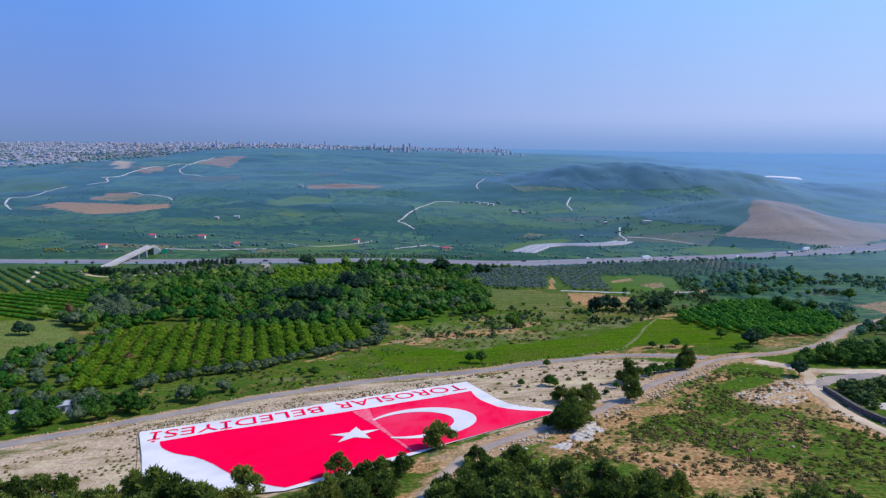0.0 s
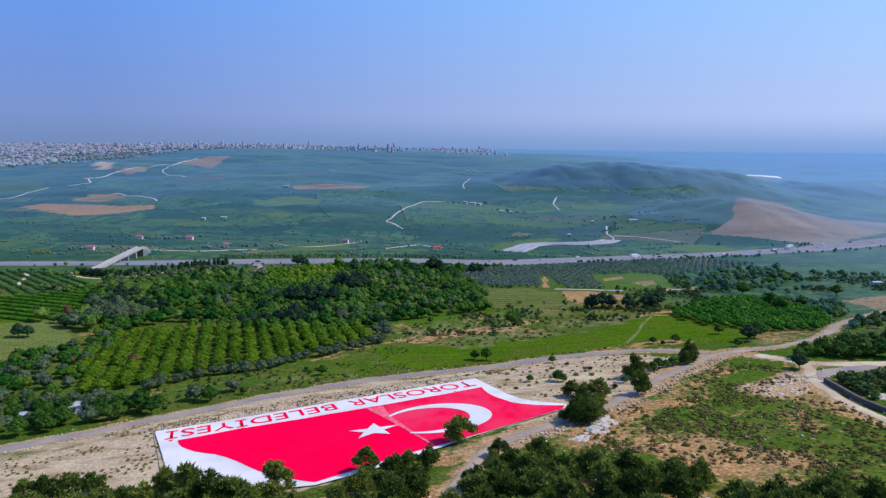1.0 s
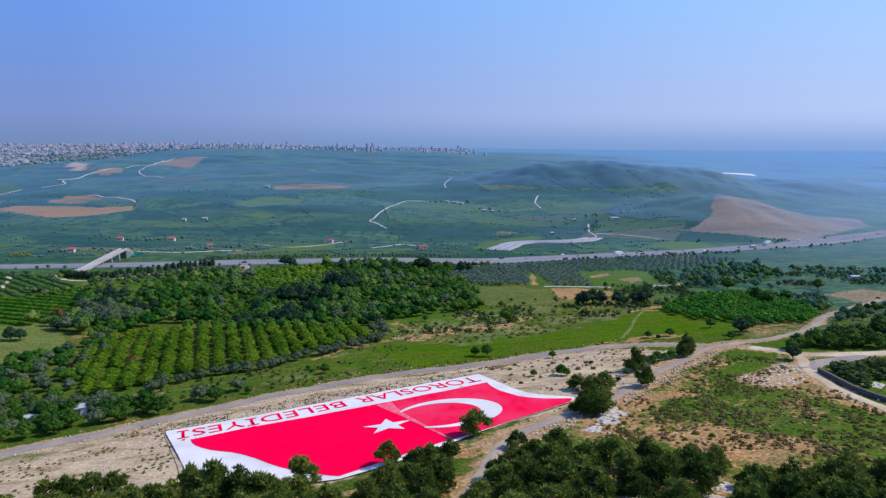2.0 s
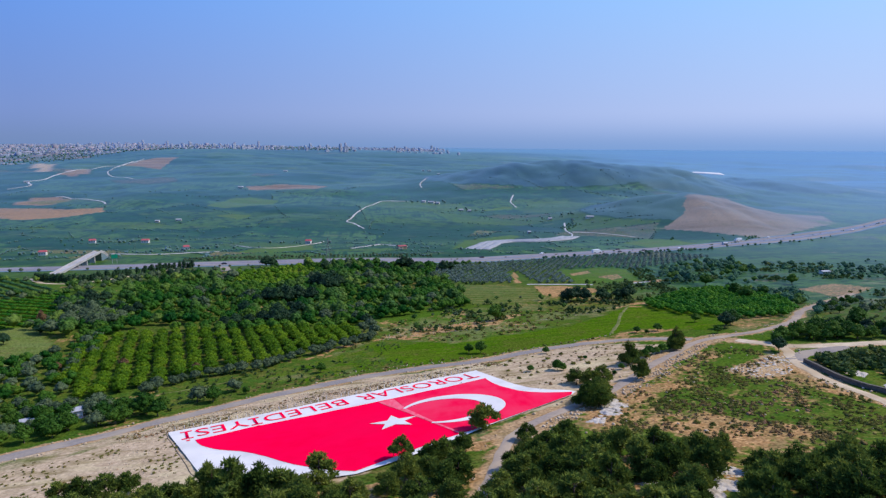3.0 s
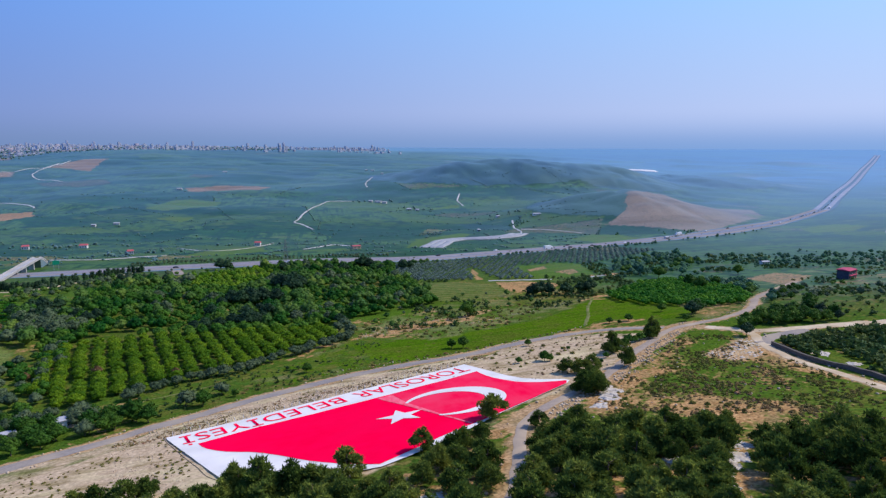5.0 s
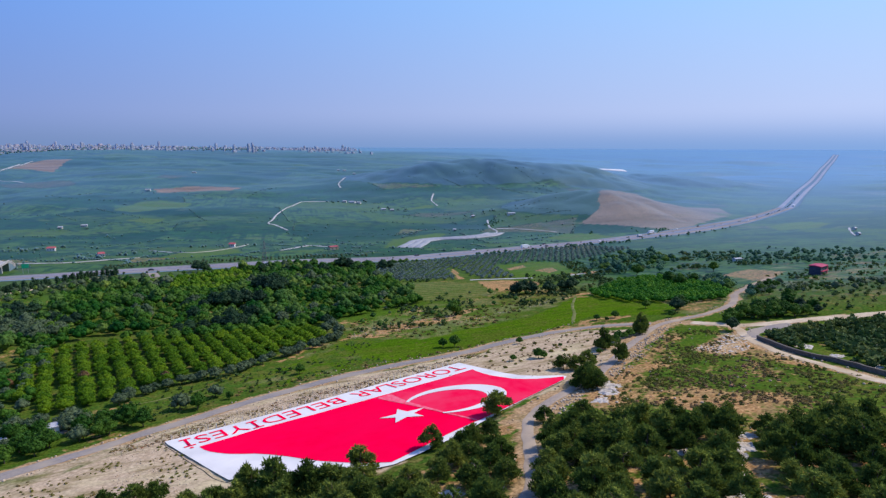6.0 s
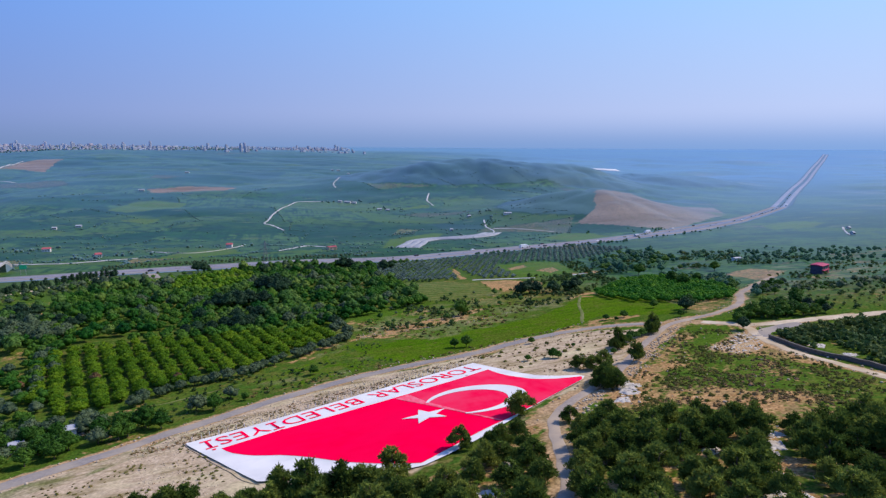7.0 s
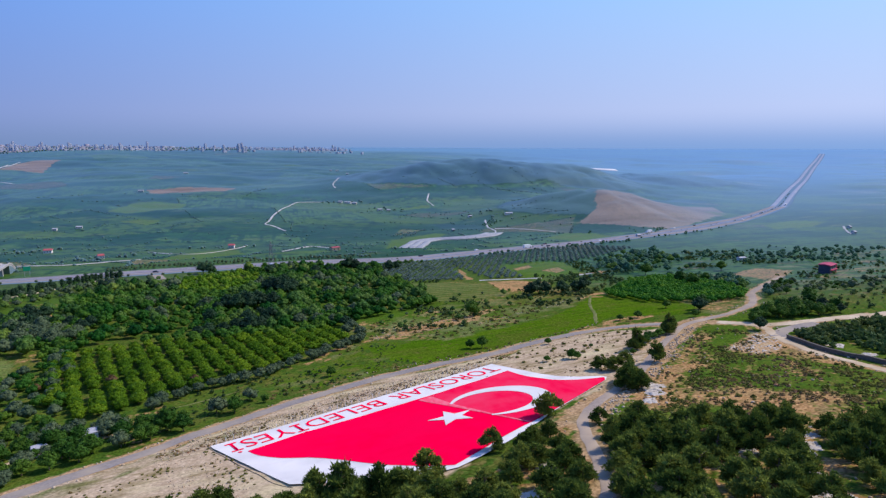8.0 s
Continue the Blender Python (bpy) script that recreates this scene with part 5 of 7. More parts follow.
# big trees that stand out of the wood
BIG = [(-84, 350, 10), (-79, 346, 10.5), (-73, 347, 11), (-67, 351, 10), (-61, 352, 9.5), (-76, 354, 11), (-69, 357, 10), (-53, 382, 12), (-59, 392, 12), (-62, 403, 12), (-54, 415, 11), (-48, 398, 10), (-90, 316, 8), (-72, 304, 8.5), (-62, 306, 9), (-66, 313, 8),
       (-3, 490, 12), (2, 488, 10), (-113, 508, 10), (-108, 505, 9), (-63, 482, 9), (-30, 470, 9), (-18, 474, 8), (28, 483, 9), (34, 486, 8), (-45, 474, 8), (10, 470, 7), (-183, 345, 9), (-176, 342, 9), (-180, 352, 9), (-188, 336, 8), (-172, 350, 8),
       (-172, 458, 7), (-160, 457, 7), (-150, 455, 7), (-142, 455, 6.5), (-166, 470, 6), (-154, 468, 6), (-178, 330, 8), (-170, 322, 8.5), (-166, 325, 7), (-172, 309, 8), (-152, 318, 8), (-146, 312, 7), (-144, 320, 7), (-120, 331, 6), (-117, 334, 6.5), (-92, 283, 6), (-88, 285, 7), (-82, 286, 6.5), (-76, 289, 7.5), (-72, 288, 8), (-70, 286, 8.5), (-66, 288, 8), (-63, 299, 6), (-98, 344, 6.5), (-89, 342, 7), (-46, 311, 6), (-28, 283, 6), (78.9, 318, 9), (82, 322, 8.5), (86, 325, 9), (90, 323, 8), (98, 318, 8), (108, 321, 7), (111, 320, 7), (116, 326, 8), (105, 207.4, 6.5), (-178, 258, 6.5), (-174, 258, 5.5), (-168, 275, 5.5)]
for k, (x, y, h) in enumerate(BIG):
    DARK.put(k, x, y, h, prng.random() * 360, 0.1, 0.9)
for k, (x, y, h) in enumerate(((-150, 287, 8), (-156, 292, 8), (-146, 292, 7), (-162, 288, 8), (-153, 298, 8), (-160, 300, 8), (-166, 296, 7.5), (-145, 300, 7), (-168, 308, 8), (-160, 309, 7), (-153, 306, 7),  (-168, 336, 5.5), (-161, 338, 5),
                             (-40, 296, 6.5), (-33, 292, 6), (-48, 298, 6.5), (-26, 276, 5.5), (-29, 268, 5), (-24, 262, 5), (-128, 372, 8), (-120, 378, 7), (-96, 356, 8), (-110, 366, 7.5))):
    OLIVE.put(k, x, y, h, prng.random() * 360, 0.2)
dead = tree_kit("withered_tree", 165, dome_blobs(165, 0.4, 1.0, 7), 420, 0.09, "dead", 0.5, 0.03, 5, 0.2, "withered red-brown tree at the field edge", "tree", "")
dead.matrix_basis = pose(-172, 284, gz(-172, 284))
dead.scale = (5, 5, 8.5)
for x, y, h in ((-113, 221, 4.4), (-86, 214, 3.6), (-136, 222, 3.4)):
    ob = copy_thing(dead, pose(x, y, gz(x, y), 0, 0, 40 * h))
    ob.scale = (h, h, h)

# ---- the wooded belt between the orchard and the motorway ----
belt_poly = [(-330, 288), (-200, 292), (-142, 262), (-128, 292), (-36, 282), (-10, 304), (8, 314), (24, 324), (26, 345), (25, 396), (22, 432), (15, 455), (20, 470), (20, 506), (-70, 512), (-132, 470), (-176, 440), (-196, 404), (-180, 330)]
pat_round = [crown_arrays(130 + k, dome_blobs(130 + k, 0.5, 0.9, 6), 190, 0.09, 0.45, core=0.93) for k in range(8)]
lists = {"broadleaf": [], "citrus": [], "olive": [], "haze": []}
SERVICE = [(-176, 527), (-152, 531), (-140, 496), (-137, 462), (-139, 440), (-147, 452), (-152, 478), (-164, 490)]
GAPS = [SERVICE, EARTH[10], EARTH[11], EARTH[14], ORCHARD, ORCHARD_C, [(-146, 522), (-128, 522), (-130, 488), (-148, 488)], [(-178, 505), (-148, 520), (-146, 474), (-176, 466)]]


def open_wood(a, b):
    ok_ = value_noise(a, b, 17, 55) > 0.12
    for p in GAPS:
        ok_ &= ~inside(p, a, b)
    return ok_


belt = scatter(belt_poly, 4.6, 14, 30000, open_wood)
bx = np.array(belt)
mixn = value_noise(bx[:, 0], bx[:, 1], 24, 15) * 0.8 + 0.2 * prng.random(len(bx))
bright = []
BRIGHT = [(-118, 420), (-136, 512), (-92, 516), (-70, 482), (-70, 432), (-92, 412)]
in_bright = inside(BRIGHT, bx[:, 0], bx[:, 1])
for (x, y), q, br in zip(belt, mixn, in_bright):
    if br:
        bright.append((x, y, 4.2 + 1.4 * prng.random()))
        continue
    if x < -176 and y > 352:
        continue
    kind = "olive" if q < 0.27 else ("broadleaf" if q < 0.42 else ("citrus" if q < 0.80 else "broadleaf"))
    if kind == "olive" and y < 320 and x > -130:
        kind = "citrus"
    lists[kind].append((x, y, (5.2 if kind == "citrus" else 5.4) * (0.75 + 0.9 * prng.random() ** 2)))
for x, y in scatter([(-14, 262), (30, 274), (76, 298), (80, 345), (30, 345), (-10, 300)], 11, 16, 900):
    lists["broadleaf" if prng.random() < 0.6 else "olive"].append((x, y, 1.6 + 2.2 * prng.random()))
wall_scrub, olive_rows = [], []
# olive grove and hedges this side of the motorway
for x, y in rows_in([(16, 506), (84, 533), (137, 556), (262, 612), (290, 560), (236, 512), (188, 480), (180, 478), (164, 494), (121, 484), (108, 400), (84, 402), (86, 473), (78, 473), (68, 406), (30, 412), (22, 446)], (0.45, 1), 5.0, 3.0, 0.5, 17):
    if prng.random() < 0.95:
        olive_rows.append((x, y, 2.2 + 0.8 * prng.random()))
right_keep = clear_of([HILL_ROAD, TRACK_EAST], 6)
for x, y in scatter([(185, 480), (300, 560), (480, 690), (700, 780), (620, 480), (420, 300), (330, 330), (250, 400), (190, 380), (140, 360), (130, 385), (160, 400)], 5.5, 18, 16000, lambda a, b: right_keep(a, b) & (0.7 * value_noise(a, b, 60, 19) + 0.3 * value_noise(a, b, 18, 63) > 0.56 + 0.28 * np.clip((b - 400) / 120, 0, 1))):
    lists["haze"].append((x, y, 1.6 + 3.2 * prng.random() ** 2))
for x, y in scatter([(112, 182), (135, 200), (160, 232), (205, 268), (255, 265), (330, 260), (330, 175), (200, 172), (130, 174)], 5.2, 20, 6000, lambda a, b: right_keep(a, b) & (value_noise(a, b, 22, 22) > 0.50)):
    lists["broadleaf" if prng.random() < 0.5 else "olive"].append((x, y, 1.8 + 2.4 * prng.random() ** 1.5))
for x, y in scatter([(103, 160), (165, 163), (240, 160), (240, 90), (104, 90)], 2.2, 23, 9000, lambda a, b: value_noise(a, b, 12, 24) > 0.22):
    wall_scrub.append((x, y, 2.2 + 2.0 * prng.random()))
for x, y in scatter([(-330, 450), (-200, 470), (-110, 500), (30, 515), (30, 470), (-20, 505), (-120, 500), (-190, 460), (-250, 440)], 6, 25, 4000, lambda a, b: value_noise(a, b, 30, 61) > 0.35):
    lists["broadleaf" if prng.random() < 0.5 else "olive"].append((x, y, 2.6 + 2 * prng.random()))
for x, y in scatter([(-175, 195), (-160, 226), (-147, 240), (-147, 280), (-137, 262), (-131, 240), (-124, 203), (-122, 186), (-150, 186)], 4.3, 62, 1500):
    lists["citrus" if prng.random() < 0.72 else "olive"].append((x, y, 4.0 + 1.6 * prng.random()))
for x, y in scatter([(176, 420), (178, 388), (197, 385), (206, 356), (232, 385), (262, 440), (286, 520), (240, 505), (200, 460)], 6.0, 84, 4000, lambda a, b: value_noise(a, b, 16, 85) > 0.44):
    lists["broadleaf" if prng.random() < 0.25 else "haze"].append((x, y, 3.0 + 4.2 * prng.random() ** 1.5))
for x, y in scatter([(-246, 384), (-222, 358), (-212, 372), (-200, 398), (-180, 440), (-156, 462), (-178, 492), (-204, 452), (-226, 424), (-214, 398), (-232, 380)], 5.0, 87, 3000):
    lists["olive" if prng.random() < 0.6 else "broadleaf"].append((x, y, 3.0 + 2.4 * prng.random()))
for x, y in scatter([(180, 343), (200, 315), (190, 287), (175, 252), (150, 217), (142, 220), (160, 242), (178, 284)], 4.2, 88, 3000, right_keep):
    lists["haze" if prng.random() < 0.7 else "broadleaf"].append((x, y, 3.2 + 1.8 * prng.random()))
mline = smooth_line(MOTORWAY, 3.0)
mdir = np.gradient(mline, axis=0)
mdir /= np.linalg.norm(mdir, axis=1)[:, None]
for (x, y), (dx, dy) in zip(mline, mdir):
    for x0, x1, o0, o1, share, kind, size in ((-190, 30, -21, -40, 2.6, "olive", 2.3), (-110, 60, 27, 42, 1.3, "broadleaf", 3.6), (120, 330, 20, 34, 0.7, "haze", 3.2), (330, 560, 17, 26, 0.4, "haze", 2.6), (-330, -120, 17, 24, 0.25, "olive", 2.4)):
        if x0 < x < x1:
            for k in range(int(share + prng.random())):
                o = o0 + (o1 - o0) * prng.random()
                lists[kind].append((x + dy * o, y - dx * o, size * (0.6 + 0.8 * prng.random())))
median_shrubs = [(x + 0.7 * prng.normal(), y + 0.7 * prng.normal(), 1.1 + 1.2 * prng.random() ** 2) for x, y in mline if prng.random() < 0.22 and 20 < x < 1200]
joined("median_shrubs", median_shrubs, pat_round[:3], M["broadleaf"], "dark shrubs planted along the motorway median", "shrubs", 24)
joined("young_orchard", bright, citrus_pat, M["young_orchard"], "bright yellow-green young orchard below the motorway", "orchard", 18)
joined("woodland", lists["broadleaf"], pat_round, M["broadleaf"], "dense dark green woodland and hedges", "woodland")
joined("green_woodland", lists["citrus"], citrus_pat, M["green_wood"], "bright green orchard wood", "woodland", 6)
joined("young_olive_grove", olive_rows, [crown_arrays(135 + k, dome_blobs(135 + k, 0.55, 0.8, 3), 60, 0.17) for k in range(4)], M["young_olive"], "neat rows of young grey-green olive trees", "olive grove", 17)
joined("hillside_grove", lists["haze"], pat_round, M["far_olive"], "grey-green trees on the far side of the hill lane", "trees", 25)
joined("olive_grove", lists["olive"], pat_round, M["olive"], "rows of grey-green olive trees", "olive grove", 7)
CYPRESS = Kit([tree_kit("cypress_tree", 160, [(0, 0, 0.25, 0.24, 0.24, 0.24), (0.03, 0, 0.5, 0.25, 0.22, 0.28), (0.01, 0.04, 0.74, 0.16, 0.16, 0.24)], 240, 0.06, "dark_leaf", 0.3, 0.03, 2, 0.05, "dark young cypress beside the lane", "tree", "cypress row")])
for k, (x, y) in enumerate(smooth_line([(-262, 456), (-249, 444), (-236, 437), (-226, 441), (-214, 455), (-200, 482), (-186, 505), (-172, 516)], 2.6)):
    CYPRESS.put(0, x + 0.6 * prng.normal(), y + 0.6 * prng.normal(), 6.0 + 3.5 * prng.random(), 40 * k, 0.1, 0.75)

# ---- scrub on the dry hillside ----
SHRUB = Kit([tree_kit("shrub", 170 + k, dome_blobs(170 + k, 0.62, 0.55, 7, -0.1), 150, 0.16, "scrub", 0.2, 0.03, 3, 0.15, "low dry shrub on the stony hillside", "shrub", "hillside shrubs") for k in range(4)])
sh = scatter([(10, 104), (26, 123), (46, 144), (72, 168), (90, 182), (96, 160), (94, 112), (92, 96), (60, 102), (30, 102)], 1.5, 26, 6000, lambda a, b: off_road(a, b) & (value_noise(a, b, 6, 27) > 0.58))
for k, (x, y) in enumerate(sh[:150]):
    SHRUB.put(k, x, y, 0.6 + 0.7 * prng.random() ** 2, prng.random() * 360, 0.08)
for k, (x, y) in enumerate(scatter([(-4, 193), (14, 189), (34, 196), (56, 199), (72, 189), (58, 168), (40, 153), (30, 150), (20, 160), (14, 182)], 3.4, 28, 300, off_road)[:60]):
    SHRUB.put(k, x, y, 0.6 + 0.9 * prng.random() ** 2, prng.random() * 360, 0.08)
tuft = [crown_arrays(180 + k, dome_blobs(180 + k, 0.75, 0.34, 2, -0.1), 36, 0.26, 0.5) for k in range(4)]
tufts = [(x, y, 0.35 + 0.5 * prng.random()) for x, y in sh[150:420]]
tufts += [(x, y, 0.3 + 0.5 * prng.random()) for x, y in scatter([(-125, 122), (-111, 138), (-90, 150), (-76, 158), (-66, 130), (-62, 112), (-100, 100)], 1.3, 29, 2600, lambda a, b: value_noise(a + 0.8 * b, b - 0.8 * a, 9, 30) > 0.52)]
tufts += [(x, y, 0.5 + 0.8 * prng.random()) for x, y in scatter([(-60, 186), (-25, 195), (14, 200), (36, 207), (58, 211), (56, 214), (10, 206), (-30, 202), (-70, 190)], 2.6, 31, 500, off_road)]
tufts += [(x, y, 0.6 + 1.2 * prng.random()) for x, y in scatter([(-40, 222), (-22, 250), (8, 236), (58, 250), (76, 300), (-10, 290), (-30, 262)], 3.0, 32, 900)]
bushes = [(x, y, 0.9 + 2.8 * prng.random() ** 2) for x, y in scatter([(-20, 262), (60, 252), (108, 302), (160, 352), (230, 372), (330, 330), (330, 480), (180, 480), (105, 402), (30, 410), (34, 345), (-10, 300)], 2.7, 44, 26000, lambda a, b: right_keep(a, b) & (value_noise(a, b, 15, 45) > 0.54 + 0.14 * np.clip((a - 160) / 80, 0, 1)) & ~inside(ORCHARD_B, a, b) & ~inside(MEADOWS[0], a, b) & ~inside(MEADOWS[2], a, b) & ~inside(DRY_TERRACE, a, b) & ~inside(EARTH[8], a, b) & ~inside(EARTH[9], a, b))]
bushes += [(x, y, 0.8 + 1.8 * prng.random() ** 2) for x, y in scatter([(330, 160), (330, 340), (225, 300), (150, 215), (112, 178), (200, 172)], 3.4, 46, 6000, lambda a, b: right_keep(a, b) & (value_noise(a, b, 14, 47) > 0.4))]
bushes += [(x + prng.normal() * 0.8, y, 0.3 + 0.5 * prng.random()) for x, y in smooth_line([(-22, 246), (-20, 230), (-24, 212), (-26, 199)], 2.4)]
bushes += [(x, y, 0.6 + 1.2 * prng.random() ** 2) for x, y in scatter([(-98, 182), (-82, 172), (-60, 186), (-40, 196), (-46, 214), (-72, 214), (-90, 204)], 2.6, 48, 900, lambda a, b: value_noise(a, b, 9, 49) > 0.4)]
bushes += wall_scrub
joined("scrub_bushes", bushes, [crown_arrays(190 + k, dome_blobs(190 + k, 0.55, 0.6, 2, 0.0), 32, 0.27) for k in range(5)], M["bush"], "scattered low green bushes on rough ground", "bushes", 14)
tufts += [(x, y, 0.5 + 0.9 * prng.random() ** 2) for x, y in scatter([(64, 90), (60, 98), (74, 124), (90, 146), (95, 140), (94, 92)], 1.5, 51, 3500, lambda a, b: value_noise(a, b, 5, 52) > 0.52)]
hill = [(10, 104), (26, 123), (46, 144), (72, 168), (90, 182), (96, 160), (94, 112), (92, 80), (60, 92), (30, 98)]


def off_lush(x, y):
    out = np.ones(len(x), bool)
    for p in LUSH:
        out &= ~inside(p, x, y)
    return out


def off_bare(x, y):
    out = np.ones(len(x), bool)
    for p in BARE:
        out &= ~inside(p, x, y)
    return out


clump = [crown_arrays(185 + k, [(0, 0, 0.08, 0.5, 0.45, 0.22), (0.35, 0.15, 0.05, 0.35, 0.3, 0.17)], 26, 0.26, 0.5) for k in range(4)]
grown = [(x, y, 0.5 + 1.1 * prng.random() ** 2) for x, y in scatter(hill, 0.85, 53, 9000, lambda a, b: off_road(a, b) & off_bare(a, b) & (value_noise(a, b, 9, 54) + 0.4 * value_noise(a, b, 3, 55) > 0.66 + 0.14 * (b < 124)))]
dry = [(x, y, 0.5 + 1.0 * prng.random() ** 2) for x, y in scatter(hill, 1.1, 56, 7000, lambda a, b: off_road(a, b) & off_lush(a, b) & (value_noise(a, b, 7, 57) > 0.50 + 0.1 * (b > 130)))]
dry += [(x, y, 0.3 + 0.7 * prng.random() ** 2) for x, y in scatter([(-72, 153), (-60, 168), (-42, 178), (-20, 186), (8, 189), (30, 194), (56, 198), (70, 188), (40, 153), (22, 142), (4, 160), (-6, 186), (-30, 176), (-70, 153)], 1.6, 58, 4000, lambda a, b: value_noise(a, b, 6, 59) > 0.55)]
for k in range(1500):          # thin dry growth in lines along the stony strip
    n_ = (-3.4, -5.6, -7.2, -9.4)[k % 4] + 0.5 * prng.normal()
    x, y, z = flag_place(-12 + 112 * prng.random(), n_, 0.0)
    if value_noise(np.array([x]), np.array([y]), 5, 98)[0] > 0.45:
        dry.append((x, y, 0.25 + 0.5 * prng.random() ** 2))
joined("hillside_grass", grown, clump, M["scrub"], "green and yellow grass clumps on the hillside", "grass", 15)
joined("dry_growth", dry, clump, M["dry_scrub"], "dry brown scrub on stony ground", "scrub", 16)
meadow_tufts = [(x, y, 0.4 + 0.9 * prng.random() ** 2) for x, y in scatter([(-66, 186), (-48, 190), (-25, 199), (14, 204), (36, 210), (20, 228), (4, 232), (-16, 242), (-24, 246), (-43, 217), (-62, 203), (-92, 190), (-110, 178), (-100, 166), (-80, 176)], 1.9, 99, 6000, lambda a, b: off_road(a, b) & (value_noise(a, b, 9, 100) > 0.52 + 0.5 * (a > -14)))]
joined("meadow_tufts", meadow_tufts, tuft, M["bush"], "rough green tufts in the meadow grass", "grass", 26)
joined("grass_tufts", tufts, tuft, M["scrub"], "dry grass tufts and low scrub", "grass", 9)

# ---- stones ----
def stone_arrays(seed):
    g = np.random.default_rng(seed)
    v = ICO_V * (0.5 + 0.25 * (g.random((len(ICO_V), 1)) - 0.5)) * np.array([1.0, 0.8, 0.6])
    v[:, 2] += 0.15
    return v, ICO_F


stones = [stone_arrays(200 + k) for k in range(5)]
BOULDER = [tagged(new("boulder", mesh_np("boulder", *stones[k], [M["rubble"]])), "pale broken limestone boulder on the slope", "boulder", "heaped boulders") for k in range(5)]
used = set()
spots = [(x, y, 0.5 + 1.0 * prng.random() ** 2) for x, y in scatter([(74.5, 152.5), (81, 158), (88, 159), (97, 166.5), (99, 162), (90, 148), (79, 146)], 1.1, 33, 900)][:170]
spots += [(x, y, 0.6 + 1.3 * prng.random() ** 2) for x, y in scatter([(23, 116), (27, 122), (29, 127), (31, 134), (34, 136.5), (36, 131), (33.5, 125.5), (29, 121)], 1.1, 34, 300)][:60]
spots += [(x + 1.3 * prng.normal(), y + 1.3 * prng.normal(), 0.5 + 1.2 * prng.random() ** 2) for x, y in smooth_line([(38, 87), (32, 81), (27, 76), (24, 71), (19, 65), (17, 62)], 0.45)]
for k, (x, y, s) in enumerate(spots):
    m = pose(x, y, gz(x, y) - 0.05 * s, 10 * prng.random(), 10 * prng.random(), -30 + 60 * prng.random())
    ob = BOULDER[k % 5]
    if k % 5 in used:
        ob = copy_thing(ob, m)
    else:
        used.add(k % 5)
        ob.matrix_basis = m
    ob.scale = (s * 1.5, s * 0.9, s * 0.38)


def outcrop(seed, r):
    """A low sheet of bare rock with steps and cracks."""
    g = np.random.default_rng(seed)
    n = 22
    u = np.linspace(-1, 1, n)
    a, b = [v.ravel() for v in np.meshgrid(u, u)]
    rr = np.sqrt(a * a + b * b) + 0.7 * (value_noise(a * 3 + seed, b * 3, 1.0, seed) - 0.5) + 0.35 * (value_noise(a * 7, b * 7 + seed, 1.0, seed + 2) - 0.5)
    z = np.clip(1 - rr, -0.4, 0.8) * 0.6 + 0.4 * (np.round(value_noise(a * 4, b * 4 + seed, 1.0, seed + 1) * 4) / 4 - 0.5) * (rr < 0.95) + 0.14 * g.random(n * n) - 0.05
    ii = np.arange(n * n).reshape(n, n)
    f = np.stack([ii[:-1, :-1], ii[:-1, 1:], ii[1:, 1:], ii[1:, :-1]], -1).reshape(-1, 4)
    return mesh_np("rock_outcrop", np.column_stack([a * r, b * r, z * r * 0.35 - 0.03 * r]), f, [M["rubble"]])


for k, (x, y, r, t) in enumerate(((33.4, 134, 2.6, 20), (33.6, 129.6, 2.8, 70), (31, 127, 2.4, 110), (29.5, 123.4, 2.4, 130), (25.6, 118.6, 2.2, 40), (36.5, 85, 2.0, 30), (32, 81, 2.4, 60), (28, 77.5, 2.4, 80), (25, 74.5, 2.6, 10), (23, 70, 2.6, 50), (19.5, 65.5, 2.8, 20), (15.5, 64.2, 2.2, 90), (22, 82.6, 2.0, 15), (20.6, 61.5, 2.4, 0),
                                  (-19, 83, 2.4, 10), (-12, 94, 1.8, 60), (-25, 78, 2.2, 30), (12.5, 96, 1.4, 40), (107, 146, 2.6, 40), (108, 135, 2.2, 10), (107, 121, 2.2, 30), (117, 112, 2.4, 50), (128, 140, 2.4, 40))):
    tagged(part("rock_outcrop", outcrop(400 + k, r), m=pose(x, y, gz(x, y), -6, 2, t)), "pale bare limestone outcrop on the slope", "rock", "limestone outcrops")
loose = []
for line, off0, off1 in ((LOWER_ROAD, 2.8, 4.4), (HILL_ROAD, 2.9, 4.6), (WALL_TRACK, 2.6, 3.6), (GULLY, 0.0, 3.0)):
    c = smooth_line(line, 0.9)
    d = np.gradient(c, axis=0)
    d /= np.linalg.norm(d, axis=1)[:, None]
    for p, t in zip(c, d):
        if p[1] < 300 and prng.random() < 0.75:
            o = (off0 + (off1 - off0) * prng.random()) * (1 if prng.random() < 0.5 else -1)
            loose.append((p[0] + t[1] * o, p[1] - t[0] * o, 0.25 + 0.75 * prng.random() ** 3))
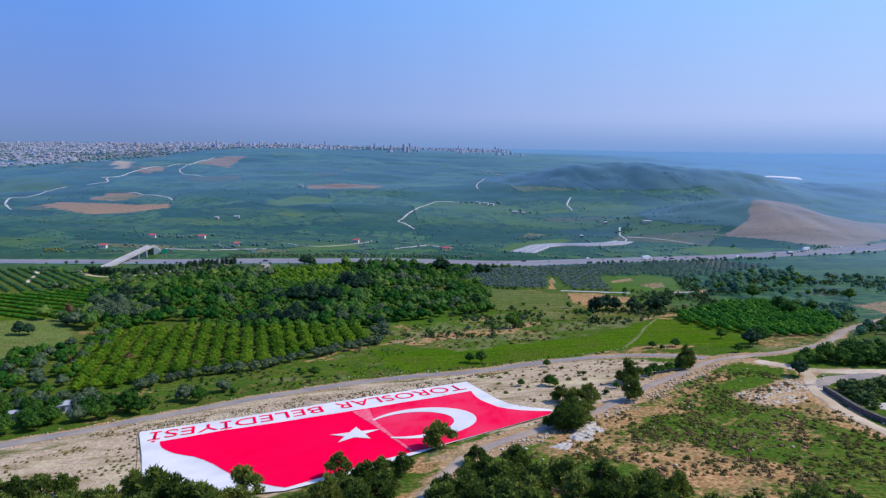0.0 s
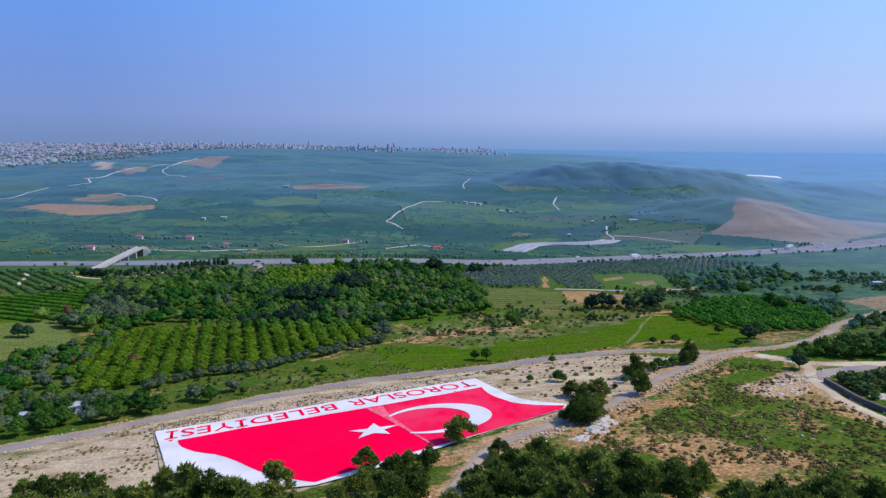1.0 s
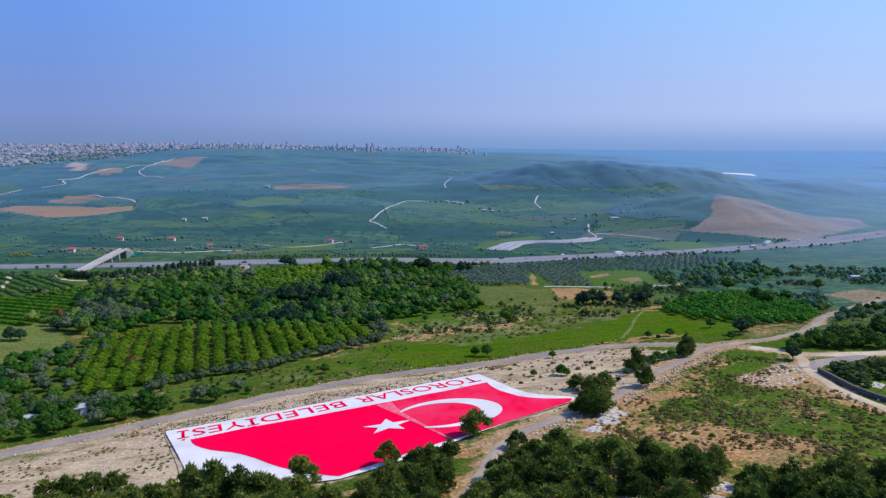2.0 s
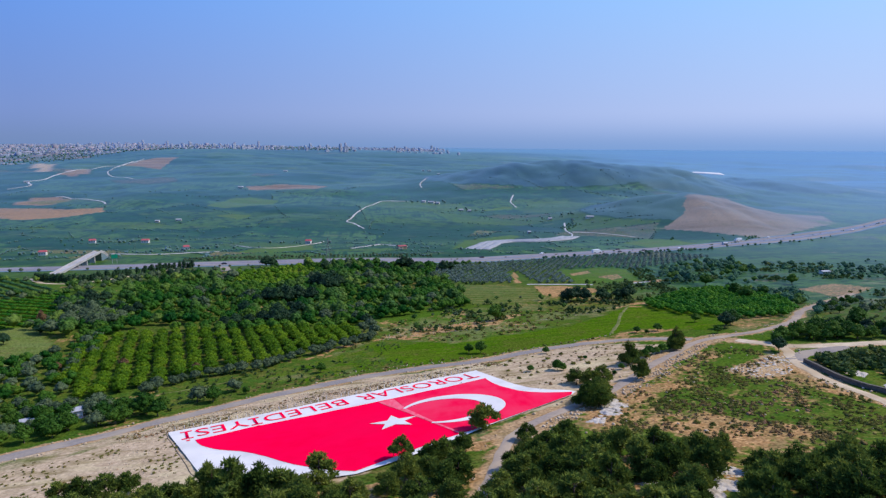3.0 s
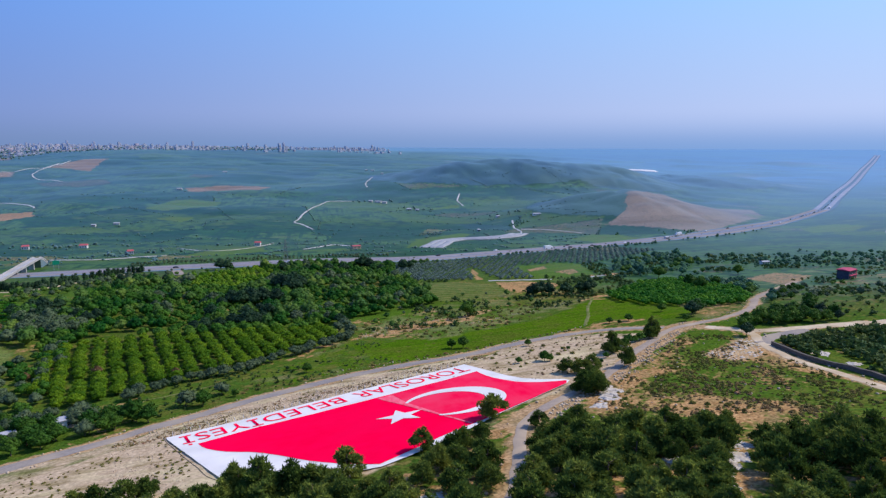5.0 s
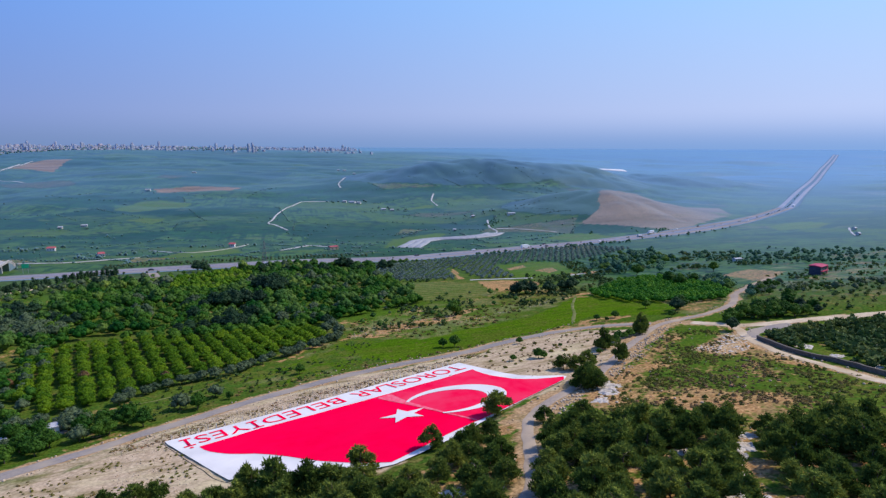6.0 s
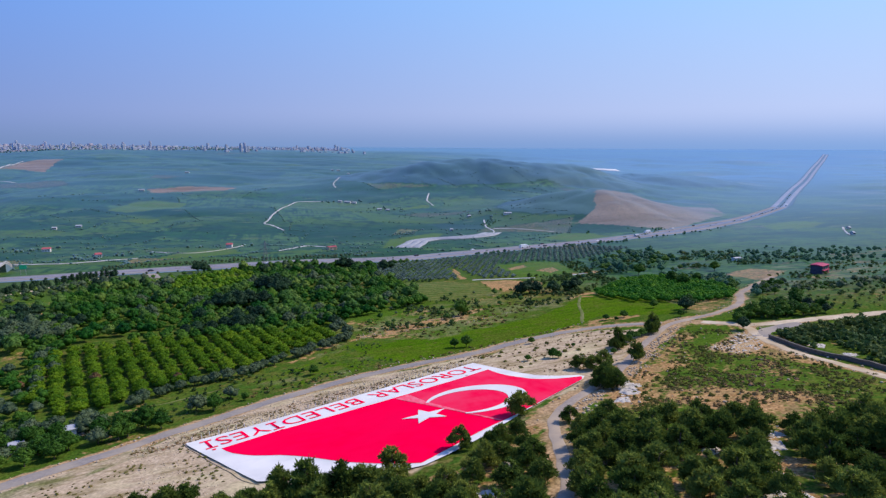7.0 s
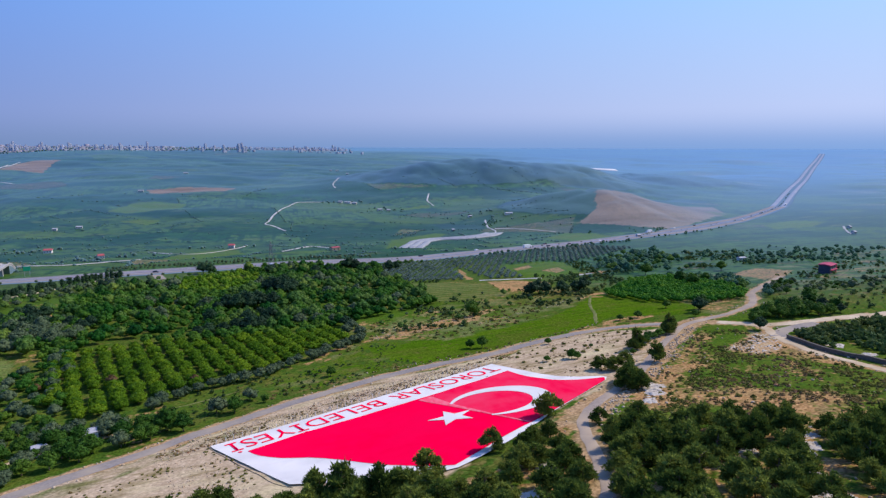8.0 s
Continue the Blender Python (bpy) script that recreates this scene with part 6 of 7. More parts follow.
# broken stone on the cut bank above the hill lane
c = smooth_line(HILL_ROAD, 0.5)
d = np.gradient(c, axis=0)
d /= np.linalg.norm(d, axis=1)[:, None]
for p, t in zip(c, d):
    if 118 < p[1] < 186 and prng.random() < 0.8:
        for k in range(3):
            o = 2.6 + 4.6 * prng.random() ** 1.4
            loose.append((p[0] + t[1] * o + 0.4 * prng.normal(), p[1] - t[0] * o + 0.4 * prng.normal(), 0.25 + 0.75 * prng.random() ** 2))
loose += [(x, y, 0.25 + 0.7 * prng.random() ** 3) for x, y in scatter([(12, 106), (26, 123), (46, 144), (88, 180), (94, 150), (92, 100)], 1.9, 35, 1800)][:110]
loose += [(x, y, 0.2 + 0.5 * prng.random() ** 3) for x, y in scatter([(-76, 154), (-72, 162), (-42, 179), (-6, 189), (10, 187), (-6, 182), (-70, 153)], 0.55, 36, 14000)][:3400]
for line, reach, much in (([(-36, 198), (-18, 200.6), (11, 203.2), (34, 208.4), (56, 213), (66, 217)], 0.8, 1), ([(-22, 249), (-8, 254), (9, 257), (36, 260), (55, 271), (70, 276), (93, 293)], 0.9, 2), ([(-20, 250), (-12, 258), (-4, 268), (8, 272), (22, 278)], 2.5, 4)):
    for x, y in smooth_line(line, 1.0):
        for k in range(much):
            loose.append((x + reach * prng.normal(), y + reach * prng.normal(), 0.2 + 0.55 * prng.random() ** 2))
for k in range(2600):          # stony strip between the lane and the flag
    s_, n_ = -12 + 112 * prng.random(), -2.6 - 11.5 * prng.random() ** 1.3
    x, y, z = flag_place(s_, n_, 0.0)
    if value_noise(np.array([x]), np.array([y]), 7, 97)[0] > 0.42:
        loose.append((x, y, 0.14 + 0.42 * prng.random() ** 2.2))
for k in range(500):
    s_, n_ = -14 + 13 * prng.random(), -2 + 40 * prng.random()
    x, y, z = flag_place(s_, n_, 0.0)
    loose.append((x, y, 0.12 + 0.3 * prng.random() ** 2))
loose = [p for p, ok_ in zip(loose, clear_of([LOWER_ROAD], 2.6)(np.array(loose)[:, 0], np.array(loose)[:, 1])) if ok_]
joined("loose_stones", loose, stones, M["rock"], "loose pale stones on verges and dry slopes", "stones", 10)

# ---- dark stone wall beside the dusty track ----
WALL_LINE = smooth_line([(99.5, 156.5), (99.3, 148), (99.2, 139), (101.8, 129), (101.2, 120), (99, 110), (96.5, 96), (95, 82)], 1.5)
wall = tagged(new("retaining_wall"), "dark stone retaining wall beside the dusty track", "wall")


def strip_wall(name, line, half, z0, z1, mat):
    d = np.gradient(line, axis=0)
    d /= np.linalg.norm(d, axis=1)[:, None]
    nrm = np.stack([d[:, 1], -d[:, 0]], 1)
    gz_ = ground_z(line[:, 0], line[:, 1])
    bm = bmesh.new()
    prev = None
    for p, n, z in zip(line, nrm, gz_):
        ring = [bm.verts.new((p[0] + n[0] * s * half, p[1] + n[1] * s * half, z + h)) for s, h in ((-1, z0), (1, z0), (1, z1), (-1, z1))]
        if prev:
            for k in range(4):
                bm.faces.new((prev[k], prev[(k + 1) % 4], ring[(k + 1) % 4], ring[k]))
        else:
            bm.faces.new(ring)
        prev = ring
    bm.faces.new(prev[::-1])
    bmesh.ops.recalc_face_normals(bm, faces=bm.faces[:])
    return from_bm(name, bm, mat)


part("masonry", strip_wall("masonry", WALL_LINE, 0.35, -0.6, 1.2, M["dark_stone"]), wall)
part("coping", strip_wall("coping", WALL_LINE, 0.42, 1.204, 1.3, M["dark_stone"]), wall)

# ---- motorway bridge, sign and vehicles ----
bridge = tagged(new("overpass"), "concrete overpass crossing the motorway", "bridge")
deck_line = smooth_line([(-265, 486), (-266, 497), (-268, 522), (-270, 550), (-272.5, 580), (-274.2, 591), (-276, 602)], 4)
deck_z = np.interp(deck_line[:, 1], [486, 497, 522, 550, 580, 591, 602], [gz(-265, 486) + 0.4, -37.2, -36.4, -35.7, -35.2, -38.2, -43.0])


def deck_mesh(name, half, z0, z1, mat, off=0.0, first=0):
    bm = bmesh.new()
    prev = None
    d = np.gradient(deck_line, axis=0)
    d /= np.linalg.norm(d, axis=1)[:, None]
    for p, t, z in list(zip(deck_line, d, deck_z))[first:]:
        ring = [bm.verts.new((p[0] + t[1] * (off + s * half), p[1] - t[0] * (off + s * half), z + h)) for s, h in ((-1, z0), (1, z0), (1, z1), (-1, z1))]
        if prev:
            for k in range(4):
                bm.faces.new((prev[k], prev[(k + 1) % 4], ring[(k + 1) % 4], ring[k]))
        else:
            bm.faces.new(ring)
        prev = ring
    bm.faces.new(prev[::-1])
    bmesh.ops.recalc_face_normals(bm, faces=bm.faces[:])
    return from_bm(name, bm, mat)


part("deck", deck_mesh("deck", 2.8, -1.2, 0.0, M["bridge_concrete"]), bridge)
part("embankment", deck_mesh("embankment", 2.7, -9.0, -1.204, M["verge"], 0.0, int(np.argmax(deck_line[:, 1] > 578))), bridge, "earth ramp under the road")
for o in (-2.9, 2.9):
    part("parapet", deck_mesh("parapet", 0.2, 0.004, 1.0, M["bridge_concrete"], o), bridge)
for y in (512, 530, 548, 566):
    x = float(np.interp(y, deck_line[:, 1], deck_line[:, 0]))
    z = float(np.interp(y, deck_line[:, 1], deck_z))
    g0 = gz(x, y)
    part("pier", box("pier", (3.8, 1.2, z - 1.2 - g0 + 1), (x, y, (z - 1.2 + g0 - 1) / 2), M["bridge_concrete"], 0.1), bridge)

sign = tagged(new("motorway_sign"), "green motorway direction sign on steel posts", "sign")
part("panel", box("panel", (5.0, 0.2, 3.4), (0, 0, 6.2), M["sign_green"], 0.05), sign)
for o in (-1.8, 1.8):
    part("post", box("post", (0.25, 0.25, 8.4), (o, 0.25, 3.7), M["steel"], 0.03), sign)
sign.matrix_basis = pose(-249, 556, gz(-249, 556), 0, 0, 20)


pylon = tagged(new("power_pylon"), "grey steel lattice power pylon beside the motorway", "pylon")


def bar(bm, a, b, w):
    """A square steel bar from a to b."""
    a, b = Vector(a), Vector(b)
    m = Matrix.Translation((a + b) / 2) @ (b - a).to_track_quat("Z", "Y").to_matrix().to_4x4() @ Matrix.Diagonal((w, w, (b - a).length, 1))
    bmesh.ops.create_cube(bm, size=1, matrix=m)


LEVELS = [(0, 2.6), (6, 1.9), (12, 1.3), (17, 0.8), (22, 0.5), (25, 0.1)]
for sx, sy in ((-1, -1), (1, -1), (1, 1), (-1, 1)):
    bm = bmesh.new()
    for (z0, w0), (z1, w1) in zip(LEVELS[:-1], LEVELS[1:]):
        bar(bm, (sx * w0, sy * w0, z0), (sx * w1, sy * w1, z1), 0.13)
    part("leg", from_bm("leg", bm, M["dull_steel"]), pylon)
bm = bmesh.new()
for (z0, w0), (z1, w1) in zip(LEVELS[:-1], LEVELS[1:]):
    for (ax_, ay_), (bx_, by_) in (((-1, -1), (1, -1)), ((1, -1), (1, 1)), ((1, 1), (-1, 1)), ((-1, 1), (-1, -1))):
        bar(bm, (ax_ * w0, ay_ * w0, z0), (bx_ * w1, by_ * w1, z1), 0.06)
        bar(bm, (bx_ * w0, by_ * w0, z0), (ax_ * w1, ay_ * w1, z1), 0.06)
tagged(part("lattice", from_bm("lattice", bm, M["dull_steel"]), pylon), kind="stuff")
for z, w in ((15, 4.2), (18.5, 3.6), (22, 3.0)):
    bm = bmesh.new()
    bar(bm, (-w, 0, z), (w, 0, z), 0.2)
    bar(bm, (-w, 0, z), (0, 0, z + 1.4), 0.14)
    bar(bm, (w, 0, z), (0, 0, z + 1.4), 0.14)
    part("cross_arm", from_bm("cross_arm", bm, M["dull_steel"]), pylon)
pylon.matrix_basis = pose(-61.8, 486, gz(-61.8, 486), 0, 0, 15)


def vehicle(name, label, category, length, width, height, body, boxy):
    root = tagged(new(name), label, category, "motorway traffic")
    bm = bmesh.new()
    prof = [(-0.5, 0.25), (-0.5, 0.62), (-0.42, 0.68), (-0.25, 1.0), (0.18, 1.0), (0.32, 0.66), (0.48, 0.58), (0.5, 0.25)] if not boxy else [(-0.5, 0.16), (-0.5, 1.0), (0.26, 1.0), (0.26, 0.72), (0.44, 0.72), (0.5, 0.45), (0.5, 0.16)]
    a = [bm.verts.new((x * length, -width / 2, z * height)) for x, z in prof]
    b = [bm.verts.new((x * length, width / 2, z * height)) for x, z in prof]
    bm.faces.new(a)
    bm.faces.new(b[::-1])
    for k in range(len(prof)):
        bm.faces.new((a[k], b[k], b[(k + 1) % len(prof)], a[(k + 1) % len(prof)]))
    bmesh.ops.recalc_face_normals(bm, faces=bm.faces[:])
    part("body", from_bm("body", bm, M[body]), root)
    part("windscreen", box("windscreen", (0.06, width * 0.86, height * 0.26), (length * (0.262 if not boxy else 0.455), 0, height * (0.82 if not boxy else 0.6)), M["glass"]), root)
    for x in (-0.32, 0.32):
        for y in (-0.5, 0.5):
            bm = bmesh.new()
            bmesh.ops.create_cone(bm, cap_ends=True, segments=12, radius1=height * 0.2, radius2=height * 0.2, depth=0.25, matrix=pose(x * length, y * width, height * 0.19, 90))
            part("wheel", from_bm("wheel", bm, M["tyre"]), root)
    return root


mw = smooth_line(MOTORWAY, 4)
md = np.gradient(mw, axis=0)
md /= np.linalg.norm(md, axis=1)[:, None]


def drive(ob, x, side, first):
    k = int(np.argmin(np.abs(mw[:, 0] - x)))
    o = side * (6.6 if k % 2 else 9.8)
    px, py = mw[k, 0] + md[k, 1] * o, mw[k, 1] - md[k, 0] * o
    m = pose(px, py, gz(px, py) + 0.9, 0, 0, math.degrees(math.atan2(md[k, 1], md[k, 0])) + (180 if side < 0 else 0))
    if first:
        ob.matrix_basis = m
        return ob
    return copy_thing(ob, m)


truck = vehicle("lorry", "white box lorry on the motorway", "lorry", 11.0, 2.5, 3.6, "car_white", True)
white_car = vehicle("car", "white car on the motorway", "car", 4.4, 1.8, 1.5, "car_white", False)
dark_car = vehicle("car", "dark car on the motorway", "car", 4.4, 1.8, 1.5, "car_dark", False)
for ob, xs_ in ((truck, (190, 415, 905)), (white_car, (-60, 140, 300, 470, 640)), (dark_car, (-150, 75, 215, 232, 248, 520))):
    for k, x in enumerate(xs_):
        drive(ob, x, -1 if k % 2 else 1, k == 0)

# ---- houses, huts and farm buildings ----
def house(name, label, category, size, walls, roof, rise, eave=0.5, windows=3, storeys=1, group=""):
    """A plain house: walls, a pitched roof with eaves, a door and windows with sills."""
    lx, ly, hz_ = size
    root = tagged(new(name), label, category, group)
    part("wall", box("wall", (lx, ly, hz_ + 1.0), (0, 0, (hz_ - 1.0) / 2), M[walls]), root)
    bm = bmesh.new()
    ex, ey = lx / 2 + eave, ly / 2 + eave
    low = [bm.verts.new((sx * ex, sy * ey, hz_ + 0.004)) for sx, sy in ((-1, -1), (1, -1), (1, 1), (-1, 1))]
    up = [bm.verts.new((sx * ex, sy * ey, hz_ + 0.2)) for sx, sy in ((-1, -1), (1, -1), (1, 1), (-1, 1))]
    rid = [bm.verts.new((sx * (ex - min(rise, 1.5) * 0.5), 0, hz_ + 0.2 + rise)) for sx in (-1, 1)]
    bm.faces.new(low[::-1])
    for k in range(4):
        bm.faces.new((low[k], low[(k + 1) % 4], up[(k + 1) % 4], up[k]))
    bm.faces.new((up[0], up[1], rid[1], rid[0]))
    bm.faces.new((up[2], up[3], rid[0], rid[1]))
    bm.faces.new((up[1], up[2], rid[1]))
    bm.faces.new((up[3], up[0], rid[0]))
    part("roof", from_bm("roof", bm, M[roof]), root)
    for st in range(storeys):
        z = (st + 0.55) * hz_ / storeys
        for k in range(windows):
            x = -lx / 2 + lx * (k + 0.5) / windows
            for sy in (-1, 1):
                w = part("window", box("window", (1.1, 0.08, 1.2), (x, sy * (ly / 2 + 0.02), z), M["glass"]), root)
                part("sill", box("sill", (1.3, 0.2, 0.1), (x, sy * (ly / 2 + 0.1), z - 0.7), M["concrete"]), w)
    part("door", box("door", (0.08, 1.0, 2.0), (lx / 2 + 0.02, 0, 1.0), M["bark"]), root)
    return root


def settle(ob, x, y, turn):
    ob.matrix_basis = pose(x, y, gz(x, y), 0, 0, turn)
    return ob


for x, y, t, s in ((-362, 777, 15, 1.3), (-306, 790, 5, 1.5), (-226, 681, 20, 1.1), (-108, 765, -10, 1.2), (-352, 645, 10, 1.2)):
    settle(house("farmhouse", "white farmhouse with a red tiled roof among groves", "house", (5.4 * s, 4.2 * s, 3.4), "plaster", "red_roof", 1.5, group="farmhouses"), x, y, t)
for x, y, t, lx in ((73, 1168, -25, 30), (84, 1160, -25, 22), (60, 1176, -20, 18), (118, 1081, 10, 22), (132, 1076, 5, 16), (240, 949, 5, 14), (289, 907, 0, 30), (-313, 1370, 0, 26), (-322, 974, 8, 20), (-350, 966, 0, 14), (-820, 1528, 20, 30), (379, 690, 0, 12), (183, 846, 0, 10), (654, 643, 20, 10), (598, 585, 10, 9), (-277, 1772, 0, 28), (128, 1932, 5, 26), (110, 1935, 5, 20), (150, 1860, 0, 20)):
    settle(house("farm_shed", "long pale farm shed in the valley", "shed", (lx * 0.38, 4.5, 2.4), "plaster", "tin", 1.0, windows=4, group="valley sheds"), x, y, t)
red_house = settle(house("red_house", "dark-fronted two-storey house with a crimson roof above the scrub", "house", (9, 6, 5.0), "dark_front", "crimson", 0.5, 0.5, 3, 2), 246, 283, 25)
part("gable_wall", box("gable_wall", (0.9, 6.3, 5.9), (4.75, 0, 2.2), M["crimson"], 0.05), red_house, "crimson end wall")
part("balcony", box("balcony", (8.4, 1.2, 0.25), (-0.2, -3.6, 2.6), M["crimson"], 0.03), red_house, "crimson balcony slab")
settle(house("white_shed", "low white shed in the scrub", "shed", (6, 3.5, 2.0), "plaster", "tin", 0.5), 292, 406, 5)
settle(house("garden_hut", "small white tin-roofed hut among olive trees", "hut", (5.4, 3.2, 2.3), "plaster", "tin", 0.5, 0.3, 2), -107, 173.5, 30)
settle(house("garden_hut", "low grey tin-roofed hut beside the orchard", "hut", (3.2, 2.5, 1.8), "concrete", "tin", 0.4, 0.3, 1), -118, 167.5, 25)
settle(house("building_site", "half-built brown house on bare earth", "house", (9, 7, 3.2), "dirt", "red_roof", 0.6, 0.2, 2), 1, 652, 20)

# long plastic tunnels beyond the motorway
for nm, line, width, n in (("plastic_tunnel", [(80, 648), (96, 690), (112, 735), (135, 758), (170, 756), (205, 768), (226, 795)], 9.0, 3), ("plastic_tunnel", [(1060, 2140), (1110, 2120), (1170, 2110)], 24, 1)):
    for k in range(n):
        c = smooth_line(line, 5)
        d = np.gradient(c, axis=0)
        d /= np.linalg.norm(d, axis=1)[:, None]
        q = c + np.stack([d[:, 1], -d[:, 0]], 1) * (k - (n - 1) / 2) * width
        nrm = np.stack([d[:, 1], -d[:, 0]], 1)
        vv = []
        run = np.minimum(np.arange(len(q)), np.arange(len(q))[::-1])
        swell = np.interp(run, [0, 1, 3], [0.06, 0.6, 1.0])
        for j in range(9):
            a = math.pi * j / 8
            p = q - nrm * math.cos(a) * width * 0.48
            vv.append(np.column_stack([p, ground_z(p[:, 0], p[:, 1]) + 0.2 + math.sin(a) * width * 0.22 * swell]))
        vv = np.stack(vv, 1)
        ii = np.arange(len(q) * 9).reshape(len(q), 9)
        ff = np.stack([ii[:-1, :-1], ii[1:, :-1], ii[1:, 1:], ii[:-1, 1:]], -1).reshape(-1, 4)
        root = tagged(new(nm), "long white plastic-covered growing tunnel", "greenhouse", "plastic tunnels")
        # farthest tunnel takes plaster white, paled to imitate haze
        part("film", mesh_np("film", vv.reshape(-1, 3), ff, [M["film" if n > 1 else "plaster"]], True), root)

# ---- groves of the far valley ----
lump = []
for k in range(6):
    g = np.random.default_rng(300 + k)
    v = ICO_V * (0.5 + 0.22 * (g.random((len(ICO_V), 1)) - 0.5)) * np.array([1.0, 1.0, 0.85])
    v[:, 2] += 0.28
    lump.append((v, ICO_F))
valley_lines = [MOTORWAY]
off_motorway = clear_of(valley_lines, 24)
frng = np.random.default_rng(31)
groves, olives = [], []
for y0, y1, step, size in ((575, 800, 6.0, 3.0),):
    ax = np.arange(-1.0 * y1, 1.35 * y1, step)
    ay = np.arange(y0, y1, step)
    qx, qy = [a.ravel() for a in np.meshgrid(ax, ay)]
    # rows turn a little from parcel to parcel
    qx = qx + 0.35 * (qy - y0) + frng.normal(size=len(qx)) * step * 0.45
    qy = qy + frng.normal(size=len(qy)) * step * 0.12
    b = qx / (qy + 60)
    ok = (b > -0.85) & (b < 1.25)
    qx, qy = qx[ok], qy[ok]
    par = pc[parcel_of(qx, qy)]
    ok = (par[:, 2] > 0.6) & (par[:, 3] < 0.86) & (par[:, 3] > 0.07) & (frng.random(len(qx)) < 0.35 + 0.6 * par[:, 2])
    ok &= off_motorway(qx, qy)
    for p in EARTH + MEADOWS + [BROWN_HILL]:
        ok &= ~inside(p, qx, qy)
    ol = par[:, 2] > 0.78
    ok &= frng.random(len(qx)) < 0.03
    for x, y, o in zip(qx[ok], qy[ok], ol[ok]):
        (olives if o else groves).append((x, y, size * (0.6 + 0.6 * frng.random())))
# low hedges along the edges of the parcels
hx, hy = frng.random(150000), 578 + 800 * frng.random(150000) ** 1.2
hx = (-0.85 + 1.35 * hx) * (hy + 60)
gap_, owner = np.empty(len(hx)), np.empty(len(hx), int)
for c in range(0, len(hx), 8000):
    xs_, ys_ = hx[c:c + 8000], hy[c:c + 8000]
    d = np.sqrt(((xs_[:, None] - pc[:, 0]) * 0.8 + (ys_[:, None] - pc[:, 1]) * 0.35) ** 2 + ((ys_[:, None] - pc[:, 1]) * 1.1) ** 2)
    two = np.argpartition(d, 1, axis=1)[:, :2]
    rowk = np.arange(len(xs_))
    gap_[c:c + 8000] = np.abs(d[rowk, two[:, 0]] - d[rowk, two[:, 1]])
    owner[c:c + 8000] = two.sum(1) * 7 + two.max(1)
ok = (gap_ < 1.5) & (owner % 5 < 3) & off_motorway(hx, hy)
for p in EARTH + MEADOWS + [BROWN_HILL]:
    ok &= ~inside(p, hx, hy)
for x, y in list(zip(hx[ok], hy[ok]))[:5200]:
    groves.append((x, y, 0.9 + 1.7 * frng.random() ** 2.5))
# trees along ditches and field edges farther out
qx = frng.random(60000)
qy = 600 + 420 * frng.random(60000)
qx = (-0.85 + 2.0 * qx) * (qy + 60)
edge = np.abs(value_noise(qx + 0.3 * qy, qy * 2.0, 170, 71) - 0.5)
ok = (edge < 0.022) | ((value_noise(qx, qy * 1.6, 60, 72) > 0.80) & (frng.random(60000) < 0.3))
ok &= off_motorway(qx, qy) & (qx < 0.42 * (qy + 60))
for p in EARTH + MEADOWS + [BROWN_HILL]:
    ok &= ~inside(p, qx, qy)
for x, y in list(zip(qx[ok], qy[ok]))[:240]:
    groves.append((x, y, 1.2 + 1.8 * frng.random() ** 2))
broom = [(x, y, 1.4 + 1.6 * frng.random()) for x, y in scatter(BROOM, 3.6, 101, 900)]
joined("broom_bushes", broom, lump, M["broom"], "yellow flowering broom beyond the motorway", "bushes", 27)
# woods in the hollows and trees round the farms
for poly, gap, seed_ in (([(384, 700), (420, 722), (440, 742), (436, 728), (400, 702)], 4.0, 95), ([(440, 752), (458, 758), (462, 742), (446, 738)], 4.5, 96), ([(232, 870), (262, 905), (266, 880), (240, 850)], 5.0, 97)):
    olives += [(x, y, 1.5 + 1.7 * frng.random()) for x, y in scatter(poly, gap, seed_, 2500)]
for cx, cy in ((-362, 777), (-306, 790), (-226, 681), (-108, 765), (-352, 645), (73, 1168), (125, 1078), (245, 940), (-245, 640)):
    for k in range(11):
        a, r = 6.28 * frng.random(), 8 + 22 * frng.random()
        groves.append((cx + r * math.cos(a) * 1.6, cy + 6 + abs(r * math.sin(a)), 2.2 + 2.6 * frng.random()))
groves = [p for p in groves if p[0] < 0.40 * (p[1] + 60)]
olives = [p for p in olives if p[0] < 0.62 * (p[1] + 60)]
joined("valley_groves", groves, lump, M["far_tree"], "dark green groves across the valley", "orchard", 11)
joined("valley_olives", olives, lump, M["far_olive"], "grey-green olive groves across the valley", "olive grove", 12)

# ---- the city on the far plateau ----
crng = np.random.default_rng(77)


def tower(w, d, h):
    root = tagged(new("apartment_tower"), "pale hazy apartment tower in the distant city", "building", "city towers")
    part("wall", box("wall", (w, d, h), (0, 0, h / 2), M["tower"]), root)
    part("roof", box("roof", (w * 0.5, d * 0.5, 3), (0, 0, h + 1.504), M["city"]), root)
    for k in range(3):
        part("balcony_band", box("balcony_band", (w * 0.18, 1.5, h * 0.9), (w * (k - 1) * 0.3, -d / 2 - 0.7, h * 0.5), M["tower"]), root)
    return root


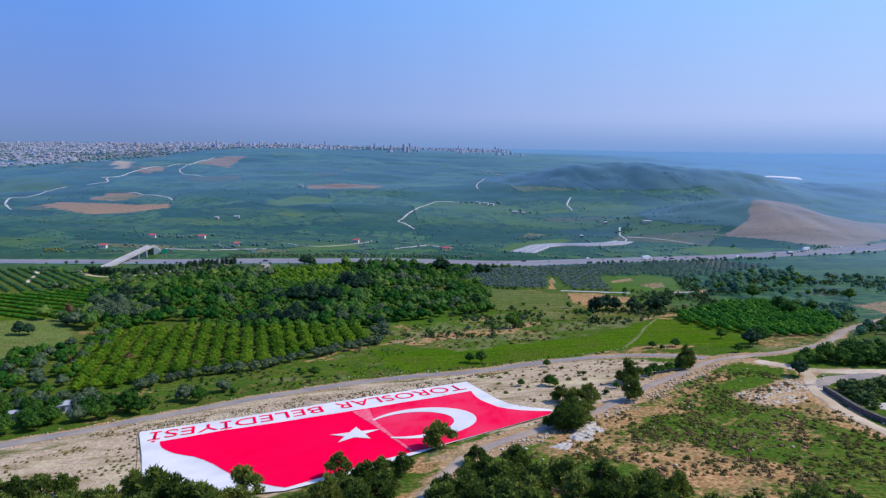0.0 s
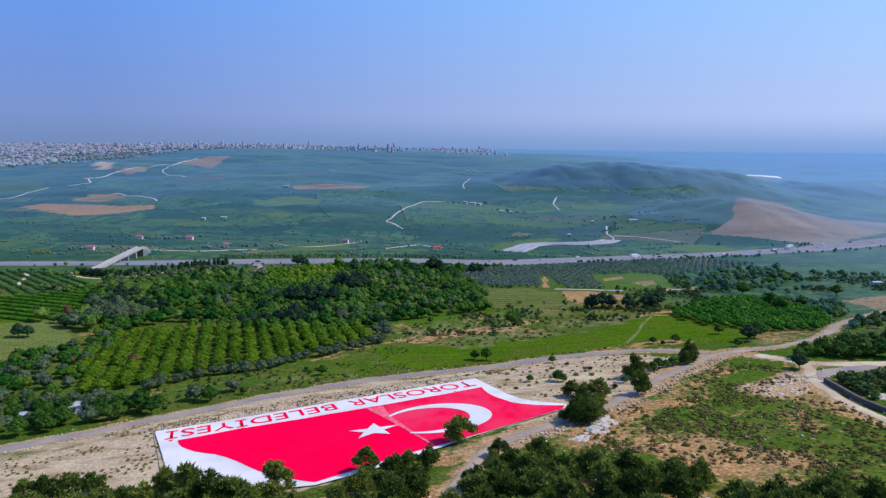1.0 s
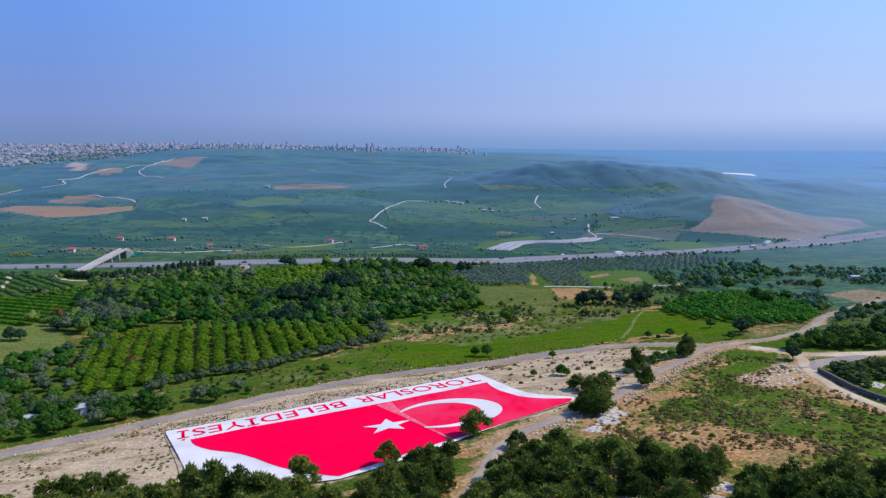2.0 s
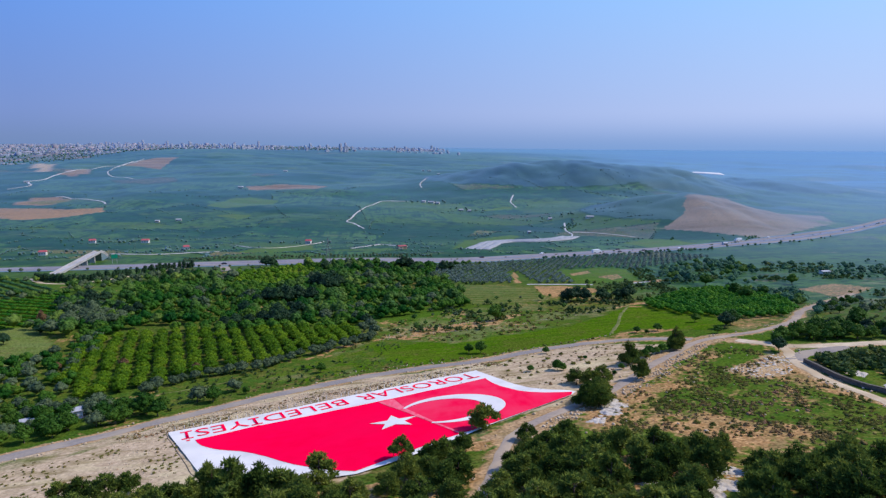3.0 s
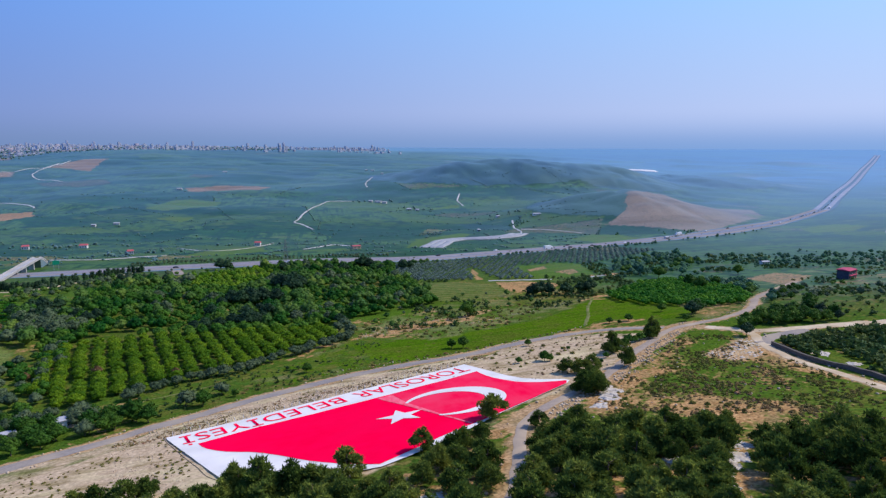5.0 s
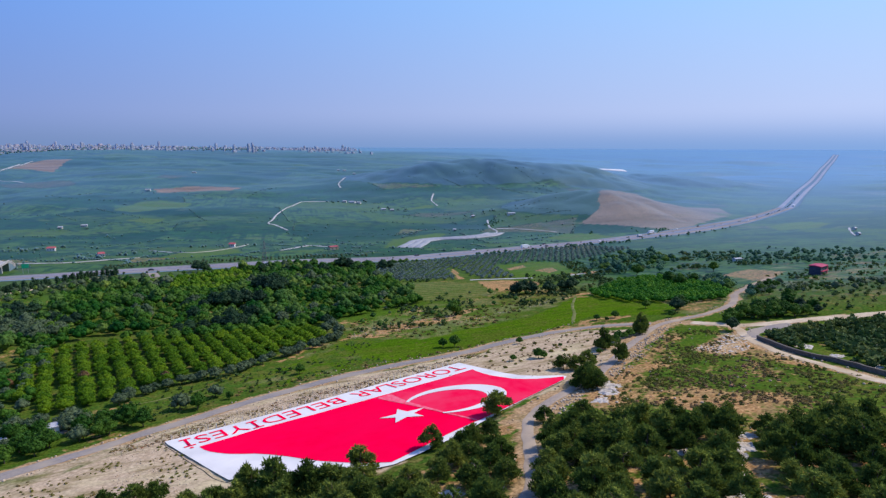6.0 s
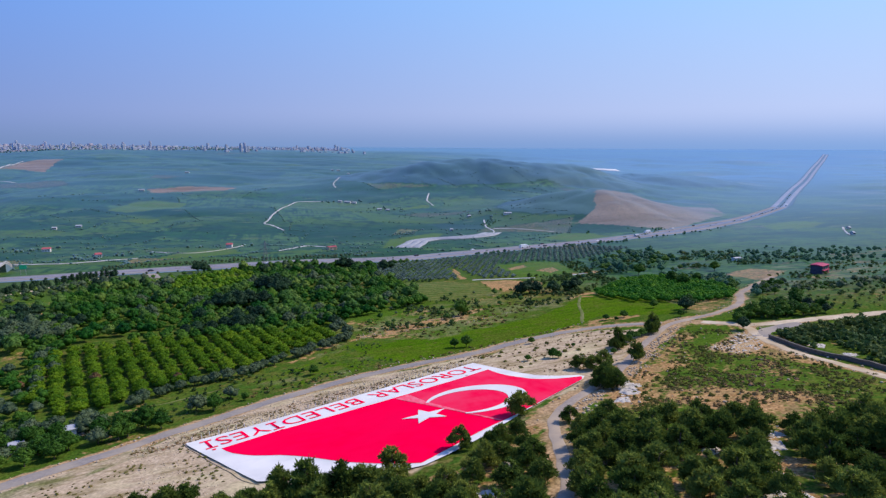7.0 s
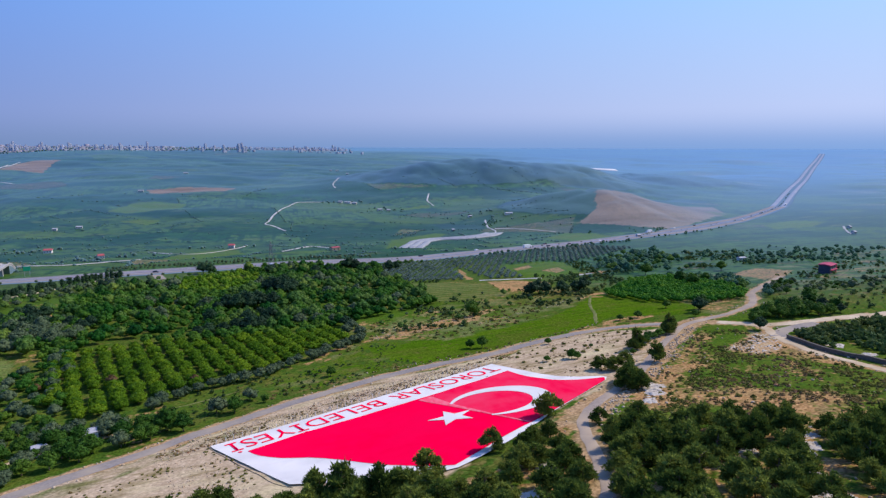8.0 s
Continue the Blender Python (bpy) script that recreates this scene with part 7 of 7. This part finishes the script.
TOWERS = [tower(*s) for s in ((13, 12, 34), (16, 12, 26), (12, 12, 42), (22, 12, 22), (12, 11, 30))]
tk = set()
for k in range(200):
    # blocks of flats stand in estates: some on the plateau's rim, the rest farther back
    if k < 110:
        b, y = (-0.40, -0.35, -0.30, -0.24, -0.19, -0.10, -0.06, 0.02, 0.08)[k % 9] + 0.014 * crng.normal(), 3050 + 240 * (k % 5) + 40 * crng.normal()
    else:
        b, y = -0.80 + 0.06 * (k % 8) + 0.02 * crng.normal(), 3100 + 1300 * crng.random()
    x = b * (y + 60)
    if x * x + y * y > 4750**2:
        continue
    i = int(crng.integers(0, 5))
    m = pose(x, y, gz(x, y) - 2, 0, 0, 36 + 3 * crng.normal())
    ob = TOWERS[i]
    if i in tk:
        ob = copy_thing(ob, m)
    else:
        tk.add(i)
        ob.matrix_basis = m
    s = 0.5 + 0.4 * crng.random()
    ob.scale = (s, s, s * (0.6 + 0.5 * crng.random()))
cube_v = np.array([(sx, sy, sz) for sz in (-0.2, 1) for sy in (-0.5, 0.5) for sx in (-0.5, 0.5)], float)
cube_f = np.array([(0, 1, 5), (0, 5, 4), (1, 3, 7), (1, 7, 5), (3, 2, 6), (3, 6, 7), (2, 0, 4), (2, 4, 6), (4, 5, 7), (4, 7, 6)])
low = []
for k in range(9000):
    b, y = -0.95 + 0.80 * crng.random(), 1850 + 2750 * crng.random()
    x = b * (y + 60)
    near_edge = np.interp(b, [-0.95, -0.62, -0.52, -0.42, -0.36, -0.15], [1850, 2000, 2250, 2500, 2950, 3150])
    if y < near_edge:
        continue
    thick = float(value_noise(np.array([x]), np.array([y]), 150, 91)[0]) * 0.6 + float(value_noise(np.array([x]), np.array([y]), 420, 92)[0]) * 0.4
    if thick < 0.52 - 0.22 * min(1, (y - near_edge) / 1500):
        continue
    low.append((x, y, (4 + 5 * crng.random()) * (2.2 if crng.random() < 0.06 else 1)))
for k in range(1500):
    b, y = -0.46 + 0.56 * crng.random(), 3080 + 1500 * crng.random()
    x = b * (y + 60)
    if float(value_noise(np.array([x]), np.array([y]), 110, 93)[0]) > 0.5:
        low.append((x, y, 4 + 5 * crng.random()))
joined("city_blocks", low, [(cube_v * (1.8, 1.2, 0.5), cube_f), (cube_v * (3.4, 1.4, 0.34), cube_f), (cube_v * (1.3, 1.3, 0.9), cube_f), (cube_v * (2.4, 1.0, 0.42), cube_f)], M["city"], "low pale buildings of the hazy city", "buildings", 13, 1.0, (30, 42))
crowns = []
for k in range(5000):
    b, y = -0.95 + 0.9 * crng.random(), 1850 + 2300 * crng.random()
    if y > np.interp(b, [-0.95, -0.62, -0.52, -0.42, -0.36, -0.15], [1800, 1950, 2200, 2450, 2900, 3100]):
        crowns.append((b * (y + 60), y, 4 + 6 * crng.random()))
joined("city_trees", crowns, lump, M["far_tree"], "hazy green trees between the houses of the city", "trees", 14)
